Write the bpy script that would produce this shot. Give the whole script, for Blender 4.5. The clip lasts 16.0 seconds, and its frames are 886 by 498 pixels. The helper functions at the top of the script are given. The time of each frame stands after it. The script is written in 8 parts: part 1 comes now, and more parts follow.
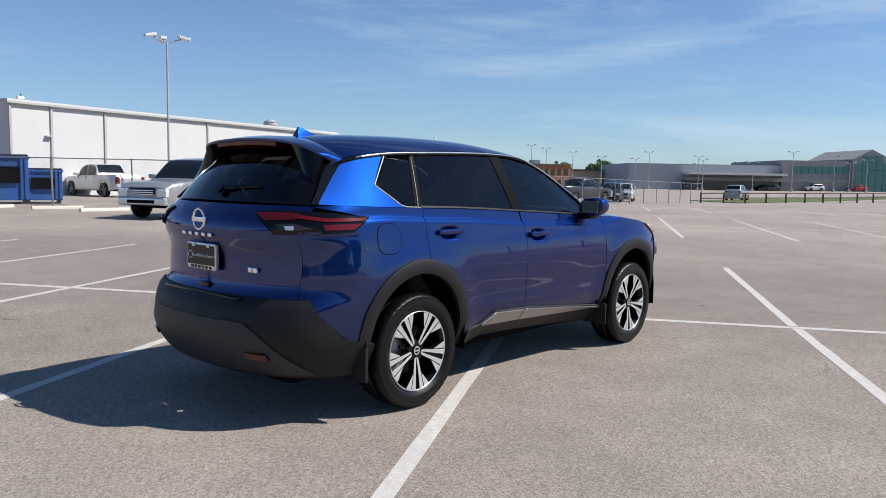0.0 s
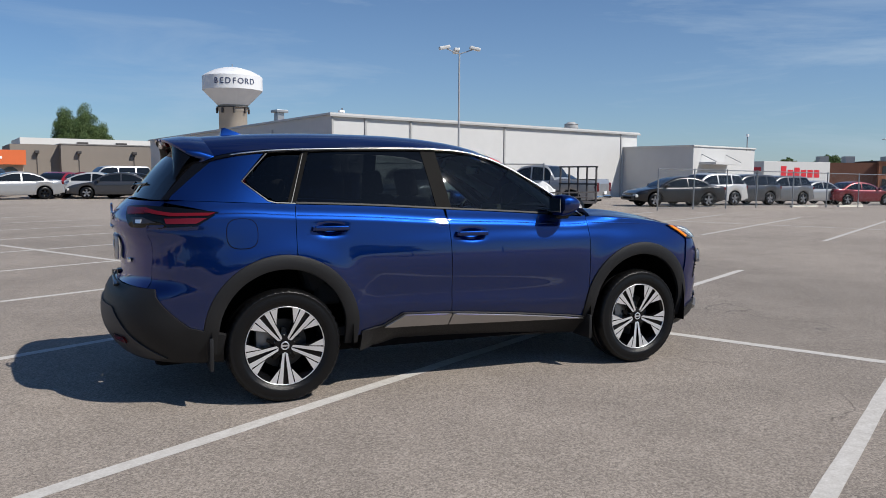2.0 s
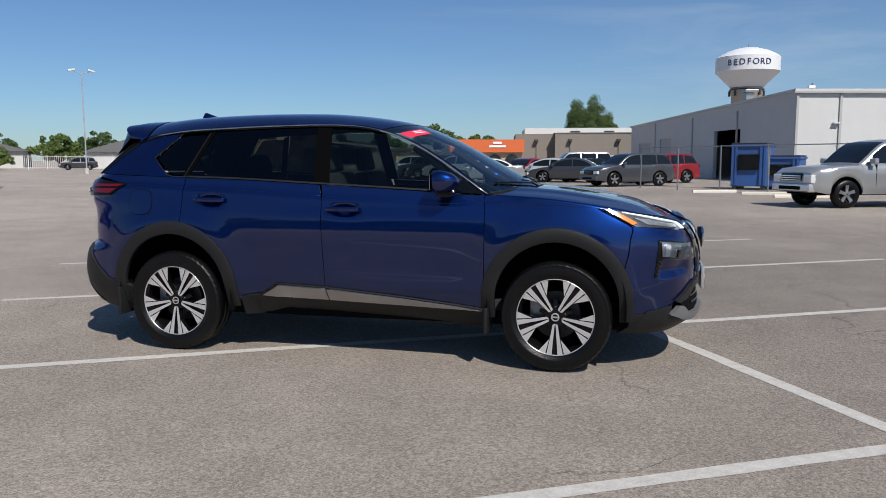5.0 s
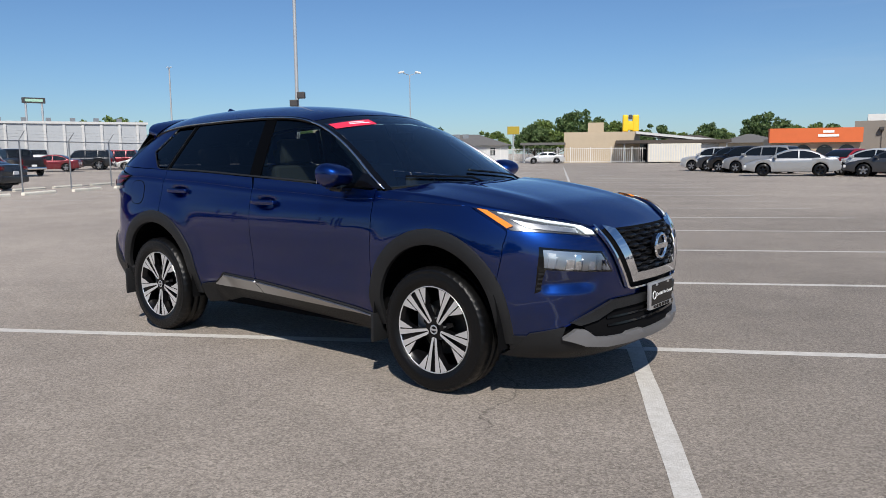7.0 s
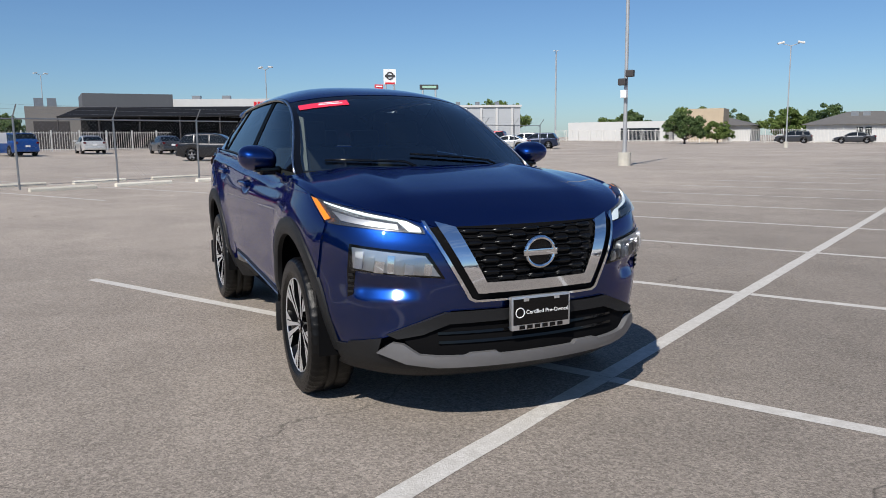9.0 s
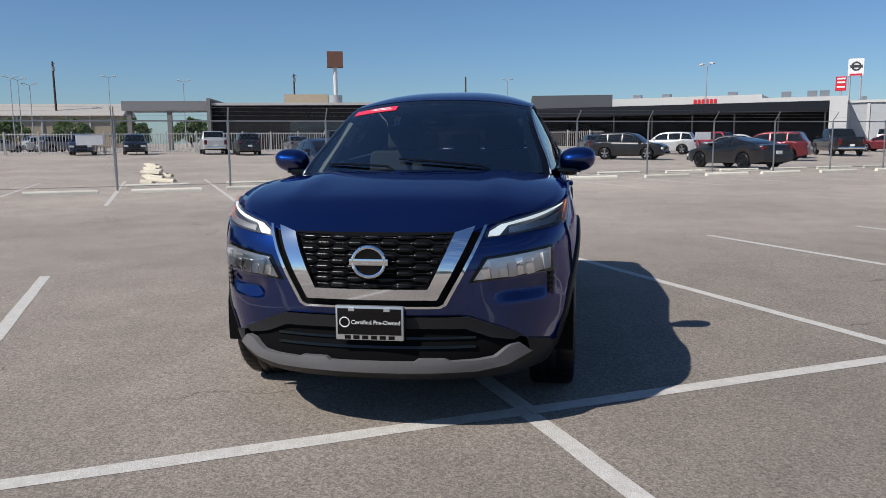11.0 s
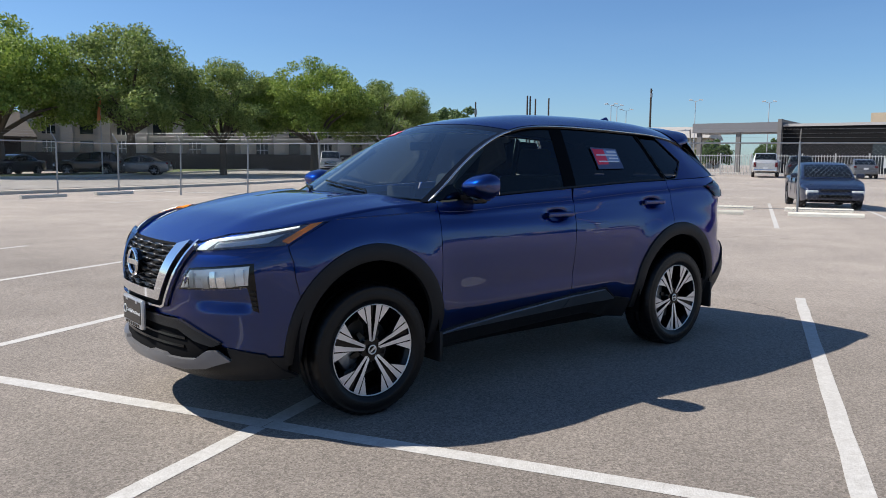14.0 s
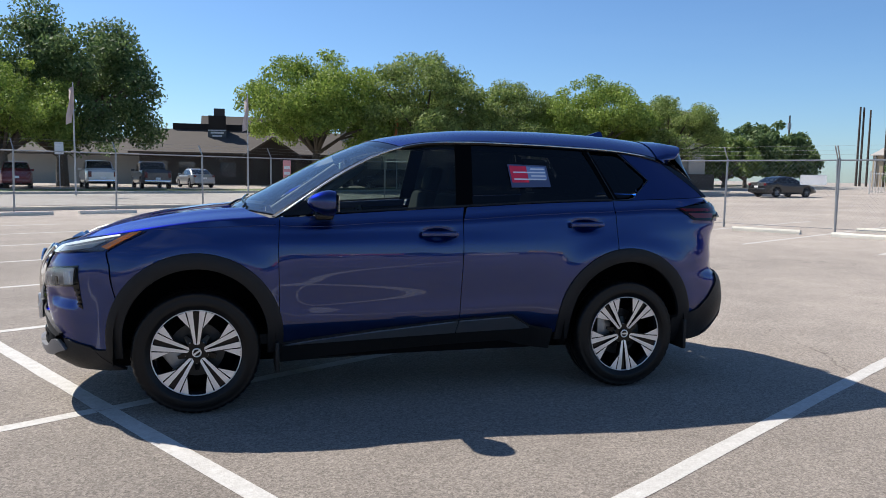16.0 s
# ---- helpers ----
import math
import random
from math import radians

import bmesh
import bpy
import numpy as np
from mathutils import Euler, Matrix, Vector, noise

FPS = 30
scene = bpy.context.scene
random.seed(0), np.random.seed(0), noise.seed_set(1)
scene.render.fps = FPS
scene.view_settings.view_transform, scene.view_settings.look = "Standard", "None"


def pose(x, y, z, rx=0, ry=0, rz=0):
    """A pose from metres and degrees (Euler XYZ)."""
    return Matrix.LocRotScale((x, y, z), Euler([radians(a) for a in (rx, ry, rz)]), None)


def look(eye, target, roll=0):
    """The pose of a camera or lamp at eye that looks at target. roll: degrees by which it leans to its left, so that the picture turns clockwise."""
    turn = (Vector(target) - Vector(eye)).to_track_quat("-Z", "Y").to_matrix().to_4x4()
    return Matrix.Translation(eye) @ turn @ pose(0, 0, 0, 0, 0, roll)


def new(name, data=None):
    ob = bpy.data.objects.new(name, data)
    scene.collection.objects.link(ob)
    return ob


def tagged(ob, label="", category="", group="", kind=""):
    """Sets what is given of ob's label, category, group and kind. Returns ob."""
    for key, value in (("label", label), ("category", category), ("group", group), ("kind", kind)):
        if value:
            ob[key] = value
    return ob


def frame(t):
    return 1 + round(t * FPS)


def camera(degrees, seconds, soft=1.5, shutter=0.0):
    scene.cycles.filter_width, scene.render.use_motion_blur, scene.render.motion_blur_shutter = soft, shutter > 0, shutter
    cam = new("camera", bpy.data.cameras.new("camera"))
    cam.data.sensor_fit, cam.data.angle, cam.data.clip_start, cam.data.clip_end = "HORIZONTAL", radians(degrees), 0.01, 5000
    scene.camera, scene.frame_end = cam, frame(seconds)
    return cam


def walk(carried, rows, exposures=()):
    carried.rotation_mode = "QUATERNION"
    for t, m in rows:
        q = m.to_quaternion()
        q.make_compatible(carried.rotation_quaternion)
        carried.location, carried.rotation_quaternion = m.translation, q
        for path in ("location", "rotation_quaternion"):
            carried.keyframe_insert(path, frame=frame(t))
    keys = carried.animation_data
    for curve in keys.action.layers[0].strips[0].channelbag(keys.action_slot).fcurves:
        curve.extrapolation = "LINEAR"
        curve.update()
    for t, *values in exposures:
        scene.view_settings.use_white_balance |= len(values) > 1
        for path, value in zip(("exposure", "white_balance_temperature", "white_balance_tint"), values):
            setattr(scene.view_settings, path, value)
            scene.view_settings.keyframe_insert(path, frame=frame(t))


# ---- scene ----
cam = camera(60.2, 16.0, soft=0.9)
PATH = [
    (0, (-6.115, -1.259, 1.426), (-4.17, -0.831, 1.239), 1.0),
    (0.5, (-5.898, -1.894, 1.422), (-4.005, -1.279, 1.233), 1.3),
    (1, (-5.562, -2.549, 1.421), (-3.748, -1.729, 1.232), 1.1),
    (1.5, (-5.235, -3.104, 1.421), (-3.512, -2.104, 1.234), 0.8),
    (2, (-4.773, -3.689, 1.418), (-3.177, -2.499, 1.226), 0.4),
    (2.5, (-4.347, -4.177, 1.404), (-2.871, -2.842, 1.207), 0.5),
    (3, (-3.792, -4.678, 1.403), (-2.469, -3.19, 1.209), 0.3),
    (3.5, (-3.28, -5.099, 1.402), (-2.124, -3.478, 1.21), 0.4),
    (4, (-2.622, -5.432, 1.384), (-1.665, -3.688, 1.179), 0.0),
    (4.2, (-2.349, -5.537, 1.383), (-1.474, -3.751, 1.169), -0.0),
    (4.7, (-1.632, -5.749, 1.364), (-0.970, -3.871, 1.134), -0.1),
    (5.25, (-0.895, -5.886, 1.345), (-0.459, -3.942, 1.114), -0.2),
    (5.8, (-0.175, -5.909, 1.334), (0.036, -3.931, 1.107), -0.4),
    (6.3, (0.497, -5.821, 1.334), (0.497, -3.834, 1.106), -0.5),
    (6.5, (0.76, -5.765, 1.332), (0.675, -3.78, 1.098), -0.5),
    (7, (1.427, -5.577, 1.333), (1.132, -3.614, 1.087), -0.5),
    (7.5, (2.041, -5.354, 1.319), (1.545, -3.435, 1.048), -0.4),
    (8, (2.645, -5.008, 1.326), (1.918, -3.167, 1.041), -0.7),
    (8.2, (2.863, -4.842, 1.318), (2.043, -3.04, 1.033), -0.7),
    (8.7, (3.400, -4.396, 1.320), (2.344, -2.714, 1.033), -0.6),
    (9.3, (3.969, -3.850, 1.318), (2.660, -2.350, 1.028), -0.6),
    (9.9, (4.472, -3.260, 1.316), (2.941, -1.995, 1.025), -0.5),
    (10.5, (4.925, -2.597, 1.319), (3.2, -1.625, 1.034), -0.4),
    (11, (5.239, -1.976, 1.333), (3.383, -1.285, 1.053), -0.5),
    (11.5, (5.424, -1.362, 1.312), (3.49, -0.929, 1.04), -0.1),
    (12, (5.519, -0.684, 1.312), (3.543, -0.531, 1.041), -0.2),
    (12.5, (5.558, -0.043, 1.313), (3.577, -0.133, 1.05), 0.1),
    (13, (5.5, 0.646, 1.296), (3.542, 0.313, 1.058), 0.1),
    (13.5, (5.398, 1.299, 1.333), (3.489, 0.753, 1.097), 0.5),
    (14, (5.16, 1.958, 1.35), (3.319, 1.209, 1.125), 0.5),
    (14.5, (4.907, 2.582, 1.358), (3.157, 1.639, 1.141), 0.6),
    (15, (4.52, 3.185, 1.375), (2.882, 2.058, 1.163), 0.5),
    (15.5, (4.114, 3.697, 1.378), (2.584, 2.425, 1.174), 0.4),
    (16, (3.647, 4.117, 1.377), (2.24, 2.709, 1.188), 0.9),
]
EXPOSURES = [(0, 0.33), (0.5, 0.30), (1.0, 0.13), (1.5, 0.06), (2.5, -0.05), (4.0, -0.07), (7.0, 0.08), (8.0, 0.12), (10.5, -0.02), (12.5, 0.26), (13.5, 0.40), (14.5, 0.48), (16.0, 0.57)]
walk(cam, [(t, look(eye, target, roll)) for t, eye, target, roll in PATH], EXPOSURES)

# ---- light ----
SUN_AZ, SUN_EL = radians(-78.3), radians(47.0)      # the way to the sun, from +x towards +y, and above the ground
world = bpy.data.worlds.new("sky")
scene.world = world
world.use_nodes = True
wn, wl = world.node_tree.nodes, world.node_tree.links
wn.clear()
sky = wn.new("ShaderNodeTexSky")
sky.sky_type, sky.sun_disc = "NISHITA", False
sky.sun_elevation, sky.sun_rotation = SUN_EL, math.pi / 2 - SUN_AZ
sky.altitude = 600
sky.air_density, sky.dust_density, sky.ozone_density = 1.0, 0.5, 4.2
tc = wn.new("ShaderNodeTexCoord")
stretch = wn.new("ShaderNodeMapping")
stretch.inputs["Scale"].default_value = (1.3, 1.3, 9.0)
stretch.inputs["Rotation"].default_value = (0.12, 0.05, 0.4)
cirrus = wn.new("ShaderNodeTexNoise")
cirrus.inputs["Scale"].default_value, cirrus.inputs["Detail"].default_value = 1.7, 7.0
cirrus.inputs["Roughness"].default_value, cirrus.inputs["Distortion"].default_value = 0.62, 0.5
veil = wn.new("ShaderNodeMapRange")
veil.inputs["From Min"].default_value, veil.inputs["From Max"].default_value = 0.48, 0.80
veil.inputs["To Max"].default_value = 0.60
mixc = wn.new("ShaderNodeMix")
mixc.data_type = "RGBA"
mixc.inputs["B"].default_value = (6.2, 7.7, 9.3, 1)
bg = wn.new("ShaderNodeBackground")
bg.inputs["Strength"].default_value = 0.077
wout = wn.new("ShaderNodeOutputWorld")
wl.new(tc.outputs["Generated"], stretch.inputs["Vector"])
wl.new(stretch.outputs["Vector"], cirrus.inputs["Vector"])
wl.new(cirrus.outputs["Fac"], veil.inputs["Value"])
east, bank, thin = (wn.new("ShaderNode" + k) for k in ("SeparateXYZ", "MapRange", "Math"))     # the high cloud lies in the east
bank.inputs["From Min"].default_value, bank.inputs["From Max"].default_value, bank.inputs["To Min"].default_value = 0.15, 0.75, 0.04
thin.operation = "MULTIPLY"
wl.new(tc.outputs["Generated"], east.inputs["Vector"])
wl.new(east.outputs["X"], bank.inputs["Value"])
wl.new(veil.outputs["Result"], thin.inputs[0])
wl.new(bank.outputs["Result"], thin.inputs[1])
low, pale, both = (wn.new("ShaderNode" + k) for k in ("MapRange", "Math", "Math"))             # and thickens towards the horizon there
low.inputs["From Min"].default_value, low.inputs["From Max"].default_value = 0.02, 0.34
low.inputs["To Min"].default_value, low.inputs["To Max"].default_value = 0.20, 0.0
pale.operation, both.operation, both.use_clamp = "MULTIPLY", "ADD", True
wl.new(east.outputs["Z"], low.inputs["Value"])
wl.new(low.outputs["Result"], pale.inputs[0])
wl.new(bank.outputs["Result"], pale.inputs[1])
wl.new(thin.outputs["Value"], both.inputs[0])
wl.new(pale.outputs["Value"], both.inputs[1])
wl.new(both.outputs["Value"], mixc.inputs["Factor"])
clear = wn.new("ShaderNodeMix")                    # a clear, deep blue spring sky
clear.data_type, clear.blend_type = "RGBA", "MULTIPLY"
clear.inputs["Factor"].default_value = 1.0
clear.inputs["B"].default_value = (0.81, 1.0, 1.19, 1)
wl.new(sky.outputs["Color"], clear.inputs["A"])
wl.new(clear.outputs["Result"], mixc.inputs["A"])
wl.new(mixc.outputs["Result"], bg.inputs["Color"])
wl.new(bg.outputs["Background"], wout.inputs["Surface"])
sun = new("sun", bpy.data.lights.new("sun", "SUN"))
sun.data.energy, sun.data.angle, sun.data.color = 5.0, radians(0.53), (1.0, 0.95, 0.88)
sun.matrix_world = look((0, 0, 60), (-math.cos(SUN_AZ) * math.cos(SUN_EL), -math.sin(SUN_AZ) * math.cos(SUN_EL), 60 - math.sin(SUN_EL)))

# ---- materials ----
def mat(name, color, rough=0.6, metal=0.0, coat=0.0, var=0.0, scale=8.0, bump=0.0, bscale=60.0, spec=0.5, color2=None, random=0.0, emit=0.0):
    """A surface with colour variation at two scales and fine relief, in metres."""
    m = bpy.data.materials.new(name)
    m.use_nodes = True
    nd, lk = m.node_tree.nodes, m.node_tree.links
    b = nd["Principled BSDF"]
    b.inputs["Base Color"].default_value = (*color, 1)
    b.inputs["Roughness"].default_value = rough
    b.inputs["Metallic"].default_value = metal
    b.inputs["Coat Weight"].default_value = coat
    b.inputs["Coat Roughness"].default_value = 0.04
    b.inputs["Specular IOR Level"].default_value = spec
    if emit:
        b.inputs["Emission Color"].default_value = (*color, 1)
        b.inputs["Emission Strength"].default_value = emit
    if var or bump or random:
        t = nd.new("ShaderNodeTexCoord")
    if var or random:
        big, fine = nd.new("ShaderNodeTexNoise"), nd.new("ShaderNodeTexNoise")
        big.inputs["Scale"].default_value, big.inputs["Detail"].default_value = scale * 0.22, 4
        fine.inputs["Scale"].default_value, fine.inputs["Detail"].default_value = scale, 6
        add = nd.new("ShaderNodeMath"); add.operation = "ADD"
        ran = nd.new("ShaderNodeMapRange")
        ran.inputs["From Min"].default_value, ran.inputs["From Max"].default_value = 0.6, 1.4
        c2 = color2 or tuple(c * 0.55 for c in color)
        mx = nd.new("ShaderNodeMix"); mx.data_type = "RGBA"
        lo = tuple(a + (c - a) * min(1, var) for a, c in zip(color, c2))
        mx.inputs["A"].default_value, mx.inputs["B"].default_value = (*lo, 1), (*color, 1)
        for n in (big, fine):
            lk.new(t.outputs["Object"], n.inputs["Vector"])
        lk.new(big.outputs["Fac"], add.inputs[0]); lk.new(fine.outputs["Fac"], add.inputs[1])
        lk.new(add.outputs[0], ran.inputs["Value"]); lk.new(ran.outputs["Result"], mx.inputs["Factor"])
        last = mx.outputs["Result"]
        if random:
            oi, hs, sc = nd.new("ShaderNodeObjectInfo"), nd.new("ShaderNodeHueSaturation"), nd.new("ShaderNodeMapRange")
            sc.inputs["To Min"].default_value, sc.inputs["To Max"].default_value = 1 - random, 1 + random
            lk.new(oi.outputs["Random"], sc.inputs["Value"]); lk.new(sc.outputs["Result"], hs.inputs["Value"])
            lk.new(last, hs.inputs["Color"]); last = hs.outputs["Color"]
        lk.new(last, b.inputs["Base Color"])
    if bump:
        n2, bp = nd.new("ShaderNodeTexNoise"), nd.new("ShaderNodeBump")
        n2.inputs["Scale"].default_value, n2.inputs["Detail"].default_value = bscale, 4
        bp.inputs["Strength"].default_value, bp.inputs["Distance"].default_value = bump, 0.01
        lk.new(t.outputs["Object"], n2.inputs["Vector"]); lk.new(n2.outputs["Fac"], bp.inputs["Height"])
        lk.new(bp.outputs["Normal"], b.inputs["Normal"])
    return m


def glass(name, tint, gloss=0.02, ior=1.5):
    """Tinted pane: what lies behind shows through the tint, the sky is mirrored by the surface."""
    m = bpy.data.materials.new(name)
    m.use_nodes = True
    nd, lk = m.node_tree.nodes, m.node_tree.links
    nd.clear()
    tr, gl, fr, mx, out = (nd.new("ShaderNode" + k) for k in ("BsdfTransparent", "BsdfGlossy", "Fresnel", "MixShader", "OutputMaterial"))
    tr.inputs["Color"].default_value = (*tint, 1)
    gl.inputs["Roughness"].default_value = gloss
    gl.inputs["Color"].default_value = (1, 1, 1, 1)
    fr.inputs["IOR"].default_value = ior
    lk.new(fr.outputs["Fac"], mx.inputs["Fac"]); lk.new(tr.outputs[0], mx.inputs[1]); lk.new(gl.outputs[0], mx.inputs[2])
    lk.new(mx.outputs[0], out.inputs["Surface"])
    return m


def asphalt_mat(name, base, crack=True):
    m = bpy.data.materials.new(name)
    m.use_nodes = True
    nd, lk = m.node_tree.nodes, m.node_tree.links
    b = nd["Principled BSDF"]
    b.inputs["Roughness"].default_value = 0.92
    b.inputs["Specular IOR Level"].default_value = 0.2
    b.inputs["Sheen Weight"].default_value = 0.10
    b.inputs["Sheen Roughness"].default_value = 0.35
    b.inputs["Sheen Tint"].default_value = (1.0, 0.93, 0.84, 1)
    t = nd.new("ShaderNodeTexCoord")

    def noise_at(s, d, r=0.6):
        n = nd.new("ShaderNodeTexNoise")
        n.inputs["Scale"].default_value, n.inputs["Detail"].default_value, n.inputs["Roughness"].default_value = s, d, r
        lk.new(t.outputs["Object"], n.inputs["Vector"])
        return n.outputs["Fac"]

    def rng(v, a, c, lo, hi):
        n = nd.new("ShaderNodeMapRange")
        for k, x in zip(("From Min", "From Max", "To Min", "To Max"), (a, c, lo, hi)):
            n.inputs[k].default_value = x
        lk.new(v, n.inputs["Value"])
        return n.outputs["Result"]

    def mul(a, c, op="MULTIPLY"):
        n = nd.new("ShaderNodeMath"); n.operation = op
        lk.new(a, n.inputs[0]); lk.new(c, n.inputs[1])
        return n.outputs[0]
    vor = nd.new("ShaderNodeTexVoronoi")          # single stones of the aggregate
    vor.inputs["Scale"].default_value = 115.0
    lk.new(t.outputs["Object"], vor.inputs["Vector"])
    sep = nd.new("ShaderNodeSeparateColor")
    lk.new(vor.outputs["Color"], sep.inputs["Color"])
    grain = rng(sep.outputs["Red"], 0.0, 1.0, 0.66, 1.32)
    grain = mul(grain, rng(noise_at(230, 3), 0.35, 0.65, 0.86, 1.12))
    grain = mul(grain, rng(noise_at(38, 4, 0.7), 0.32, 0.68, 0.76, 1.2))
    patches = rng(noise_at(0.16, 4), 0.34, 0.66, 0.84, 1.12)
    blot = rng(noise_at(1.3, 5, 0.7), 0.36, 0.62, 0.92, 1.05)
    worn = rng(noise_at(7.0, 5, 0.7), 0.3, 0.7, 0.94, 1.06)
    total = mul(mul(grain, patches), mul(blot, worn))
    if crack:                                      # colour darkens from x of -4.5 to 2.5, a little lighter past 6
        place, bend, shift = nd.new("ShaderNodeSeparateXYZ"), nd.new("ShaderNodeMath"), nd.new("ShaderNodeMath")
        lk.new(t.outputs["Object"], place.inputs[0])
        bend.operation, shift.operation = "MULTIPLY_ADD", "ADD"
        bend.inputs[1].default_value, bend.inputs[2].default_value = 5.0, -2.5
        lk.new(noise_at(0.22, 4), bend.inputs[0])
        lk.new(place.outputs["X"], shift.inputs[0]); lk.new(bend.outputs[0], shift.inputs[1])
        total = mul(total, rng(shift.outputs[0], -4.5, 2.5, 1.10, 0.84))
        total = mul(total, rng(shift.outputs[0], 6.0, 11.0, 1.0, 1.12))
        # brightening with distance from the car is put straight into the colour
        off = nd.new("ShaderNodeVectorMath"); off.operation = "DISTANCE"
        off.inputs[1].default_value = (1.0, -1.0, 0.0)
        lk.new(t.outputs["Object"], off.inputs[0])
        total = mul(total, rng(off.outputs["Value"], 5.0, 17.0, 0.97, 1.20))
    if crack:
        cv = nd.new("ShaderNodeTexVoronoi"); cv.feature = "DISTANCE_TO_EDGE"
        cv.inputs["Scale"].default_value = 0.14
        wob = nd.new("ShaderNodeTexNoise"); wob.inputs["Scale"].default_value, wob.inputs["Detail"].default_value = 1.4, 5
        mxv = nd.new("ShaderNodeVectorMath"); mxv.operation = "ADD"
        sc = nd.new("ShaderNodeVectorMath"); sc.operation = "SCALE"; sc.inputs["Scale"].default_value = 0.9
        lk.new(t.outputs["Object"], wob.inputs["Vector"]); lk.new(wob.outputs["Color"], sc.inputs[0])
        lk.new(t.outputs["Object"], mxv.inputs[0]); lk.new(sc.outputs[0], mxv.inputs[1]); lk.new(mxv.outputs[0], cv.inputs["Vector"])
        line = rng(cv.outputs["Distance"], 0.0, 0.0016, 0.5, 1.0)
        keep = rng(noise_at(0.35, 3), 0.52, 0.58, 1.0, 0.0)
        mx1 = nd.new("ShaderNodeMath"); mx1.operation = "MAXIMUM"
        lk.new(line, mx1.inputs[0]); lk.new(keep, mx1.inputs[1])
        total = mul(total, mx1.outputs[0])
    col = nd.new("ShaderNodeMix"); col.data_type = "RGBA"; col.blend_type = "MULTIPLY"
    col.inputs["Factor"].default_value = 1.0
    col.inputs["A"].default_value = (*base, 1)
    comb = nd.new("ShaderNodeCombineColor")
    for k in ("Red", "Green", "Blue"):
        lk.new(total, comb.inputs[k])
    lk.new(comb.outputs[0], col.inputs["B"]); lk.new(col.outputs["Result"], b.inputs["Base Color"])
    bp = nd.new("ShaderNodeBump")
    bp.inputs["Strength"].default_value, bp.inputs["Distance"].default_value = 0.5, 0.006
    lk.new(grain, bp.inputs["Height"]); lk.new(bp.outputs["Normal"], b.inputs["Normal"])
    return m


def paint_mat(name, color, rough=0.28, metal=0.75, flake=0.12):
    """Metallic car paint under a clear coat, with fine flake."""
    m = mat(name, color, rough, metal, 1.0)
    nd, lk = m.node_tree.nodes, m.node_tree.links
    b = nd["Principled BSDF"]
    b.inputs["Coat Roughness"].default_value = 0.012
    b.inputs["Coat IOR"].default_value = 1.6
    if metal == 1.0:
        b.inputs["Specular Tint"].default_value = (0.06, 0.16, 0.75, 1)
    t, v, r = nd.new("ShaderNodeTexCoord"), nd.new("ShaderNodeTexVoronoi"), nd.new("ShaderNodeMapRange")
    v.inputs["Scale"].default_value = 900
    lk.new(t.outputs["Object"], v.inputs["Vector"]); s = nd.new("ShaderNodeSeparateColor")
    lk.new(v.outputs["Color"], s.inputs["Color"]); lk.new(s.outputs["Red"], r.inputs["Value"])
    r.inputs["To Min"].default_value, r.inputs["To Max"].default_value = rough - flake, rough + flake
    lk.new(r.outputs["Result"], b.inputs["Roughness"])
    return m


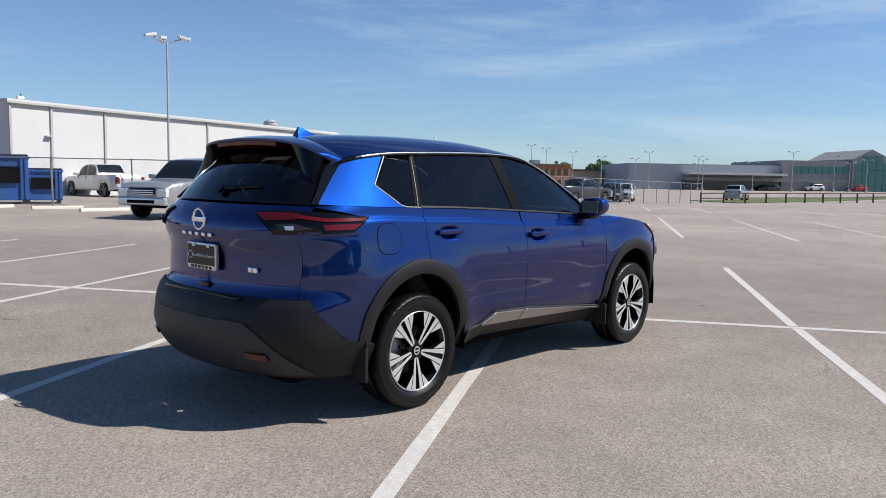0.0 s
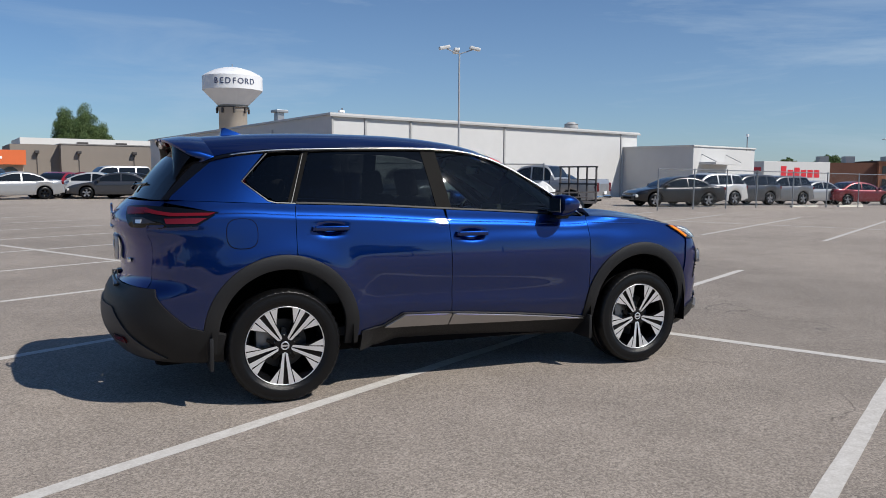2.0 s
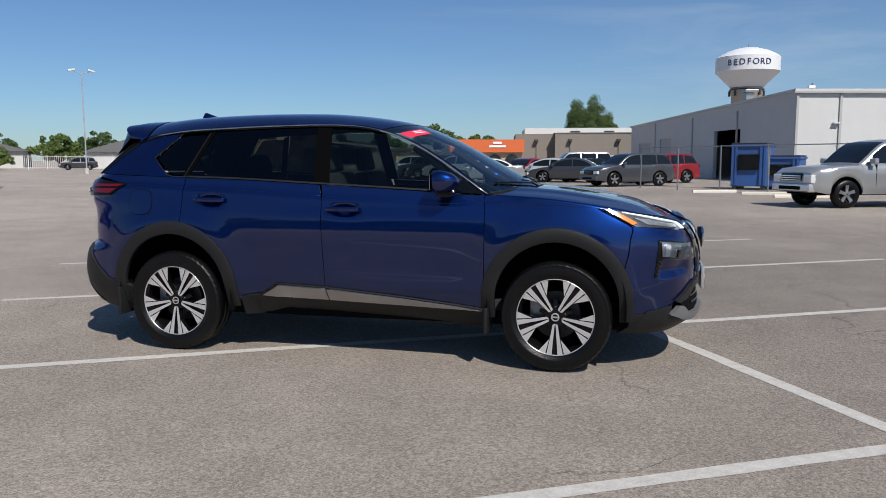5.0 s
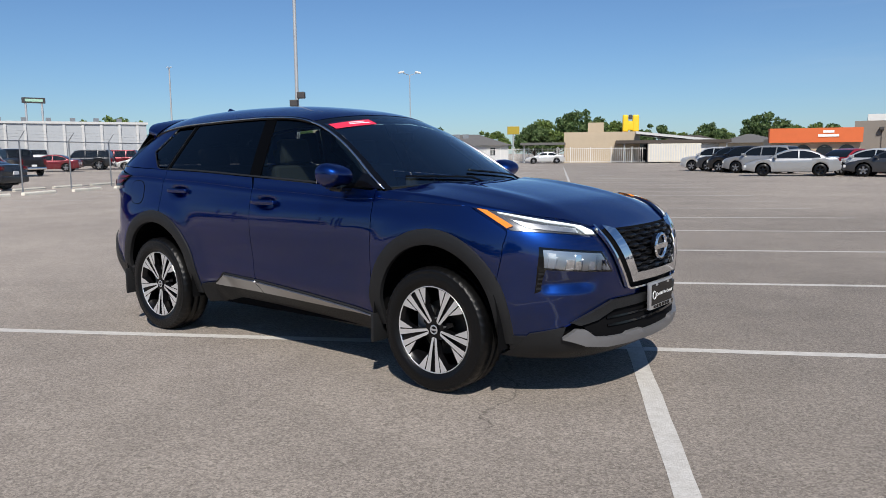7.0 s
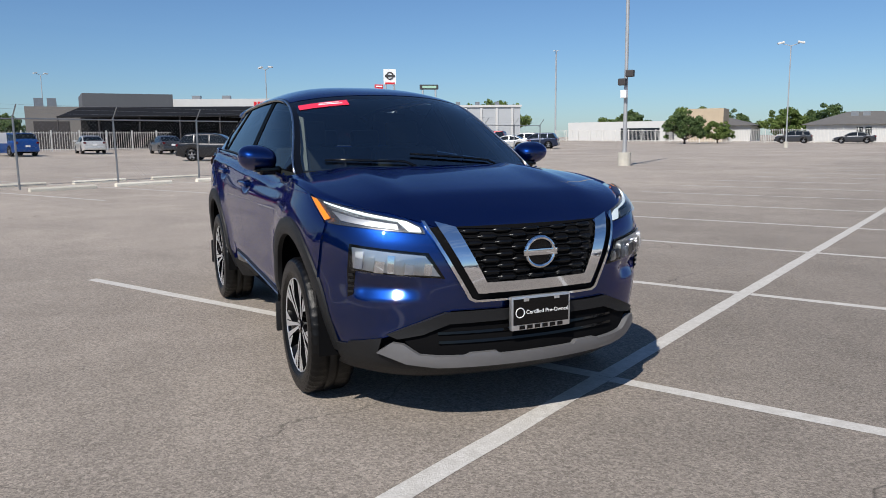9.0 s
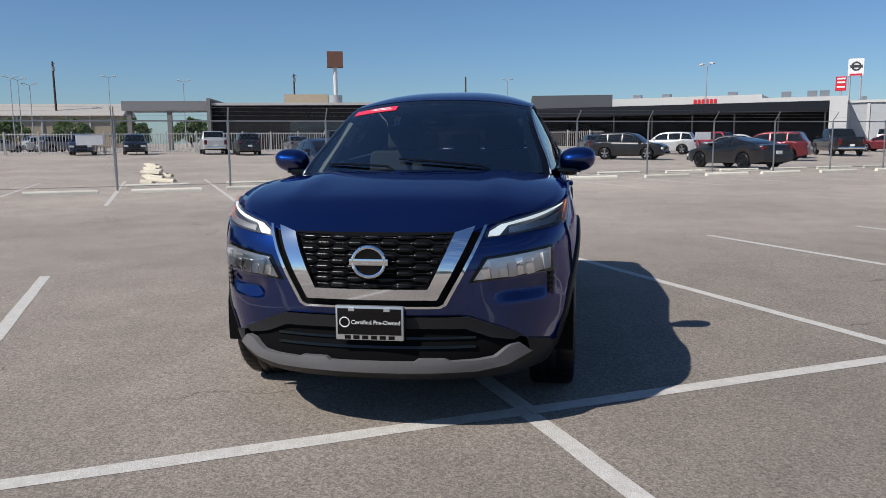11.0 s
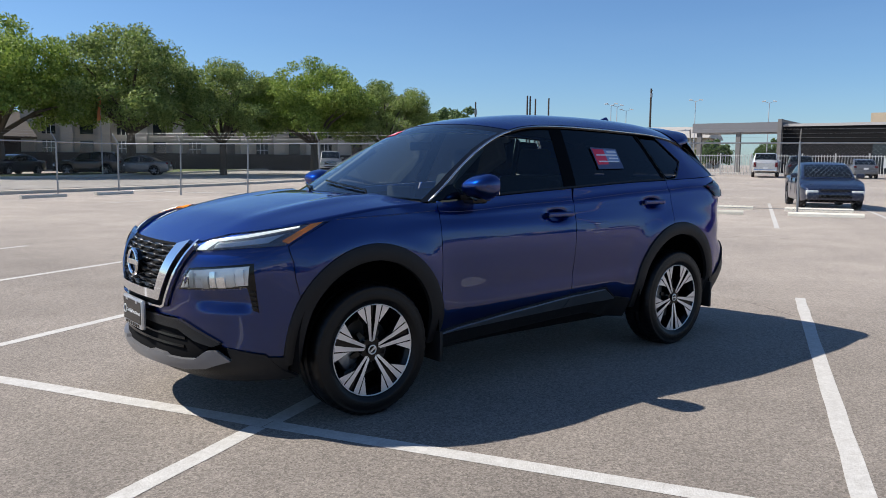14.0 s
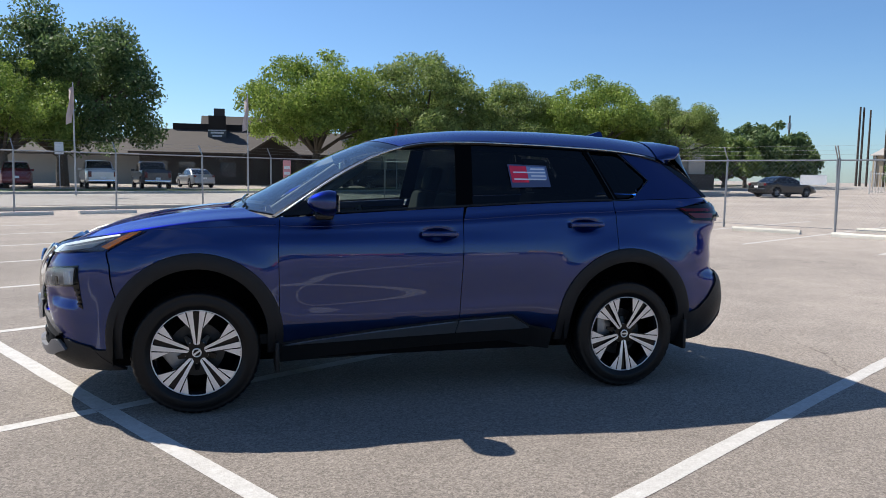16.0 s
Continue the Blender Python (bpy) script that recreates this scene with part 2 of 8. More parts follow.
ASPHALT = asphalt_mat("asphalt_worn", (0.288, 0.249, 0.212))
M = dict(
    paint=paint_mat("blue_paint", (0.0020, 0.0205, 0.124), 0.40, 1.0, 0.09),
    plastic=mat("dark_plastic", (0.0145, 0.0148, 0.0158), 0.5, spec=0.26, var=0.3, scale=300, bump=0.12, bscale=900),
    gloss_black=mat("gloss_black", (0.003, 0.003, 0.0035), 0.08, spec=0.35),
    liner=mat("black_liner", (0.003, 0.003, 0.0035), 0.85, spec=0.1),
    trim_silver=mat("polished_window_trim", (0.58, 0.59, 0.60), 0.27, 1.0),
    silver_plastic=mat("silver_trim", (0.44, 0.44, 0.455), 0.28, 0.95, var=0.2, scale=40),
    chrome=mat("chrome", (0.82, 0.83, 0.85), 0.06, 1.0),
    dark_chrome=mat("dark_chrome", (0.10, 0.102, 0.105), 0.45, 1.0),
    satin=mat("satin_alloy", (0.7, 0.7, 0.71), 0.32, 0.85, var=0.15, scale=30),
    rim_dark=mat("dark_alloy", (0.004, 0.004, 0.0046), 0.22, spec=0.3),
    rubber=mat("tyre_rubber", (0.0035, 0.0035, 0.0038), 0.36, spec=0.28, var=0.4, scale=60, bump=0.2, bscale=200),
    ws=glass("windshield_glass", (0.78, 0.87, 0.86), 0.01, 2.3),
    front_glass=glass("door_glass", (0.43, 0.50, 0.48), 0.012, 1.42),
    dark_glass=glass("privacy_glass", (0.082, 0.09, 0.095), 0.012, 1.40),
    rear_glass=glass("rear_privacy_glass", (0.03, 0.033, 0.036), 0.012, 1.42),
    lens=glass("clear_lens", (0.95, 0.96, 0.97), 0.02),
    red_lens=mat("red_lens", (0.075, 0.003, 0.005), 0.08),
    red_bright=mat("bright_red_lens", (0.11, 0.004, 0.007), 0.1),
    smoked_lamp=mat("smoked_lamp", (0.035, 0.03, 0.03), 0.08),
    lip_silver=mat("lip_silver", (0.21, 0.21, 0.218), 0.38, 0.45, var=0.2, scale=40),
    grey_plastic=mat("grey_plastic", (0.036, 0.036, 0.038), 0.5, spec=0.35, var=0.25, scale=200),
    lamp_bowl=mat("lamp_bowl", (0.62, 0.625, 0.635), 0.3, 0.95),
    lamp_dark=mat("dark_lamp_bezel", (0.15, 0.155, 0.165), 0.22, 0.8),
    machined=mat("machined_alloy", (0.74, 0.74, 0.75), 0.3, 0.7),
    amber=mat("amber_lens", (0.9, 0.27, 0.02), 0.12, coat=1.0),
    white_lamp=mat("white_reflector", (0.84, 0.85, 0.87), 0.22, 0.5),
    drl=mat("lit_lamp", (0.86, 0.93, 0.92), 0.2, emit=0.6),
    grille_black=mat("grille_black", (0.003, 0.003, 0.0034), 0.3, spec=0.3),
    seat=mat("charcoal_cloth", (0.05, 0.05, 0.052), 0.9, var=0.4, scale=120),
    dash=mat("dash_plastic", (0.025, 0.026, 0.028), 0.7),
    headliner=mat("light_headliner", (0.26, 0.255, 0.245), 0.9),
    pillar_black=mat("pillar_black", (0.0012, 0.0012, 0.0014), 0.55, spec=0.05),
    red_sign=mat("red_sticker", (0.72, 0.03, 0.07), 0.4),
    white=mat("white_print", (0.78, 0.78, 0.78), 0.5),
    line=mat("white_road_paint", (0.60, 0.58, 0.545), 0.85, var=0.85, scale=70, color2=(0.36, 0.335, 0.30), bump=0.5, bscale=110),
    concrete=mat("pale_concrete", (0.56, 0.53, 0.46), 0.9, var=0.5, scale=6, bump=0.3, bscale=40),
    galv=mat("galvanised_steel", (0.33, 0.34, 0.35), 0.45, 0.8, var=0.4, scale=20),
)

# ---- building tools ----
def mesh_ob(name, verts, faces, material, parent=None, label="", smooth=True, sharp=(), loc=None):
    me = bpy.data.meshes.new(name)
    me.from_pydata([tuple(v) for v in verts], [], faces)
    for m in (material if isinstance(material, (list, tuple)) else (material,)):
        me.materials.append(m)
    if smooth:
        me.polygons.foreach_set("use_smooth", [True] * len(me.polygons))
        if sharp:
            at = me.attributes.new("sharp_edge", "BOOLEAN", "EDGE")
            ss = {tuple(sorted(e)) for e in sharp}
            for e in me.edges:
                at.data[e.index].value = tuple(sorted(e.vertices)) in ss
    if len(me.materials) > 1:
        me.polygons[0].material_index = 1
    me.update()
    ob = new(name, me)
    if parent:
        ob.parent = parent
    if label:
        ob["label"] = label
    if loc:
        ob.location = loc
    return ob


def part(name, bm, material, parent, label="", smooth=False, loc=None):
    """Links a bmesh as one mesh object under a thing or a part."""
    me = bpy.data.meshes.new(name)
    bm.normal_update()
    bm.to_mesh(me); bm.free()
    for m in (material if isinstance(material, (list, tuple)) else (material,)):
        me.materials.append(m)
    if smooth:
        me.polygons.foreach_set("use_smooth", [True] * len(me.polygons))
        me.set_sharp_from_angle(angle=radians(35))
    ob = new(name, me)
    if parent:
        ob.parent = parent
    if label:
        ob["label"] = label
    if loc:
        ob.location = loc
    return ob


def thing(name, m, label, category, group="", kind=""):
    ob = new(name)
    ob.empty_display_size = 0.2
    ob.matrix_world = m
    return tagged(ob, label, category, group, kind)


def box(bm, x0, x1, y0, y1, z0, z1, bevel=0.0, m=None, seg=2):
    r = bmesh.ops.create_cube(bm, size=1.0)
    vs = r["verts"]
    for v in vs:
        v.co = Vector((x0 + (v.co.x + 0.5) * (x1 - x0), y0 + (v.co.y + 0.5) * (y1 - y0), z0 + (v.co.z + 0.5) * (z1 - z0)))
    if bevel:
        es = {e for v in vs for e in v.link_edges}
        r = bmesh.ops.bevel(bm, geom=list(es), offset=bevel, segments=seg, profile=0.6, affect="EDGES")
        vs = list({v for f in r["faces"] for v in f.verts} | {v for v in vs if v.is_valid})
    if m is not None:
        bmesh.ops.transform(bm, matrix=m, verts=vs)
    return vs


def rod(bm, a, b, r, n=8, r2=None):
    """A round bar from a to b."""
    a, b = Vector(a), Vector(b)
    d = b - a
    res = bmesh.ops.create_cone(bm, cap_ends=True, segments=n, radius1=r, radius2=r if r2 is None else r2, depth=d.length)
    bmesh.ops.transform(bm, matrix=Matrix.Translation((a + b) / 2) @ d.to_track_quat("Z", "Y").to_matrix().to_4x4(), verts=res["verts"])
    return res["verts"]


def boxbm(*a, **k):
    bm = bmesh.new(); box(bm, *a, **k)
    return bm


def rodbm(*a, **k):
    bm = bmesh.new(); rod(bm, *a, **k)
    return bm


def lathe(profile, n, axis="y", centre=(0, 0, 0), close=False):
    """Vertices and faces of a turned shape; profile: (radius, along the axis)."""
    vs, fs = [], []
    for i in range(n):
        a = 2 * math.pi * i / n
        for r, h in profile:
            p = (r * math.cos(a), h, r * math.sin(a)) if axis == "y" else (r * math.cos(a), r * math.sin(a), h)
            vs.append(tuple(c + q for c, q in zip(centre, p)))
    k = len(profile)
    for i in range(n):
        j = (i + 1) % n
        for q in range(k if close else k - 1):
            w = (q + 1) % k
            f = (i * k + q, j * k + q, j * k + w, i * k + w)
            fs.append(f if axis != "y" else f[::-1])
    return vs, fs


def tube(pts, r, n=6):
    """Vertices and faces of a bent round bar."""
    vs, fs = [], []
    for i, p in enumerate(pts):
        d = (Vector(pts[min(i + 1, len(pts) - 1)]) - Vector(pts[max(i - 1, 0)])).normalized()
        q = d.to_track_quat("Z", "Y")
        for k in range(n):
            a = 2 * math.pi * k / n
            vs.append(tuple(Vector(p) + q @ Vector((r * math.cos(a), r * math.sin(a), 0))))
    for i in range(len(pts) - 1):
        for k in range(n):
            fs.append((i * n + k, i * n + (k + 1) % n, (i + 1) * n + (k + 1) % n, (i + 1) * n + k))
    fs += [tuple(range(n))[::-1], tuple((len(pts) - 1) * n + k for k in range(n))]
    return vs, fs


def rounded(poly, r, n=4):
    """The outline with its corners rounded by about r."""
    out, k = [], len(poly)
    for i in range(k):
        p0, p, p1 = (np.array(poly[j % k], float) for j in (i - 1, i, i + 1))
        a, b = p0 - p, p1 - p
        la, lb = np.linalg.norm(a), np.linalg.norm(b)
        q = min(r, la * 0.45, lb * 0.45)
        s, e = p + a / la * q, p + b / lb * q
        for t in np.linspace(0, 1, n + 1):
            out.append(tuple((1 - t) ** 2 * s + 2 * t * (1 - t) * p + t * t * e))
    return out


def clip_half(poly, axis, val, keep_less):
    out = []
    for i in range(len(poly)):
        a, b = poly[i - 1], poly[i]
        ia, ib = (a[axis] <= val) == keep_less or a[axis] == val, (b[axis] <= val) == keep_less or b[axis] == val
        if ia != ib:
            t = (val - a[axis]) / (b[axis] - a[axis])
            q = [a[0] + t * (b[0] - a[0]), a[1] + t * (b[1] - a[1])]
            q[axis] = val
            out.append(tuple(q))
        if ib:
            out.append(b)
    return out


def sheet(poly, surf, du=0.04, dv=0.04, off=0.0, thick=0.008):
    """A plate of the outline poly (in the surface's own u, v), lying on surf(u, v), with a rim of its thickness.
    Returns vertices, faces and the sharp rim edges."""
    us, vs_ = [p[0] for p in poly], [p[1] for p in poly]
    u0, u1, v0, v1 = min(us), max(us), min(vs_), max(vs_)
    nu, nv = max(1, math.ceil((u1 - u0) / du)), max(1, math.ceil((v1 - v0) / dv))
    keys, flat, faces = {}, [], []

    def key(p):
        k = (round(p[0], 5), round(p[1], 5))
        if k not in keys:
            keys[k] = len(flat)
            flat.append(p)
        return keys[k]
    gu = [u0 + (u1 - u0) * i / nu for i in range(nu + 1)]
    gv = [v0 + (v1 - v0) * i / nv for i in range(nv + 1)]
    for i in range(nu):
        strip = clip_half(clip_half(poly, 0, gu[i], False), 0, gu[i + 1], True)
        if len(strip) < 3:
            continue
        for j in range(nv):
            cell = clip_half(clip_half(strip, 1, gv[j], False), 1, gv[j + 1], True)
            ids = []
            for p in cell:
                k = key(p)
                if not ids or ids[-1] != k:
                    ids.append(k)
            if len(ids) > 1 and ids[0] == ids[-1]:
                ids.pop()
            if len(set(ids)) >= 3 and len(set(ids)) == len(ids):
                area = sum(flat[ids[q - 1]][0] * flat[ids[q]][1] - flat[ids[q]][0] * flat[ids[q - 1]][1] for q in range(len(ids)))
                if abs(area) > 1e-9:
                    faces.append(ids if area > 0 else ids[::-1])
    P, N = [], []
    h = 1e-3
    for u, v in flat:
        a, b, c = (np.array(surf(*q), float) for q in ((u, v), (u + h, v), (u, v + h)))
        n = np.cross(b - a, c - a)
        n /= np.linalg.norm(n) + 1e-12
        P.append(a + n * off); N.append(n)
    edges = {}
    for f in faces:
        for q in range(len(f)):
            e = (f[q - 1], f[q])
            edges[e] = edges.get(e, 0) + 1
    rim = [e for e in edges if (e[1], e[0]) not in edges]
    verts, low = [tuple(p) for p in P], {}
    if thick:
        for e in rim:
            for k in e:
                if k not in low:
                    low[k] = len(verts)
                    verts.append(tuple(P[k] - N[k] * thick))
        faces = [list(f) for f in faces] + [[e[1], e[0], low[e[0]], low[e[1]]] for e in rim]
    return verts, faces, rim


def mirrored(verts, faces):
    return [(v[0], -v[1], v[2]) for v in verts], [list(f)[::-1] for f in faces]


def curve_at(table):
    """Smooth curve through (x, value) rows."""
    xs = np.array([r[0] for r in table], float)
    ys = np.array([r[1] for r in table], float)
    m = np.gradient(ys, xs)

    def f(x):
        x = min(max(x, xs[0]), xs[-1])
        i = min(max(int(np.searchsorted(xs, x)) - 1, 0), len(xs) - 2)
        h = xs[i + 1] - xs[i]
        t = (x - xs[i]) / h
        return float((2 * t**3 - 3 * t**2 + 1) * ys[i] + (t**3 - 2 * t**2 + t) * h * m[i] + (-2 * t**3 + 3 * t**2) * ys[i + 1] + (t**3 - t**2) * h * m[i + 1])
    return f


def text_on(name, words, size, m, material, parent, depth=0.002, align="CENTER"):
    cu = bpy.data.curves.new(name, "FONT")
    cu.body, cu.size, cu.extrude, cu.align_x, cu.align_y = words, size, depth, align, "CENTER"
    cu.materials.append(material)
    ob = new(name, cu)
    ob.matrix_world = m
    dg = bpy.context.evaluated_depsgraph_get()
    me = bpy.data.meshes.new_from_object(ob.evaluated_get(dg))
    bpy.data.objects.remove(ob)
    ob = new(name, me)
    if parent:
        ob.parent = parent
    ob.matrix_basis = m
    return ob

# ---- ground and painted stalls ----
SX, SY, BAY, ROWS = 1.965, -0.308, 2.743, 17.5       # spine of the nearest double row, one stall line, stall width, row to row


def ramp(t, a, b, hi):
    t = min(1, max(0, (t - a) / (b - a)))
    return hi * t * t * (3 - 2 * t)


def lie(x, y):
    """Height of the ground: level round the car, rising gently to the west and south, falling to the east."""
    return ramp(-x, 24, 75, 0.5) + ramp(-y, 24, 60, 0.25) - ramp(x, 26, 75, 0.55) + ramp(y, 60, 130, 0.2)


def spread(n, far):
    g = np.linspace(-1, 1, n)
    return np.sign(g) * (np.abs(g) * 90 + np.abs(g)**6 * (far - 90))


gx = spread(81, 2500)
gv = [(x, y, lie(x, y)) for y in gx for x in gx]
gf = [(j * 81 + i, j * 81 + i + 1, (j + 1) * 81 + i + 1, (j + 1) * 81 + i) for j in range(80) for i in range(80)]
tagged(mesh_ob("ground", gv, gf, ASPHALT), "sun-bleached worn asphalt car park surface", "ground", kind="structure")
stripes = new("parking_lines")
tagged(stripes, "worn white painted stall lines on the asphalt", "parking lines", kind="structure")
rng = np.random.default_rng(4)


def stripe(x0, y0, x1, y1, w=0.10):
    """A painted line, a little uneven at its edges."""
    d = Vector((x1 - x0, y1 - y0)); L = d.length; d /= L
    n = Vector((-d.y, d.x))
    k = max(2, int(L / 0.35))
    vs, fs = [], []
    for i in range(k + 1):
        p = Vector((x0, y0)) + d * (L * i / k)
        for q in (-1, 1):
            o = n * (q * w / 2 + rng.uniform(-0.004, 0.004))
            vs.append((p.x + o.x, p.y + o.y, 0.0022 + lie(p.x, p.y)))
    for i in range(k):
        fs.append((2 * i, 2 * i + 2, 2 * i + 3, 2 * i + 1))
    mesh_ob("line", vs, fs, M["line"], stripes, smooth=False)


for r, (k0, k1) in {0: (-6, 26), 1: (-12, 3), 2: (-12, 0)}.items():
    x = SX + ROWS * r
    if k1 > 0:
        stripe(x, SY, x, SY + BAY * k1, 0.11)
    stripe(x - 0.004, SY - 0.004, x - (0.14 if r == 0 else 0), SY + BAY * k0, 0.11)
    for k in range(k0, k1 + 1):
        y = SY + BAY * k
        dl, d_r = (0.05 if r == 0 and k == -1 else 0), (0.09 if r == 0 and k in (0, -1) else 0)
        stripe(x - 5.35, y - dl, x - 0.055, y - dl * 0.6); stripe(x + 0.055, y - d_r * 0.25, x + 5.35, y - d_r)
for k in range(-6, 13):
    y = SY + BAY * k
    stripe(-24.5, y, -12.75, y)
for k in range(8):
    stripe(7.5 + 2.743 * k, -17.3, 7.5 + 2.743 * k, -22.0)

# ---- the blue car ----
HEAD = -29.2                                  # its heading against the stall lines
XB_F, XB_R = 1.1, -1.3                        # where the plan starts to round towards the nose and the tail
P_F, P_R = 5.5, 6.0
nose_x = curve_at([(0.15, 2.02), (0.24, 2.16), (0.31, 2.262), (0.38, 2.275), (0.48, 2.255), (0.58, 2.262), (0.70, 2.265), (0.80, 2.255), (0.88, 2.225), (0.95, 2.17), (1.02, 2.06), (1.10, 1.90), (1.3, 1.6)])
tail_x = curve_at([(0.2, -2.16), (0.30, -2.27), (0.40, -2.345), (0.52, -2.375), (0.62, -2.36), (0.70, -2.325), (0.75, -2.272), (0.85, -2.262), (0.96, -2.262), (1.02, -2.280), (1.065, -2.310), (1.12, -2.308), (1.18, -2.285), (1.24, -2.225), (1.27, -2.19), (1.4, -2.12)])
half_w = curve_at([(0.15, 0.73), (0.25, 0.775), (0.34, 0.818), (0.42, 0.846), (0.50, 0.872), (0.55, 0.879), (0.62, 0.884), (0.75, 0.8975), (0.84, 0.9035), (0.90, 0.9025), (0.96, 0.8970), (1.02, 0.8885), (1.06, 0.8820), (1.11, 0.8725), (1.142, 0.8655), (1.160, 0.853), (1.22, 0.835), (1.30, 0.812), (1.4, 0.79)])


crease_z = curve_at([(-2.3, 1.150), (-1.9, 1.165), (-1.62, 1.176), (-1.29, 1.160), (-0.83, 1.142), (-0.22, 1.106), (0.23, 1.090), (0.88, 1.072), (1.1, 1.10), (1.35, 1.150)])     # the shoulder line


def arc_table(xb, xe, p):
    ph = np.concatenate([np.geomspace(1e-9, 0.05, 400), np.linspace(0.05, math.pi / 2, 600)[1:]])
    x = abs(xe - xb) * np.sin(ph) ** (2 / p)
    y = 0.9 * np.cos(ph)
    s = np.concatenate([[0], np.cumsum(np.hypot(np.diff(x), np.diff(y)))]) + x[0]
    return np.concatenate([[0], s]), np.concatenate([[0], ph])


ARC_F, ARC_R = arc_table(XB_F, 2.26, P_F), arc_table(XB_R, -2.29, P_R)
S_NOSE, S_TAIL = XB_F + ARC_F[0][-1], XB_R - ARC_R[0][-1]


def step(t, a, b):
    t = min(1.0, max(0.0, (t - a) / (b - a)))
    return t * t * (3 - 2 * t)


def pressed(x, y, z):
    """The pressings of the sheet metal: swollen wings, the ridge low on the doors, the scoops in the nose below the lamps."""
    for cx in (1.3525, -1.3525):
        d = max(0.0, math.hypot(x - cx, z - 0.444) - 0.475)
        if abs(x) < 2.0:
            y += 0.019 * math.exp(-(d / 0.10) ** 2) * step(2.0 - abs(x), 0.0, 0.15)
    along = step(x, -0.98, -0.55) * step(-x, -0.93, -0.66)
    if along:
        y += along * 0.005 * math.exp(-((z - 0.535 + 0.05 * x) / 0.06) ** 2)
    if z < 0.53 and -0.86 < x < 0.95:               # below the doors' lower edge the flank turns in
        y -= 0.5 * max(0.0, float(np.interp(x, (-0.69, -0.555, -0.2, 0.3, 0.875), (0.445, 0.515, 0.498, 0.455, 0.390))) - z) * step(x, -0.85, -0.72) * step(-x, -0.94, -0.87)
    if 0.95 < z < 1.15:                             # hollows behind the door handles
        for hx, hz in ((-0.062, 1.016), (-1.048, 1.070)):
            y -= 0.024 * math.exp(-(abs(x - hx) / 0.072) ** 3 - (abs(z - hz) / 0.036) ** 3)
    if x > 1.75 and 0.58 < z < 0.76:
        deep = (0.745 - z) / 0.085 if z > 0.66 else (z - 0.605) / 0.055
        deep = 0.036 * max(0.0, min(1.0, deep)) * step(y, 0.50, 0.62) * step(-y, -0.80, -0.75) * step(x, 1.80, 1.90)
        x, y = x - deep, y - 0.35 * deep
    if x < -1.72 and 0.72 < z < 1.14:
        back = max(0.0, -1.80 - 0.28 * (1.10 - z) - x) if z < 1.10 else 0.0
        y -= 0.10 * min(back, 0.3) * step(z, 0.72, 0.80)
    return (x, y, z)


def body(s, z):
    """Point of the lower body: s runs along the flank (there it is x) and on round the corners to the middle of nose and tail."""
    rise = min(1.0, max(0.0, (z - 0.96) / 0.09))
    w = half_w(z + (1.150 - crease_z(s)) * rise * rise * (3 - 2 * rise))
    if s > XB_F:
        ph = float(np.interp(s - XB_F, *ARC_F))
        return pressed(XB_F + (nose_x(z) - XB_F) * math.sin(ph) ** (2 / P_F), w * math.cos(ph), z)
    if s < XB_R:
        ph = float(np.interp(XB_R - s, *ARC_R))
        return pressed(XB_R + (tail_x(z) - XB_R) * math.sin(ph) ** (2 / P_R), w * math.cos(ph), z)
    return pressed(s, w, z)


def sx(x, z):
    """s of the flank point at x."""
    if x > XB_F:
        r = min(1, (x - XB_F) / (nose_x(z) - XB_F))
        return XB_F + float(np.interp(math.asin(r ** (P_F / 2)), ARC_F[1], ARC_F[0]))
    if x < XB_R:
        r = min(1, (x - XB_R) / (tail_x(z) - XB_R))
        return XB_R - float(np.interp(math.asin(r ** (P_R / 2)), ARC_R[1], ARC_R[0]))
    return x


def fy(y, z):
    """s of the nose point at y."""
    return XB_F + float(np.interp(math.acos(max(-1, min(1, y / half_w(z)))), ARC_F[1], ARC_F[0])) if y >= 0 else 2 * S_NOSE - fy(-y, z)


def ry(y, z):
    """s of the tail point at y."""
    return XB_R - float(np.interp(math.acos(max(-1, min(1, y / half_w(z)))), ARC_R[1], ARC_R[0])) if y >= 0 else 2 * S_TAIL - ry(-y, z)


def body_round(s, z):
    """As body, past the middle of nose and tail onto the other flank."""
    if s > S_NOSE:
        x, y, z = body(2 * S_NOSE - s, z)
        return (x, -y, z)
    if s < S_TAIL:
        x, y, z = body(2 * S_TAIL - s, z)
        return (x, -y, z)
    return body(s, z)


belt_z = curve_at([(-2.05, 1.262), (-1.7, 1.25), (-1.3, 1.236), (-0.85, 1.222), (-0.27, 1.192), (0.23, 1.166), (0.69, 1.138), (0.95, 1.122)])
rail_z = curve_at([(-2.05, 1.40), (-1.9, 1.452), (-1.8, 1.49), (-1.67, 1.53), (-1.48, 1.56), (-1.0, 1.589), (-0.6, 1.60), (-0.33, 1.602), (-0.014, 1.584), (0.22, 1.528), (0.38, 1.457), (0.58, 1.342), (0.80, 1.195), (0.92, 1.115)])
belt_y = curve_at([(-2.05, 0.715), (-1.9, 0.765), (-1.7, 0.80), (-1.3, 0.818), (-0.85, 0.824), (0.0, 0.822), (0.5, 0.808), (0.8, 0.782), (0.95, 0.762)])
rail_y = curve_at([(-2.05, 0.62), (-1.8, 0.592), (-1.5, 0.605), (-1.0, 0.612), (-0.3, 0.612), (0.0, 0.612), (0.22, 0.622), (0.38, 0.645), (0.58, 0.69), (0.80, 0.752), (0.92, 0.765)])


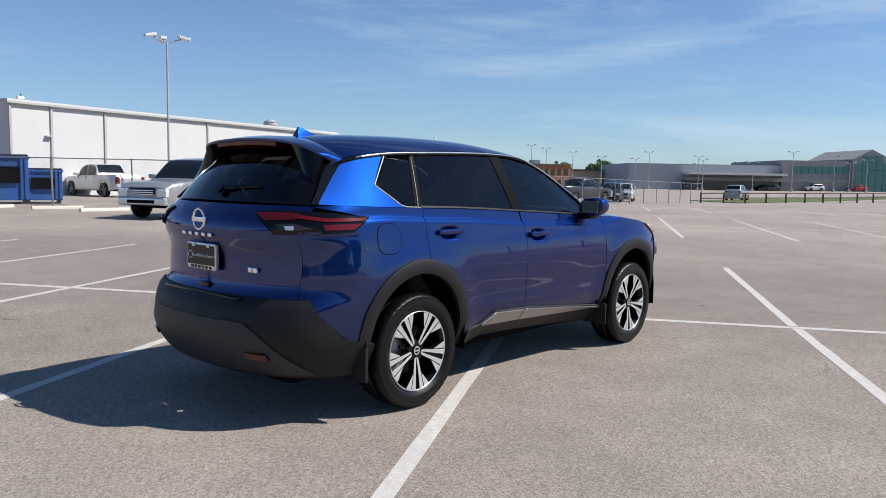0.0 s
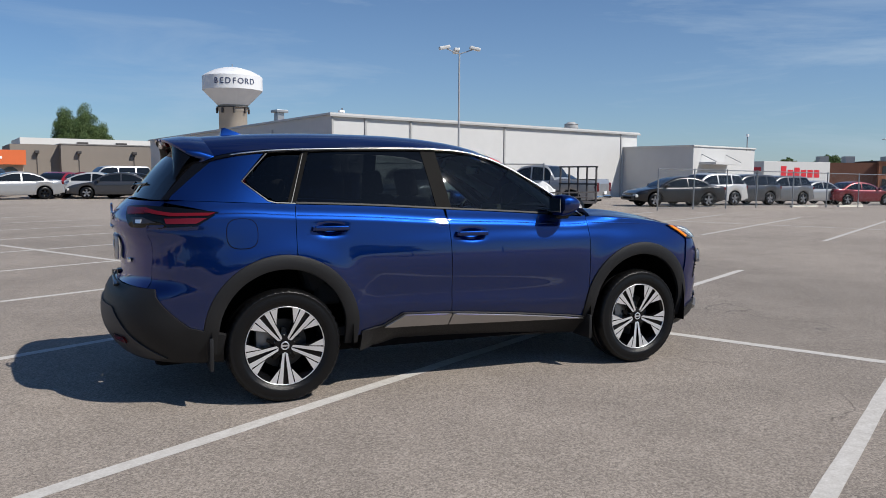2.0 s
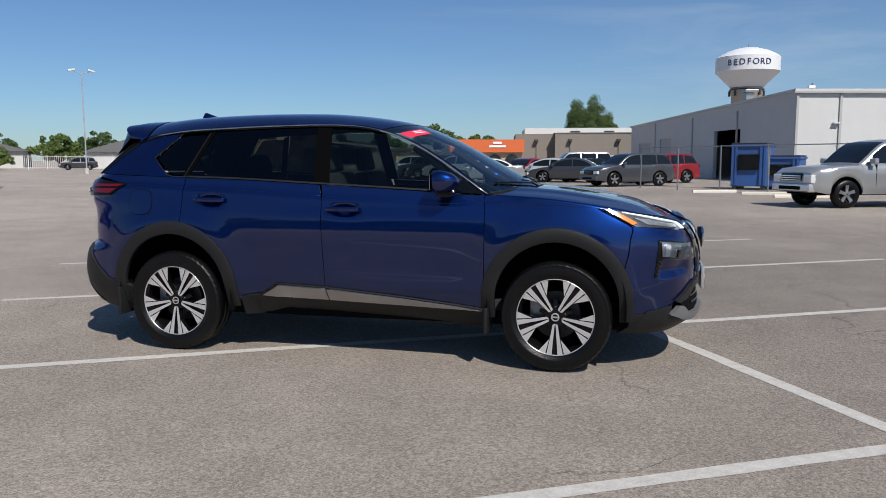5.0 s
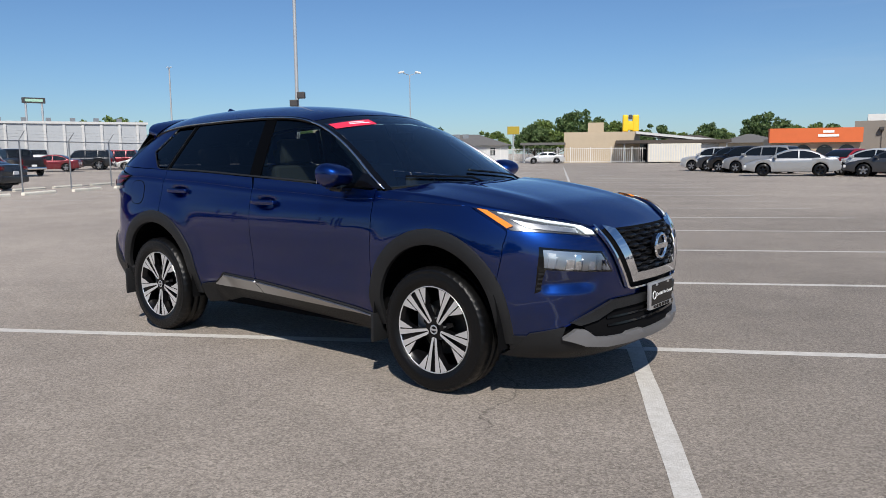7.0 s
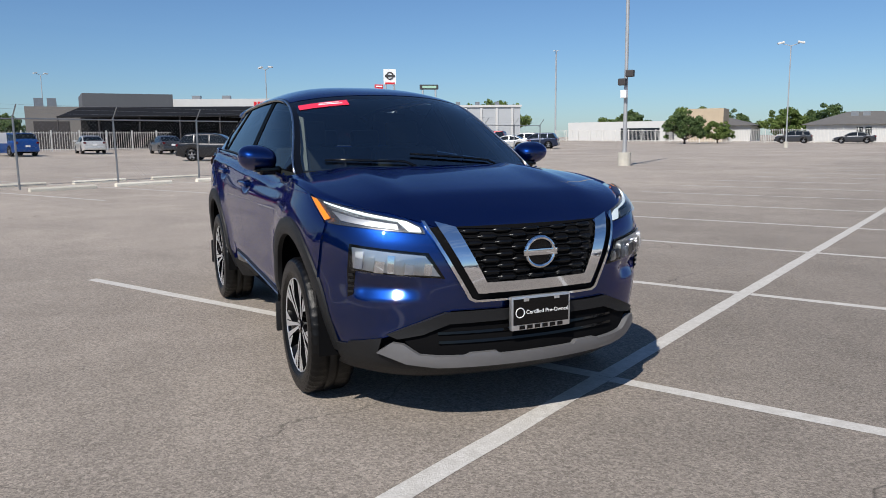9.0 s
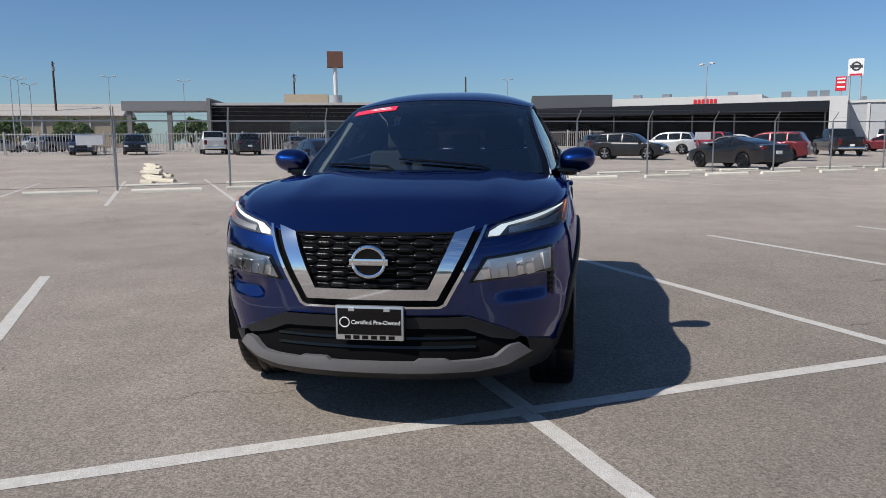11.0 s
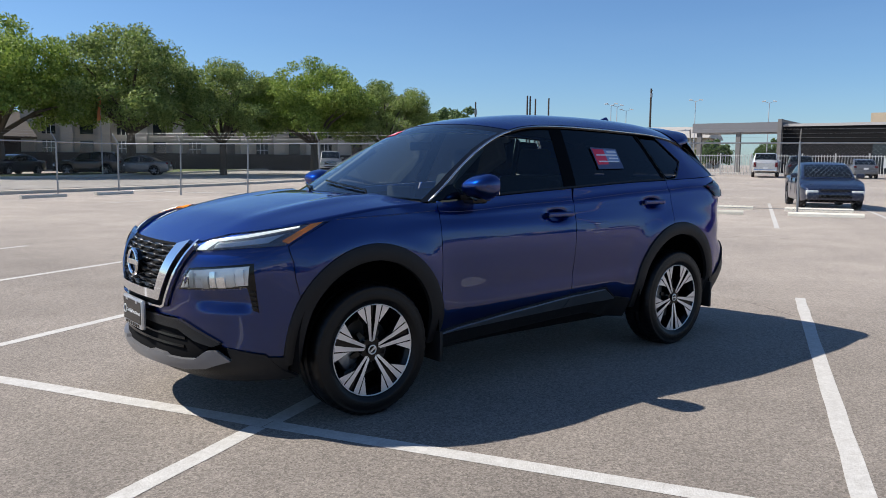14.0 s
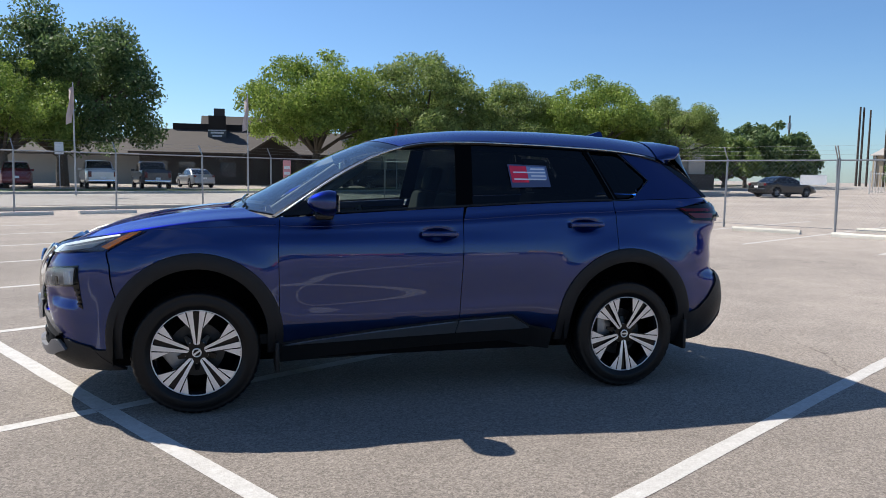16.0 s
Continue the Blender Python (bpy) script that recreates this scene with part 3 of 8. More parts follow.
def green(x, z):
    """Point of the glasshouse's flank."""
    b, r = belt_z(x), rail_z(x)
    f = (z - b) / max(0.05, r - b)
    return (x, belt_y(x) + (rail_y(x) - belt_y(x)) * f + 0.06 * max(0.0, r - b) * f * (1 - f), z)


# middle and edge of windscreen, roof and rear screen, from the cowl to the tail: x, z; x, y, z; fullness
DRAPE = [
    (1.16, 1.155, 0.90, 0.765, 1.125, 2.2), (0.99, 1.244, 0.76, 0.742, 1.222, 2.2), (0.83, 1.330, 0.63, 0.703, 1.309, 2.2), (0.515, 1.500, 0.37, 0.643, 1.463, 2.3), (0.255, 1.606, 0.13, 0.618, 1.555, 2.5),
    (0.03, 1.655, -0.05, 0.613, 1.590, 2.8), (-0.235, 1.687, -0.3, 0.612, 1.602, 3.0), (-0.5, 1.702, -0.55, 0.612, 1.601, 3.0), (-0.94, 1.705, -0.95, 0.612, 1.590, 3.0),
    (-1.39, 1.692, -1.4, 0.608, 1.568, 2.9), (-1.7, 1.668, -1.65, 0.600, 1.535, 2.8), (-1.84, 1.65, -1.79, 0.592, 1.494, 2.6),
    (-1.89, 1.60, -1.85, 0.603, 1.472, 2.4), (-2.06, 1.43, -1.955, 0.655, 1.372, 2.4), (-2.178, 1.265, -2.04, 0.70, 1.258, 2.4)]
dr = [curve_at([(i, r[k]) for i, r in enumerate(DRAPE)]) for k in range(6)]


def drape(u, v):
    """Point of windscreen, roof and rear screen: u along the rows above, v from the middle (0) to the edge (1 or -1)."""
    cx, cz, ex, ey, ez, n = (f(u) for f in dr)
    a = abs(v)
    return (ex + (cx - ex) * (1 - a**2.2), ey * v, ez + (cz - ez) * (1 - a**n))


hood_edge = [(0.90, 0.800, 1.118), (1.06, 0.815, 1.112), (1.3, 0.808, 1.096), (1.6, 0.765, 1.056), (1.85, 0.665, 1.010), (2.02, 0.535, 0.965), (2.11, 0.42, 0.936), (2.165, 0.25, 0.920), (2.185, 0.0, 0.914)]
he_z = curve_at([(p[0], p[2]) for p in hood_edge])


def he_y(x):
    """Half the bonnet's width, out to the shoulder of the wings."""
    z = he_z(x)
    return max(0.02, body(sx(x, z), z)[1] - 0.004)


def hood(x, v):
    """Point of the bonnet; v from -1 to 1 across it."""
    y = he_y(x) * v
    c = 0.045 + 0.012 * min(1, (2.2 - x) / 0.9)
    ridge = 0.012 * math.exp(-((abs(y) - 0.50 * min(1, he_y(x) / 0.7)) / 0.075) ** 2) * min(1, max(0, (2.1 - x) / 0.5))
    sag = max(0.0, x - 1.9)
    return (x, y, he_z(x) + c * (1 - abs(v)**3.0) * max(0.12, min(1, (2.185 - x) / 0.32)) + ridge - 0.10 * sag**2)


suv = thing("suv", pose(0, 0, 0, 0, 0, HEAD), "metallic blue five-door compact SUV parked across the painted stalls", "car")


def pair(name, poly, surf, material, parents=(suv, suv), label="", off=0.0, thick=0.010, **k):
    """The same plate on both flanks."""
    v, f, r = sheet(poly, surf, off=-off, thick=-thick, **k)
    a = mesh_ob(name, v, [list(q)[::-1] for q in f], material, parents[0], label, sharp=r)
    v2, f2 = mirrored(v, [list(q)[::-1] for q in f])
    b = mesh_ob(name, v2, f2, material, parents[1], label, sharp=r)
    return a, b


def single(name, poly, surf, material, parent=suv, label="", flip=False, off=0.0, thick=0.010, **k):
    v, f, r = sheet(poly, surf, off=-off, thick=-thick, **k)
    return mesh_ob(name, v, [list(q)[::-1] for q in f] if flip else f, material, parent, label, sharp=r)


def arch(cx, r, n=26, low=0.36, cz=0.444):
    """Outline of a wheel opening, from its rear foot over the top to its front foot."""
    pts = [(cx - r, low)] + [(cx - r * math.cos(a), cz + r * math.sin(a)) for a in np.linspace(0, math.pi, n)] + [(cx + r, low)]
    return pts


def on_s(pts):
    return [(sx(x, z), z) for x, z in pts]


G = 0.0022                                     # half a panel gap
RO = 0.455                                     # the sheet metal's wheel opening, under the flare
AF, AR = 1.3525, -1.3525
# inner dark shell behind the gaps
pair("inner_shell", [(S_TAIL, 0.30), (S_NOSE, 0.30), (S_NOSE, 0.92), (1.1, 1.10), (0.9, 1.11), (-2.0, 1.24), (S_TAIL, 1.24)][:1] +
     on_s(arch(AR, RO, low=0.30)) + on_s(arch(AF, RO, low=0.30)) + [(S_NOSE, 0.30), (S_NOSE, 0.90), (fy(0.5, 0.92), 0.93), (sx(1.85, 0.97), 0.97), (1.3, 1.07), (0.9, 1.09), (-2.0, 1.22), (S_TAIL, 1.22)],
     body, M["liner"], off=-0.022, thick=0.0, du=0.06, dv=0.06)
# doors
fd = [(0.885 - G, 1.135), (0.895 - G, 0.95), (0.889 - G, 0.38), (-0.205 + G, 0.38), (-0.228 + G, 1.095), (-0.24 + G, 1.188)] + [(x, belt_z(x) - 0.004) for x in np.linspace(-0.2, 0.85, 8)]
rd_arch = [p for p in arch(AR, 0.47) if p[0] > -1.27 and p[1] < 0.935]
rd = [(-0.228 - G, 1.095), (-0.205 - G, 0.38)] + [(rd_arch[-1][0], 0.38)] + rd_arch[::-1] + [(-1.275 + G, 0.94), (-1.270 + G, 1.18), (-1.262 + G, belt_z(-1.26) - 0.004)] + [(x, belt_z(x) - 0.004) for x in np.linspace(-1.2, -0.26, 8)]
front_doors = pair("front_door", fd, body, M["paint"], dv=0.0125)
rear_doors = pair("rear_door", rd, body, M["paint"], dv=0.0125)
# front wing
ar = arch(AF, RO, low=0.37)
wing = [(0.889 + G, 0.38), (0.895 + G, 0.95), (0.885 + G, 1.122), (0.93, 1.124)] + [(x, he_z(x) + 0.002) for x in np.linspace(1.0, 1.58, 8)] + [(1.60, 1.048), (1.70, 1.0), (1.815, 0.935), (1.80, 0.86), (1.762, 0.642)] + [p for p in ar[::-1] if p[0] < 1.76]
pair("front_wing", on_s(wing), body, M["paint"], du=0.03, dv=0.02)
# rear quarter
ar = [p for p in arch(AR, RO, low=0.37)]
quarter = [(-1.275 - G, 0.90)] + [p for p in ar[::-1] if p[0] < -1.27] + [(-1.82, 0.46), (-1.915, 0.512), (-2.09, 0.735)]
quarter = on_s(quarter) + [(ry(0.715, 0.735), 0.735), (ry(0.735, 1.09), 1.10), (ry(0.745, 1.13), 1.115)] + on_s([(-1.86, 1.115), (-1.735, 1.188), (-1.9, 1.222), (-2.04, 1.25), (-1.9, 1.256)]) + [(-1.7, 1.246), (-1.3, 1.234), (-1.262 - G, 1.233), (-1.270 - G, 1.18)]
pair("rear_quarter_panel", quarter, body, M["paint"], du=0.03, dv=0.0125)
# flank of the glasshouse: black ground, painted rear pillar, glass, bright strip
pillar = [(-1.262, 1.234), (-1.30, 1.236), (-1.385, 1.241), (-1.43, 1.252), (-1.58, 1.372), (-1.415, 1.552)] + [(x, rail_z(x) + 0.004) for x in (-1.48, -1.6, -1.69)] + [(-1.742, 1.492), (-1.875, 1.383), (-1.985, 1.285), (-2.0, 1.262)] + [(x, belt_z(x)) for x in (-1.9, -1.7, -1.5)]
pair("rear_pillar", pillar, green, M["paint"], du=0.03)
pair("rear_pillar_blackout", [(-1.70, 1.525), (-1.745, 1.488), (-1.878, 1.379), (-1.988, 1.281), (-2.003, 1.262), (-2.045, 1.262), (-2.0, 1.31), (-1.91, 1.408), (-1.83, 1.482), (-1.78, 1.512)], green, M["gloss_black"], off=0.002)
glass_low = lambda x: belt_z(x) + 0.010
top_in = lambda x: rail_z(x) - 0.016
pair("quarter_window", rounded([(-1.553, 1.372), (-1.41, 1.262), (-1.31, 1.25), (-1.185, 1.54), (-1.395, 1.532)], 0.03), green, M["dark_glass"], off=-0.006, thick=0)
rw = [(-1.262, glass_low(-1.26))] + [(x, glass_low(x)) for x in np.linspace(-1.1, -0.30, 5)] + [(-0.345, top_in(-0.345))] + [(x, top_in(x)) for x in np.linspace(-0.5, -1.12, 5)]
pair("door_window", rw, green, M["dark_glass"], rear_doors, off=-0.006, thick=0)
fw = [(x, glass_low(x)) for x in np.linspace(-0.19, 0.66, 7)] + [(0.70, 1.225)] + [(x, top_in(x)) for x in (0.58, 0.45, 0.32, 0.2, 0.05, -0.1, -0.23)]
pair("door_window", fw, green, M["front_glass"], front_doors, off=-0.006, thick=0)
pair("centre_pillar", [(-0.30, belt_z(-0.3)), (-0.19, belt_z(-0.19)), (-0.235, top_in(-0.23)), (-0.345, top_in(-0.34))], green, M["pillar_black"], off=-0.002)
pair("rear_door_pillar", [(-1.31, 1.245), (-1.255, 1.244), (-1.13, top_in(-1.13)), (-1.185, 1.55)], green, M["pillar_black"], off=-0.003)
pair("mirror_base_panel", [(0.66, glass_low(0.66) - 0.006), (0.90, 1.13), (0.735, 1.22), (0.70, 1.225)], green, M["gloss_black"], off=-0.002)
pts = [green(x, rail_z(x) - 0.004) for x in np.linspace(0.895, -1.62, 40)]
v, f = tube([(p[0], p[1] + 0.004, p[2]) for p in pts], 0.0068, 10)
for q in ((v, f), mirrored(v, f)):
    mesh_ob("bright_roof_strip", *q, M["trim_silver"], suv, "polished bright window trim")
qstrip = [(-1.40, 1.552), (-1.576, 1.372), (-1.43, 1.251), (-1.385, 1.239), (-1.26, 1.234), (-1.26, 1.239), (-1.385, 1.2445), (-1.427, 1.2565), (-1.570, 1.372), (-1.396, 1.547)]
pair("bright_quarter_strip", qstrip, green, M["dark_chrome"], off=0.003, thick=0.006)
pair("quarter_slit", [(-1.289, 1.236), (-1.285, 1.236), (-1.167, 1.552), (-1.171, 1.552)], green, M["dark_chrome"], off=0.003, thick=0.006)
bstrip = [(x, belt_z(x) - 0.001) for x in np.linspace(-1.26, 0.66, 16)] + [(x, belt_z(x) + 0.010) for x in np.linspace(0.66, -1.26, 16)]
pair("belt_strip", bstrip, green, M["plastic"], off=0.006)
# windscreen, roof, rear screen
band = 0.955
single("windscreen", [(0.10, -band), (3.75, -band), (3.75, band), (0.10, band)], drape, M["ws"], du=0.25, dv=0.12, thick=0, flip=True)
for sgn in (1, -1):
    single("windscreen_pillar", [(0.0, sgn * band), (4.0, sgn * band), (4.0, sgn * 1.0), (0.0, sgn * 1.0)], drape, M["gloss_black"], du=0.25, dv=0.03, flip=True)
single("windscreen_header", [(3.75, -1), (4.05, -1), (4.05, 1), (3.75, 1)], drape, M["gloss_black"], du=0.1, dv=0.1, flip=True)
single("roof", [(4.06, -0.985), (11.0, -0.985), (11.0, 0.985), (4.06, 0.985)], drape, M["paint"], du=0.25, dv=0.06, flip=True, off=0.003, thick=0.02)
for sgn in (1, -1):
    single("roof_side_rail", sorted([(4.06, sgn * 0.987), (11.0, sgn * 0.987), (11.0, sgn * 1.03), (4.06, sgn * 1.03)], key=lambda p: 0), drape, M["gloss_black"], du=0.25, dv=0.03, flip=True, off=0.0)
# ---- tailgate
glass_r = [(11.5, -0.80), (13.9, -0.80), (13.9, 0.80), (11.5, 0.80)]
gate_pts = [(ry(0.715, 0.735) - G, 0.735), (ry(0.735, 1.09) - G, 1.10), (ry(0.745, 1.13) - G, 1.13), (ry(0.72, 1.25), 1.252)]
gate_poly = gate_pts + [(2 * S_TAIL - s, z) for s, z in gate_pts[::-1]]
gate = single("tailgate", gate_poly, body_round, M["paint"], flip=True, du=0.04)
single("rear_screen", glass_r, drape, M["rear_glass"], gate, du=0.3, dv=0.1, flip=True, thick=0, off=0.0)
for sgn in (1, -1):
    single("rear_screen_side", [(11.05, sgn * 0.80), (14.0, sgn * 0.80), (14.0, sgn * 1.0), (11.05, sgn * 1.0)], drape, M["gloss_black"], gate, du=0.3, dv=0.05, flip=True)
single("rear_screen_edge", [(13.9, -1.0), (14.0, -1.0), (14.0, 1.0), (13.9, 1.0)], drape, M["gloss_black"], gate, du=0.05, dv=0.1, flip=True)


def spoiler():
    vs, fs = [], []
    n = 41
    for i in range(n):
        v = -1 + 2 * i / (n - 1)
        y = 0.604 * v
        a = abs(v)
        top = drape(10.4, v)
        end_x, end_z = -2.015 + 0.055 * a**2 + 0.10 * a**8, 1.644 - 0.040 * a**2 - 0.066 * a**8
        ring = [(top[0], y, top[2] + 0.006), ((top[0] + end_x) / 2, y * 1.01, (top[2] + end_z) / 2 + 0.012), (end_x, y * 1.0, end_z), (end_x + 0.004, y, end_z - 0.014), (end_x + 0.06, y * 0.985, end_z - 0.030), (drape(11.3, v)[0], y * 0.98, drape(11.3, v)[2] - 0.01)]
        vs += ring
    k = 6
    for i in range(n - 1):
        for q in range(k - 1):
            fs.append((i * k + q, i * k + q + 1, (i + 1) * k + q + 1, (i + 1) * k + q))
    fs.append(tuple(range(k))[::-1]); fs.append(tuple((n - 1) * k + q for q in range(k)))
    sharp = [(i * k + q, (i + 1) * k + q) for i in range(n - 1) for q in (2, 3)]
    ob = mesh_ob("spoiler", vs, fs, M["paint"], gate, sharp=sharp)
    ob.data.materials.append(M["pillar_black"])
    for p in ob.data.polygons:
        if p.index < (n - 1) * (k - 1) and p.index % (k - 1) in (3, 4):
            p.material_index = 1
    return ob


sp = spoiler()
for sgn in (1, -1):                             # black fairing from the spoiler's ends down to the glass
    vs, fs = [], []
    for i in range(9):
        a = 0.70 + 0.30 * i / 8
        y = sgn * 0.598 * a
        top = (-2.009 + 0.055 * a**2 + 0.10 * a**8, y, 1.633 - 0.040 * a**2 - 0.066 * a**8)
        foot = drape(12.0 + 1.0 * (i / 8) ** 0.5, sgn * a)
        foot = (foot[0] - 0.006, foot[1], foot[2] + 0.003)
        mid = [(top[k] + foot[k]) / 2 - (0.006 if k == 0 else 0) for k in range(3)]
        vs += [top, tuple(mid), foot]
    for i in range(8):
        for q in range(2):
            c = (i * 3 + q, i * 3 + q + 1, i * 3 + q + 4, i * 3 + q + 3)
            fs.append(c if sgn > 0 else c[::-1])
    mesh_ob("spoiler_fairing", vs, fs, M["gloss_black"], gate)
bv, bf = [], []
for i in range(9):
    y = -0.31 + 0.62 * i / 8
    a = abs(y / 0.596)
    ex, ez = -2.015 + 0.055 * a**2, 1.644 - 0.040 * a**2
    bv += [(ex + 0.014, y, ez - 0.016), (ex + 0.020, y, ez - 0.040), (ex + 0.075, y, ez - 0.058), (ex + 0.08, y, ez - 0.034)]
for i in range(8):
    bf += [(4 * i + q, 4 * i + (q + 1) % 4, 4 * i + 4 + (q + 1) % 4, 4 * i + 4 + q) for q in range(4)]
bf += [(3, 2, 1, 0), (32, 33, 34, 35)]
mesh_ob("brake_light", bv, bf, M["red_lens"], sp, smooth=False)
# ---- tail lamps: red bands, clear reversing window
for side in (0, 1):
    lamp = new("tail_lamp"); lamp.parent = suv
    lamp["label"] = "dark red wraparound tail lamp"
    for nm, poly, mt, off in (
        ("housing", [(ry(0.44, 1.20), 1.212), (ry(0.62, 1.22), 1.222), (sx(-1.97, 1.21), 1.215), (sx(-1.725, 1.19), 1.188), (sx(-1.86, 1.11), 1.108), (ry(0.66, 1.10), 1.092), (ry(0.59, 1.11), 1.105)], "gloss_black", 0.010),
        ("upper_lens", [(ry(0.45, 1.2), 1.205), (ry(0.66, 1.205), 1.208), (sx(-2.03, 1.19), 1.182), (ry(0.54, 1.16), 1.165)], "red_lens", 0.014),
        ("light_blade", [(sx(-2.13, 1.19), 1.185), (sx(-2.09, 1.2), 1.197), (sx(-1.99, 1.175), 1.180), (sx(-1.75, 1.182), 1.181), (sx(-1.79, 1.165), 1.164), (sx(-2.0, 1.16), 1.160)], "red_bright", 0.016),
        ("reversing_bulb", [(ry(0.655, 1.13), 1.138), (ry(0.70, 1.13), 1.140), (ry(0.70, 1.13), 1.120), (ry(0.665, 1.13), 1.120)], "white_lamp", 0.018),
        ("lower_blade", [(sx(-2.03, 1.145), 1.148), (sx(-1.80, 1.155), 1.154), (sx(-1.86, 1.13), 1.122), (sx(-2.02, 1.12), 1.120)], "red_bright", 0.015),
        ("reversing_lamp", [(ry(0.61, 1.13), 1.148), (sx(-2.14, 1.15), 1.152), (sx(-2.07, 1.13), 1.128), (ry(0.65, 1.11), 1.112)], "smoked_lamp", 0.015)):
        v, f, r = sheet(poly, body, off=-off, thick=-0.014, du=0.03)
        f = [list(q)[::-1] for q in f]
        if side:
            v, f = mirrored(v, f)
        mesh_ob(nm, v, f, M[mt], lamp, sharp=r)
# ---- rear bumper
bump = on_s([(-1.705, 0.452), (-1.915, 0.512 - 2 * G), (-2.09, 0.735 - 2 * G)]) + [(ry(0.71, 0.73), 0.728), (S_TAIL, 0.728)]
lowb = [(S_TAIL, 0.29), (sx(-2.1, 0.29), 0.29), (sx(-1.95, 0.29), 0.285), (sx(-1.72, 0.30), 0.28)]
v, f, r = sheet([(s, z) for s, z in lowb + bump], body, off=-0.012, thick=-0.03, du=0.04)
f = [list(q)[::-1] for q in f]
rb = new("rear_bumper"); rb.parent = suv
mesh_ob("bumper_half", v, f, M["plastic"], rb, sharp=r)
mesh_ob("bumper_half", *mirrored(v, f), M["plastic"], rb, sharp=r)
skid = [(ry(0.77, 0.4), 0.315), (ry(0.57, 0.5), 0.53), (ry(0.46, 0.5), 0.595)]
skid_poly = skid + [(2 * S_TAIL - s, z) for s, z in skid[::-1]]
single("skid_panel", skid_poly, body_round, M["grey_plastic"], rb, flip=True, off=0.02, thick=0.02)
shelf = boxbm(-2.315, -2.25, -0.40, 0.40, 0.716, 0.730, 0.005)
part("bumper_shelf", shelf, M["gloss_black"], rb, smooth=True)
for sgn in (1, -1):
    q = [(ry(0.615, 0.45), 0.408), (ry(0.60, 0.45), 0.440), (ry(0.475, 0.45), 0.444), (ry(0.49, 0.45), 0.412)]
    v, f, r = sheet(q, body, off=-0.034, thick=-0.012)
    f = [list(x)[::-1] for x in f]
    if sgn < 0:
        v, f = mirrored(v, f)
    mesh_ob("rear_reflector", v, f, M["red_lens"], rb, sharp=r)
# ---- tailgate fittings
tg = lambda y, z: body_round(ry(y, z), z)[0]
bm = bmesh.new()
for k in range(24):
    a0, a1 = 2 * math.pi * k / 24, 2 * math.pi * (k + 1) / 24
    rod(bm, (-2.306, 0.06 * math.cos(a0), 1.155 + 0.06 * math.sin(a0)), (-2.306, 0.06 * math.cos(a1), 1.155 + 0.06 * math.sin(a1)), 0.008, 6)
box(bm, -2.312, -2.298, -0.075, 0.075, 1.14, 1.168, 0.003)
part("maker_badge", bm, M["chrome"], gate, smooth=True)
for y in (0.155, 0.085, 0.015, -0.055, -0.125):
    part("letter_block", boxbm(-2.318, -2.305, y - 0.017, y + 0.017, 1.058, 1.078, 0.003), M["chrome"], gate, smooth=True)
for y in (-0.40, -0.445):
    part("letter_block", boxbm(tg(0.42, 0.88) - 0.008, tg(0.42, 0.88) + 0.012, y - 0.018, y + 0.018, 0.868, 0.896, 0.003), M["chrome"], gate, smooth=True)
part("latch_pocket", boxbm(-2.285, -2.25, -0.055, 0.055, 0.752, 0.782, 0.01), M["gloss_black"], gate, smooth=True)


def plate(parent, x, yc, zc, sgn):
    fr = boxbm(x - 0.012, x + 0.012, yc - 0.155, yc + 0.155, zc - 0.078, zc + 0.078, 0.006)
    p = part("number_plate_frame", fr, M["satin"], parent, "bright plate frame", smooth=True)
    part("plate", boxbm(x + sgn * 0.010 - 0.004, x + sgn * 0.010 + 0.004, yc - 0.145, yc + 0.145, zc - 0.052, zc + 0.066), M["gloss_black"], p)
    m = Matrix.Translation((x + sgn * 0.0165, yc + sgn * 0.03, zc + 0.004)) @ Euler((radians(90), 0, radians(90 if sgn > 0 else -90))).to_matrix().to_4x4()
    text_on("plate_text", "Certified Pre-Owned", 0.026, m, M["white"], p, 0.0006)
    bm = bmesh.new()
    for k in range(16):
        a0, a1 = 2 * math.pi * k / 16, 2 * math.pi * (k + 1) / 16
        rod(bm, (x + sgn * 0.0155, yc - sgn * 0.112 + 0.022 * math.cos(a0), zc + 0.004 + 0.022 * math.sin(a0)), (x + sgn * 0.0155, yc - sgn * 0.112 + 0.022 * math.cos(a1), zc + 0.004 + 0.022 * math.sin(a1)), 0.0025, 5)
    part("plate_emblem", bm, M["white"], p)
    bm = bmesh.new()
    for k in range(6):
        y = yc - 0.1 + 0.04 * k
        box(bm, x + sgn * 0.0125 - 0.001, x + sgn * 0.0125 + 0.001, y - 0.014, y + 0.014, zc - 0.073, zc - 0.056)
    part("dealer_lettering", bm, M["gloss_black"], p)
    for y in (-0.08, 0.08):
        part("plate_clip", boxbm(x + sgn * 0.014 - 0.003, x + sgn * 0.014 + 0.003, yc + y - 0.014, yc + y + 0.014, zc + 0.054, zc + 0.072, 0.002), M["satin"], p)


plate(gate, -2.284, 0.0, 0.935, -1)
# rear wiper
w0 = drape(13.6, 0.0)
bm = bmesh.new()
rod(bm, (w0[0] - 0.02, 0.0, w0[2]), (w0[0] - 0.035, 0.0, w0[2] + 0.01), 0.03, 12)
rod(bm, (w0[0] - 0.025, 0.0, w0[2] + 0.01), (drape(13.45, -0.5)[0] - 0.008, -0.33, drape(13.45, -0.5)[2] + 0.006), 0.011, 8, 0.006)
part("rear_wiper", bm, M["gloss_black"], gate, smooth=True)
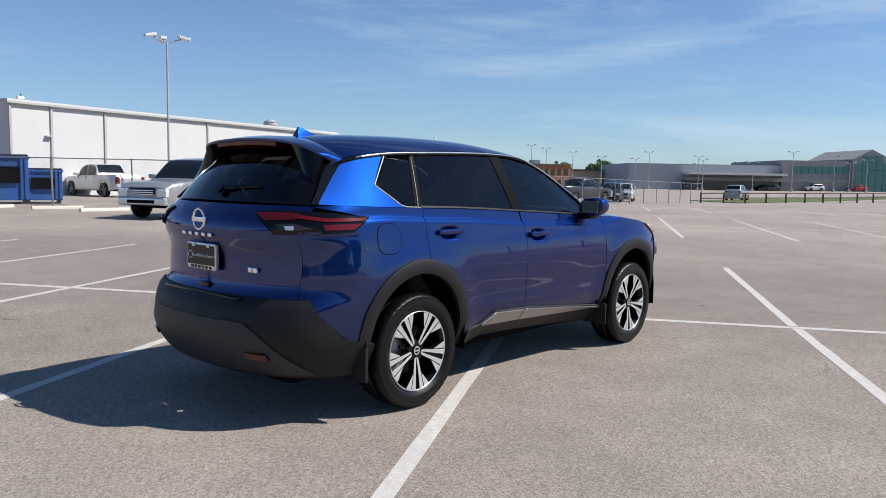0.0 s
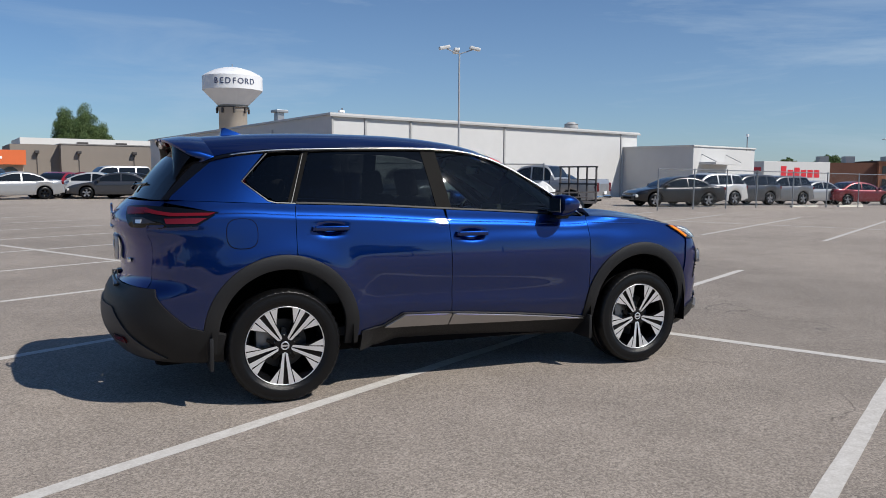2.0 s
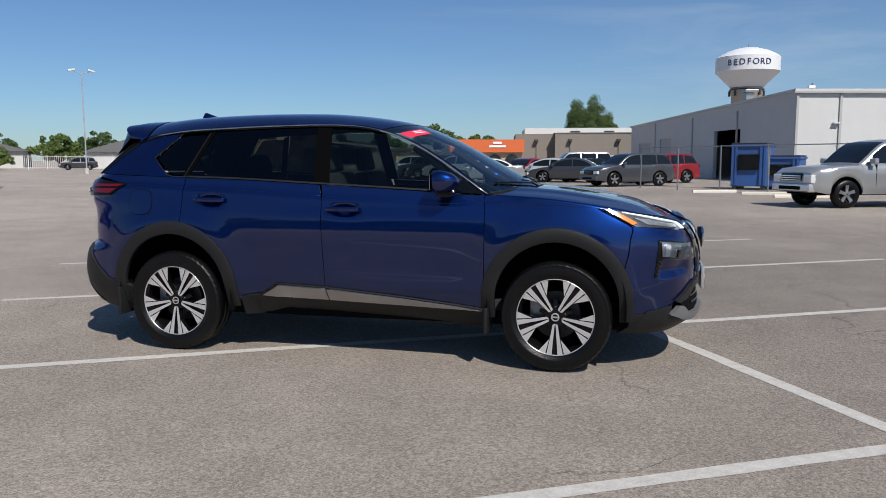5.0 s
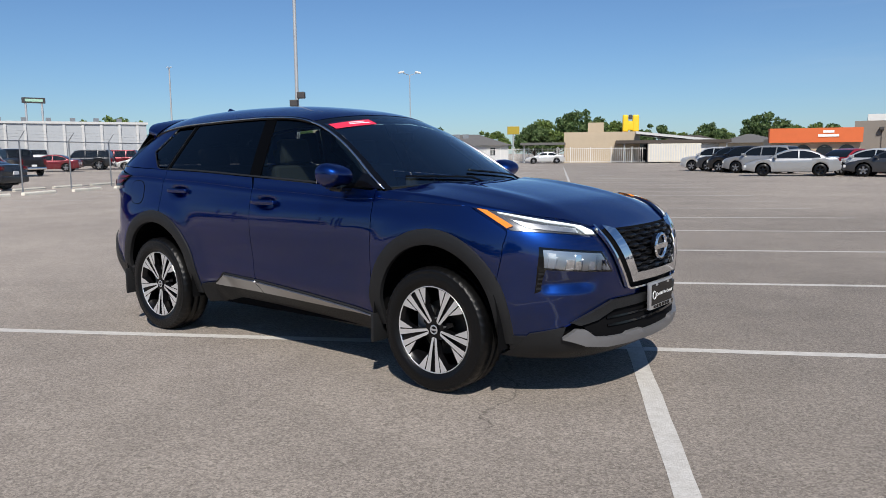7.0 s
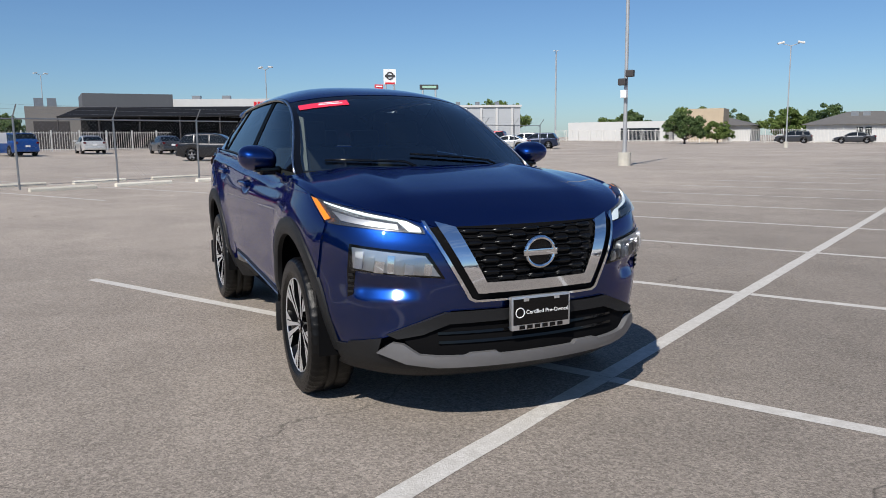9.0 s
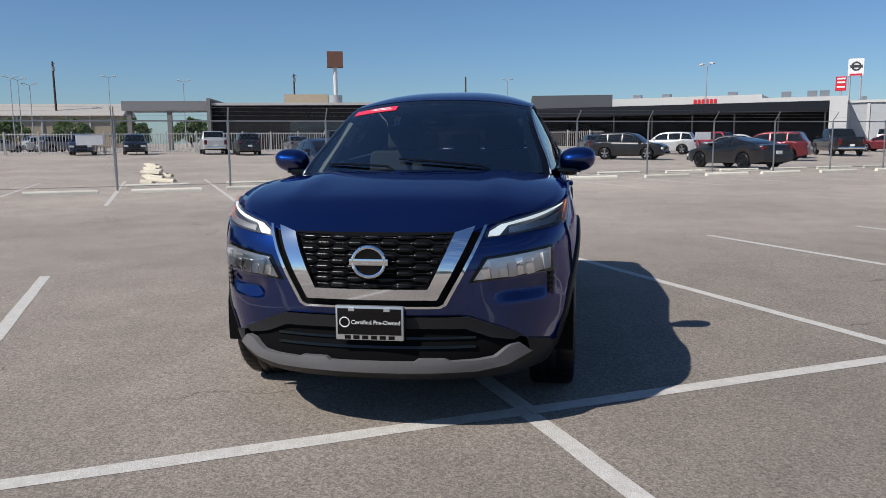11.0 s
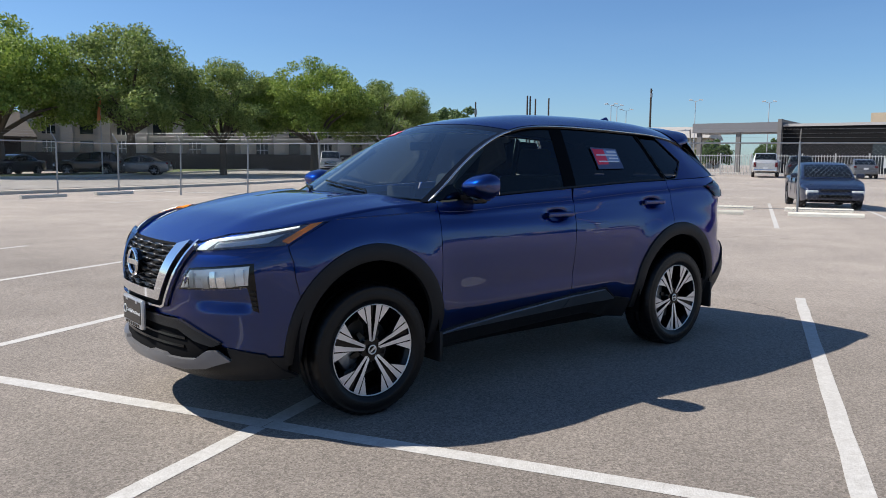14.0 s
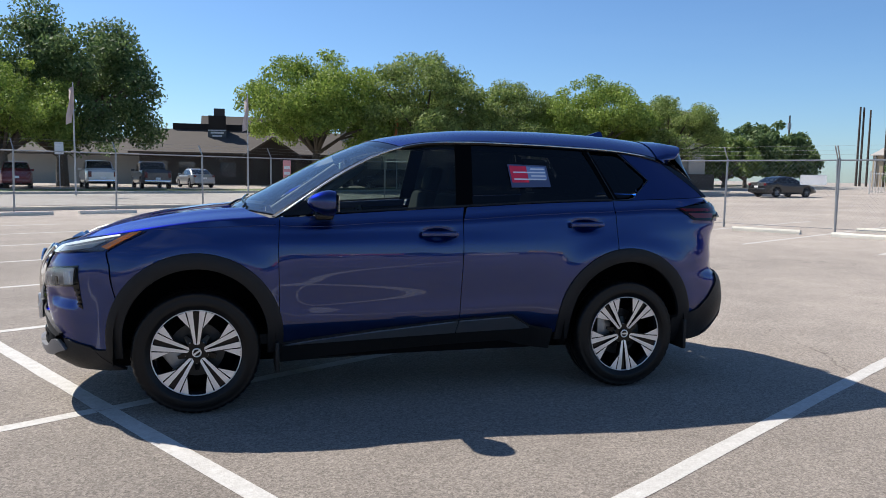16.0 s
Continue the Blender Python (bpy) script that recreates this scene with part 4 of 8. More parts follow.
# fin antenna
vs = [(-1.44, 0, 1.694), (-1.60, 0.035, 1.672), (-1.60, -0.035, 1.672), (-1.43, 0.012, 1.688), (-1.43, -0.012, 1.688), (-1.585, 0, 1.735), (-1.565, 0.008, 1.738), (-1.565, -0.008, 1.738)]
bm = bmesh.new()
for p in vs:
    bm.verts.new(p)
bmesh.ops.convex_hull(bm, input=bm.verts)
part("roof_antenna", bm, M["paint"], suv, smooth=True)
# ---- bonnet
hv, hf = [], []
hx = list(np.linspace(0.93, 2.02, 26)) + [2.06, 2.10, 2.13, 2.15, 2.163, 2.172, 2.178]
hn = 30
for x in hx:
    for j in range(hn + 1):
        hv.append(hood(x, -0.992 + 1.984 * j / hn))
for i in range(len(hx) - 1):
    for j in range(hn):
        hf.append((i * (hn + 1) + j, (i + 1) * (hn + 1) + j, (i + 1) * (hn + 1) + j + 1, i * (hn + 1) + j + 1))
for i, x in enumerate(hx):       # rear edge swept back towards the corners
    for j in range(hn + 1):
        v = -0.992 + 1.984 * j / hn
        k = i * (hn + 1) + j
        if x < 1.5:
            sh = 0.24 * (1 - abs(v)**2.0) * (1.5 - x) / 0.57
            hv[k] = (x + sh, *hood(x + sh, v)[1:]) if sh > 0 else hv[k]
b0 = [j for j in range(hn + 1)]
base = len(hv)
hv += [(hv[j][0], hv[j][1], hv[j][2] - 0.03) for j in b0]
hf += [(j, j + 1, base + j + 1, base + j) for j in range(hn)]
fr0 = (len(hx) - 1) * (hn + 1)
base = len(hv)
hv += [(hv[fr0 + j][0] - 0.01, hv[fr0 + j][1], hv[fr0 + j][2] - 0.03) for j in b0]
hf += [(fr0 + j, base + j, base + j + 1, fr0 + j + 1) for j in range(hn)]
for e0, inv in ((0, True), (hn, False)):
    base = len(hv)
    col = [i * (hn + 1) + e0 for i in range(len(hx))]
    hv += [(hv[c][0], hv[c][1] * 0.985, hv[c][2] - 0.03) for c in col]
    hf += [((col[i], col[i + 1], base + i + 1, base + i) if not inv else (col[i + 1], col[i], base + i, base + i + 1)) for i in range(len(col) - 1)]
mesh_ob("bonnet", hv, hf, M["paint"], suv, sharp=[(j, j + 1) for j in range(hn)])
# cowl under the windscreen
cv, cf = [], []
for j in range(hn + 1):
    v = -1 + 2 * j / hn
    d = drape(0.12, v)
    cv += [(d[0] - 0.03, d[1], d[2] + 0.002), (d[0] + 0.05, d[1] * 1.01, d[2] - 0.035), (d[0] + 0.14, d[1] * 1.02, d[2] - 0.045)]
for j in range(hn):
    for q in range(2):
        cf.append((j * 3 + q, j * 3 + q + 1, j * 3 + q + 4, j * 3 + q + 3))
mesh_ob("wiper_cowl", cv, cf, M["plastic"], suv)
for y0, y1 in ((0.45, -0.12), (-0.12, -0.60)):
    pts = []
    for t in np.linspace(0, 1, 9):
        y = y0 + (y1 - y0) * t
        p = drape(0.22 + 0.5 * t * (0.7 if y0 < 0 else 1), y / 0.74)
        pts.append((p[0] + 0.010, y, p[2] + 0.011))
    pts = [(pts[0][0] + 0.06, pts[0][1] + 0.02, pts[0][2] - 0.04)] + pts[1:]
    mesh_ob("wiper", *tube(pts, 0.0075), M["gloss_black"], suv)
# ---- front bumper skin (painted), grille, lamps
sk = on_s([p for p in arch(AF, RO, low=0.37)[::-1] if p[0] > 1.764] + [(1.7620 + G, 0.642), (1.80 + 2 * G, 0.86), (1.815 + 2 * G, 0.935)]) + [(sx(1.70, 1.0), 1.0), (sx(1.60, 1.048) + 0.01, 1.047), (sx(1.72, 1.03), 1.036), (fy(0.62, 0.98), 0.985), (fy(0.53, 0.955), 0.955), (fy(0.43, 0.92), 0.920), (S_NOSE, 0.904), (S_NOSE, 0.56), (fy(0.40, 0.56), 0.56), (fy(0.64, 0.46), 0.45), (fy(0.75, 0.42), 0.395), (sx(1.95, 0.38), 0.375)]
v, f, r = sheet(sk, body, du=0.022, dv=0.0125)
f = [list(q)[::-1] for q in f]
fb = new("front_bumper"); fb.parent = suv
mesh_ob("bumper_skin", v, f, M["paint"], fb, sharp=r)
mesh_ob("bumper_skin", *mirrored(v, f), M["paint"], fb, sharp=r)


def nose(name, poly, material, parent, off, thick=0.012, both=True, label="", **k):
    """Plates on the nose, outlines as (y, z)."""
    v, f, r = sheet([(fy(y, z), z) for y, z in poly], body_round, off=-off, thick=-thick, du=0.025, dv=0.025, **k)
    f = [list(q)[::-1] for q in f]
    o = [mesh_ob(name, v, f, material, parent, label, sharp=r)]
    if both:
        o.append(mesh_ob(name, *mirrored(v, f), material, parent, label, sharp=r))
    return o


def wide(half):
    return half + [(-y, z) for y, z in half[::-1]]


grille = new("grille"); grille.parent = suv
grille["label"] = "black slatted grille in a wide chrome V"
nose("grille_backing", wide([(0.49, 0.925), (0.315, 0.602)]), M["liner"], grille, 0.004, both=False)
for i, z in enumerate(np.linspace(0.700, 0.905, 9)):
    hw = 0.248 + (z - 0.69) / 0.257 * 0.118
    gv_, gf_ = [], []
    for q in range(73):
        y = -hw + 2 * hw * q / 72
        x = body_round(fy(y, z), z)[0] + 0.004
        k = math.cos(2 * math.pi * (y / 0.150 + 0.5 * (i % 2)))
        k = min(1.0, max(0.0, 0.5 + 1.4 * k))
        h, d = 0.0038 + 0.0072 * k, 0.006 + 0.013 * k
        gv_ += [(x - 0.012, y, z + h), (x + d * 0.7, y, z + h), (x + d, y, z + 0.2 * h), (x + d * 0.7, y, z - h), (x - 0.012, y, z - h)]
    for q in range(72):
        gf_ += [(q * 5 + w, q * 5 + (w + 1) % 5, q * 5 + 5 + (w + 1) % 5, q * 5 + 5 + w) for w in range(5)]
    mesh_ob("grille_bar", gv_, [f[::-1] for f in gf_], M["grille_black"], grille)
nose("chrome_v_arm", [(0.449, 0.934), (0.364, 0.912), (0.252, 0.684), (0.252, 0.636), (0.292, 0.638)], M["chrome"], grille, 0.034, 0.03)
nose("chrome_v_base", wide([(0.252, 0.684), (0.252, 0.638)]), M["chrome"], grille, 0.034, 0.03, both=False)
nose("chrome_outer_line", [(0.502, 0.940), (0.488, 0.938), (0.318, 0.618), (0.296, 0.608), (0.0, 0.608), (0.0, 0.598), (0.305, 0.598), (0.332, 0.612)], M["chrome"], grille, 0.030, 0.02)
bm = bmesh.new()
bx = body_round(fy(0, 0.81), 0.81)[0] + 0.05
for k in range(28):
    a0, a1 = 2 * math.pi * k / 28, 2 * math.pi * (k + 1) / 28
    rod(bm, (bx, 0.072 * math.cos(a0), 0.808 + 0.066 * math.sin(a0)), (bx, 0.072 * math.cos(a1), 0.808 + 0.066 * math.sin(a1)), 0.0095, 8)
box(bm, bx - 0.006, bx + 0.008, -0.088, 0.088, 0.793, 0.823, 0.004)
badge = part("maker_badge", bm, M["chrome"], grille, smooth=True)
part("badge_disc", rodbm((bx - 0.03, 0, 0.808), (bx - 0.006, 0, 0.808), 0.07, 28), M["gloss_black"], badge, smooth=True)
for side in (1, -1):
    lamp = new("headlamp"); lamp.parent = suv
    lamp["label"] = "slim headlamp with lit running light and amber corner"

    def front(nm, poly, mt, off, parent, thick=0.012):
        v, f, r = sheet(poly, body, off=-off, thick=-thick, du=0.02, dv=0.02)
        f = [list(q)[::-1] for q in f]
        if side < 0:
            v, f = mirrored(v, f)
        return mesh_ob(nm, v, f, M[mt], parent, sharp=r)
    top_l = [(sx(1.615, 1.05), 1.05), (sx(1.80, 1.02), 1.024), (sx(1.97, 0.985), 0.985), (fy(0.55, 0.955), 0.955), (fy(0.50, 0.935), 0.925)]
    low_l = [(fy(0.495, 0.91), 0.898), (fy(0.56, 0.905), 0.905), (sx(2.0, 0.925), 0.925), (sx(1.835, 0.94), 0.938)]
    front("housing", top_l + low_l, "lamp_dark", 0.004, lamp)
    front("indicator", [(sx(1.63, 1.048), 1.046), (sx(1.685, 1.04), 1.036), (sx(1.845, 0.955), 0.957), (sx(1.815, 0.945), 0.947)], "amber", 0.012, lamp)
    front("running_light", [(sx(1.74, 1.03), 1.026), (sx(1.97, 0.98), 0.977), (fy(0.56, 0.95), 0.947), (fy(0.515, 0.92), 0.922), (fy(0.51, 0.905), 0.904), (fy(0.56, 0.908), 0.908), (fy(0.595, 0.946), 0.948), (sx(1.97, 0.97), 0.9715), (sx(1.75, 1.021), 1.0215)], "drl", 0.012, lamp)
    front("reflector", [(sx(1.90, 0.95), 0.950), (sx(1.82, 0.99), 0.99), (sx(1.96, 0.96), 0.960), (fy(0.60, 0.94), 0.938), (fy(0.60, 0.92), 0.916), (sx(2.0, 0.93), 0.934)], "lamp_bowl", 0.008, lamp)
    front("lens", top_l + low_l, "lens", 0.020, lamp, 0.0)
    fog = new("lower_lamp"); fog.parent = suv
    fog["label"] = "clear lower headlamp in a dark recess"
    front("recess", [(fy(0.792, 0.855), 0.856), (fy(0.495, 0.815), 0.818), (fy(0.43, 0.70), 0.704), (fy(0.776, 0.738), 0.738), (fy(0.782, 0.6), 0.625), (fy(0.798, 0.58), 0.612), (fy(0.802, 0.75), 0.75)], "gloss_black", 0.003, fog, 0.004)
    front("lens", [(fy(0.785, 0.845), 0.846), (fy(0.505, 0.81), 0.810), (fy(0.443, 0.71), 0.712), (fy(0.785, 0.748), 0.746)], "lens", 0.028, fog, 0.0)
    front("reflector", [(fy(0.782, 0.84), 0.842), (fy(0.51, 0.805), 0.806), (fy(0.452, 0.715), 0.717), (fy(0.782, 0.752), 0.750)], "lamp_bowl", 0.009, fog, 0.004)
    for k in range(4):
        z = 0.64 + 0.026 * k
        front("vent_slat", [(fy(0.797, z), z + 0.005), (fy(0.782, z), z + 0.005), (fy(0.782, z), z - 0.005), (fy(0.797, z), z - 0.005)], "plastic", 0.009, fog, 0.006)
    for k in range(8):
        y0, y1 = 0.482 + 0.037 * k, 0.482 + 0.037 * k + (0.033, 0.026, 0.035)[k % 3]
        z0, z1 = 0.722 + 0.0038 * k, (0.775, 0.792, 0.764)[k % 3] + 0.0046 * k
        front("light_unit", [(fy(y1, z1), z1), (fy(y0, z1), z1 - 0.003), (fy(y0 + 0.008, z0), z0), (fy(y1 + 0.006, z0), z0 + 0.003)], ("chrome", "lamp_bowl", "white_lamp", "lamp_bowl", "chrome")[k % 5], 0.016 + 0.004 * (k % 2), fog, 0.014)
# lower intake, grey brow, silver lip
intake = new("lower_intake"); intake.parent = suv
nose("intake_backing", wide([(0.44, 0.55), (0.62, 0.45), (0.52, 0.33)]), M["liner"], intake, 0.004, both=False)
nose("brow", [(0.0, 0.556), (0.43, 0.552), (0.66, 0.452), (0.62, 0.432), (0.52, 0.452), (0.41, 0.500), (0.0, 0.506)], M["plastic"], intake, 0.02, 0.02)
for z in (0.415, 0.455):
    nose("intake_slat", wide([(0.46, z - 0.006), (0.46, z + 0.006)])[:], M["gloss_black"], intake, 0.012, 0.01, both=False)
nose("lip", wide([(0.0, 0.312), (0.46, 0.316), (0.585, 0.330), (0.690, 0.372), (0.640, 0.418), (0.600, 0.412), (0.535, 0.366), (0.46, 0.358), (0.35, 0.356), (0.325, 0.367), (0.21, 0.369), (0.19, 0.354)])[1:-1], M["lip_silver"], intake, 0.03, 0.03, both=False, label="silver bumper lip")
nose("lower_apron", [(0.78, 0.395), (0.68, 0.432), (0.69, 0.375), (0.585, 0.327), (0.44, 0.312), (0.0, 0.308), (0.0, 0.25), (0.5, 0.24), (0.76, 0.26)], M["plastic"], fb, 0.012, 0.02)
pair("bumper_corner", on_s([(1.80, 0.378), (2.02, 0.385), (2.06, 0.36), (1.95, 0.27), (1.82, 0.25), (1.80, 0.30)]), body, M["plastic"], (fb, fb), off=0.01, thick=0.02)
plate(fb, 2.305, 0.0, 0.535, 1)
# ---- flank trim
for cx in (AF, AR):
    vs, fs = [], []
    prof = [(0.394, -0.015), (0.396, 0.010), (0.415, 0.017), (0.464, 0.016), (0.483, 0.010), (0.487, -0.006)]
    path_pts = [(-1, 0.33), (-1, 0.375)] + [(a, None) for a in np.linspace(0, math.pi, 30)] + [(1, 0.375), (1, 0.33)]
    for a, zz in path_pts:
        for rr, o in prof:
            if zz is not None:
                x, z = cx + a * rr, zz
            else:
                x, z = cx - rr * math.cos(a), 0.444 + rr * math.sin(a)
            b = body(sx(x, z), max(0.3, z))
            vs.append((x, b[1] + o, z))
    k = len(prof)
    for i in range(len(path_pts) - 1):
        for q in range(k - 1):
            fs.append((i * k + q, (i + 1) * k + q, (i + 1) * k + q + 1, i * k + q + 1))
    for mir in (0, 1):
        v, f = (vs, fs) if not mir else mirrored(vs, fs)
        mesh_ob("wheel_arch_trim", v, f, M["plastic"], suv, "matte black wheel arch trim", sharp=[(i * k + q, (i + 1) * k + q) for i in range(len(path_pts) - 1) for q in (1, 4)])
    # dark well behind the wheel
    wv, wf = [], []
    ring = [(-0.44, -0.055)] + [(-0.44 * math.cos(a), 0.089 + 0.44 * math.sin(a)) for a in np.linspace(0, math.pi, 22)] + [(0.44, -0.055)]
    for x, z in ring:
        wv += [(cx + x, 0.90, 0.355 + z), (cx + x, 0.52, 0.355 + z)]
    for i in range(len(ring) - 1):
        wf.append((2 * i, 2 * i + 1, 2 * i + 3, 2 * i + 2))
    wf.append([2 * i + 1 for i in range(len(ring))])
    for mir in (0, 1):
        v, f = (wv, wf) if not mir else mirrored(wv, wf)
        mesh_ob("wheel_well", v, f, M["liner"], suv, smooth=False)
sill = [(-0.845, 0.405), (-0.70, 0.43), (-0.565, 0.512), (-0.21, 0.497), (0.30, 0.452), (0.884, 0.388), (0.884, 0.25), (-0.845, 0.27)]
pair("sill_cladding", sill, body, M["plastic"], off=0.012, thick=0.02, label="matte black sill cladding")
pair("door_trim", [(-0.69, 0.430), (-0.555, 0.506), (-0.208, 0.492), (-0.208, 0.408), (-0.60, 0.416)], body, M["silver_plastic"], rear_doors, "silver lower door trim", off=0.022, thick=0.012)
pair("door_trim", [(-0.200, 0.491), (0.30, 0.446), (0.875, 0.382), (0.60, 0.386), (-0.200, 0.407)], body, M["silver_plastic"], front_doors, "silver lower door trim", off=0.022, thick=0.012)
for doors, x0 in ((front_doors, -0.19), (rear_doors, -1.175)):
    z0 = 1.028 if x0 > -1 else 1.082
    for d, sgn in zip(doors, (1, -1)):
        y = half_w(z0)
        bm = bmesh.new()
        box(bm, x0 + 0.012, x0 + 0.238, sgn * (y + 0.018) - 0.012, sgn * (y + 0.018) + 0.012, z0 - 0.016, z0 + 0.016, 0.0115, seg=4)
        for xx in (x0 + 0.02, x0 + 0.215):
            box(bm, xx - 0.018, xx + 0.018, min(sgn * (y - 0.01), sgn * (y + 0.025)), max(sgn * (y - 0.01), sgn * (y + 0.025)), z0 - 0.013, z0 + 0.013, 0.004)
        part("handle", bm, M["paint"], d, smooth=True)
# the pressed shoulder line
for parents, xa, xb in ((front_doors, -0.222, 0.875), (rear_doors, -1.262, -0.234), ((suv, suv), -1.82, -1.280), ((suv, suv), 0.905, 1.56)):
    pts = []
    for x in np.linspace(xa, xb, 24):
        z = crease_z(x) + 0.006 if x < 0.9 else 1.082 - 0.035 * (x - 0.9)
        p = body(sx(x, z), z)
        pts.append((p[0], p[1] - 0.0014, p[2]))
    v, f = tube(pts, 0.0034, 8)
    mesh_ob("shoulder_line", v, f, M["paint"], parents[0])
    mesh_ob("shoulder_line", *mirrored(v, f), M["paint"], parents[1])
# fuel flap on the right flank
fl = [(-1.60 + 0.09 * math.copysign(abs(math.cos(a))**0.7, math.cos(a)), 1.06 + 0.088 * math.copysign(abs(math.sin(a))**0.7, math.sin(a))) for a in np.linspace(0, 2 * math.pi, 28)[:-1]]
v, f, r = sheet(fl, lambda s, z: body(sx(s, z), z), off=-0.003, thick=-0.004, du=0.03, dv=0.03)
mesh_ob("fuel_flap", *mirrored(v, [list(q)[::-1] for q in f]), M["paint"], suv, sharp=r)
ringp = [(-1.60 + 0.094 * math.copysign(abs(math.cos(a))**0.7, math.cos(a)), 1.06 + 0.092 * math.copysign(abs(math.sin(a))**0.7, math.sin(a))) for a in np.linspace(0, 2 * math.pi, 28)[:-1]]
v, f, r = sheet(ringp, lambda s, z: body(sx(s, z), z), off=-0.0015, thick=-0.002, du=0.03, dv=0.03)
mesh_ob("fuel_flap_gap", *mirrored(v, [list(q)[::-1] for q in f]), M["liner"], suv, sharp=r)
# mirrors
for sgn in (1, -1):
    mir = new("door_mirror"); mir.parent = suv
    mir["label"] = "blue door mirror on a black foot"
    bm = bmesh.new()
    bmesh.ops.create_uvsphere(bm, u_segments=28, v_segments=18, radius=1)
    for v in bm.verts:
        x, y, z = v.co
        x = max(x, -0.42)
        zz = 0.076 * math.copysign(abs(z)**0.8, z)
        v.co = (0.615 + (0.12 - 0.25 * max(0.0, -zz)) * x + 0.02 * abs(y), sgn * (0.932 + 0.112 * math.copysign(abs(y)**0.8, y)), 1.212 + zz * (1 - 0.22 * max(0.0, x)) + 0.010 * y)
    cap = part("mirror_cap", bm, M["paint"], mir, smooth=True)
    part("mirror_glass", boxbm(0.5605, 0.5635, *sorted((sgn * 0.86, sgn * 1.005)), 1.165, 1.262, 0.001), M["chrome"], mir)
    bm = bmesh.new()
    box(bm, 0.58, 0.69, *sorted((sgn * 0.80, sgn * 0.93)), 1.115, 1.165, 0.018, seg=3)
    box(bm, 0.58, 0.685, *sorted((sgn * 0.86, sgn * 0.955)), 1.132, 1.152, 0.009)
    part("mirror_foot", bm, M["gloss_black"], mir, smooth=True)
# mud flaps
for x, z0, z1 in ((0.905, 0.225, 0.40), (-1.795, 0.24, 0.44)):
    for sgn in (1, -1):
        part("mud_flap", boxbm(x - 0.012, x + 0.012, *sorted((sgn * 0.70, sgn * 0.915)), z0, z1, 0.008), M["plastic"], suv, smooth=True)


# ---- wheels
def wheel(cx, sgn):
    w = new("wheel"); w.parent = suv
    w["label"] = "five-spoke two-tone alloy wheel with black tyre"
    w.matrix_basis = Matrix.Translation((cx, sgn * 0.795, 0.357)) @ (Matrix.Identity(4) if sgn > 0 else Euler((0, 0, math.pi)).to_matrix().to_4x4())
    return w


def tyre_mesh():
    prof = [(0.240, -0.095), (0.262, -0.112), (0.315, -0.119), (0.343, -0.110), (0.355, -0.090), (0.357, -0.03), (0.352, -0.028), (0.352, -0.022), (0.357, -0.02), (0.357, 0.02), (0.352, 0.022), (0.352, 0.028), (0.357, 0.03), (0.355, 0.090), (0.343, 0.110), (0.334, 0.115), (0.331, 0.113), (0.315, 0.119), (0.282, 0.118), (0.272, 0.116), (0.269, 0.113), (0.258, 0.110), (0.248, 0.100), (0.243, 0.09)]
    vs, fs = lathe(prof, 144)
    k = len(prof)
    out = []
    for i, p in enumerate(vs):
        seg, q = divmod(i, k)
        if q in (3, 4, 13, 14) and seg % 3 == 0:
            s = 0.985
            out.append((p[0] * s, p[1], p[2] * s))
        else:
            out.append(p)
    return out, fs


def spoke_mesh(a, width0, width1, r0, r1, y_face, depth, off0, off1):
    """A blade from hub to rim at angle a; off: its shift sideways at both ends."""
    ca, sa = math.cos(a), math.sin(a)
    pts = []
    for r, w, o in ((r0, width0, off0), ((r0 + r1) / 2, (width0 + width1) / 2 * 0.98, (off0 + off1) / 2), (r1, width1, off1)):
        yy = y_face - 0.018 * math.sin(math.pi * min(1, (r - 0.03) / 0.21)) if r < 0.2 else y_face
        for q in (-1, 1):
            t = o + q * w / 2
            for d in (0, depth):
                pts.append((r * ca - t * sa, yy - d, r * sa + t * ca))
    fs = []
    for i in range(2):
        b = i * 4
        fs += [(b, b + 4, b + 6, b + 2), (b + 1, b + 3, b + 7, b + 5), (b, b + 1, b + 5, b + 4), (b + 2, b + 6, b + 7, b + 3)]
    fs += [(0, 2, 3, 1), (8, 9, 11, 10)]
    return pts, fs


def blade(a, q, outline, y_face, depth=0.03):
    """A plate of the wheel's face; outline: (along the spoke, sideways); its face sinks towards the hub."""
    ca, sa = math.cos(a), math.sin(a)
    k = len(outline)
    pts = []
    for d in (0, depth):
        for r, t in outline:
            rr = math.hypot(r, t)
            yy = y_face + 0.004 - 0.022 * (1 - min(1, rr / 0.24)) ** 1.4 - d
            pts.append((r * ca - q * t * sa, yy, r * sa + q * t * ca))
    fs = [tuple(range(k)), tuple(range(2 * k - 1, k - 1, -1))] + [(i, i + k, (i + 1) % k + k, (i + 1) % k) for i in range(k)]
    return pts, fs if q < 0 else [f[::-1] for f in fs]


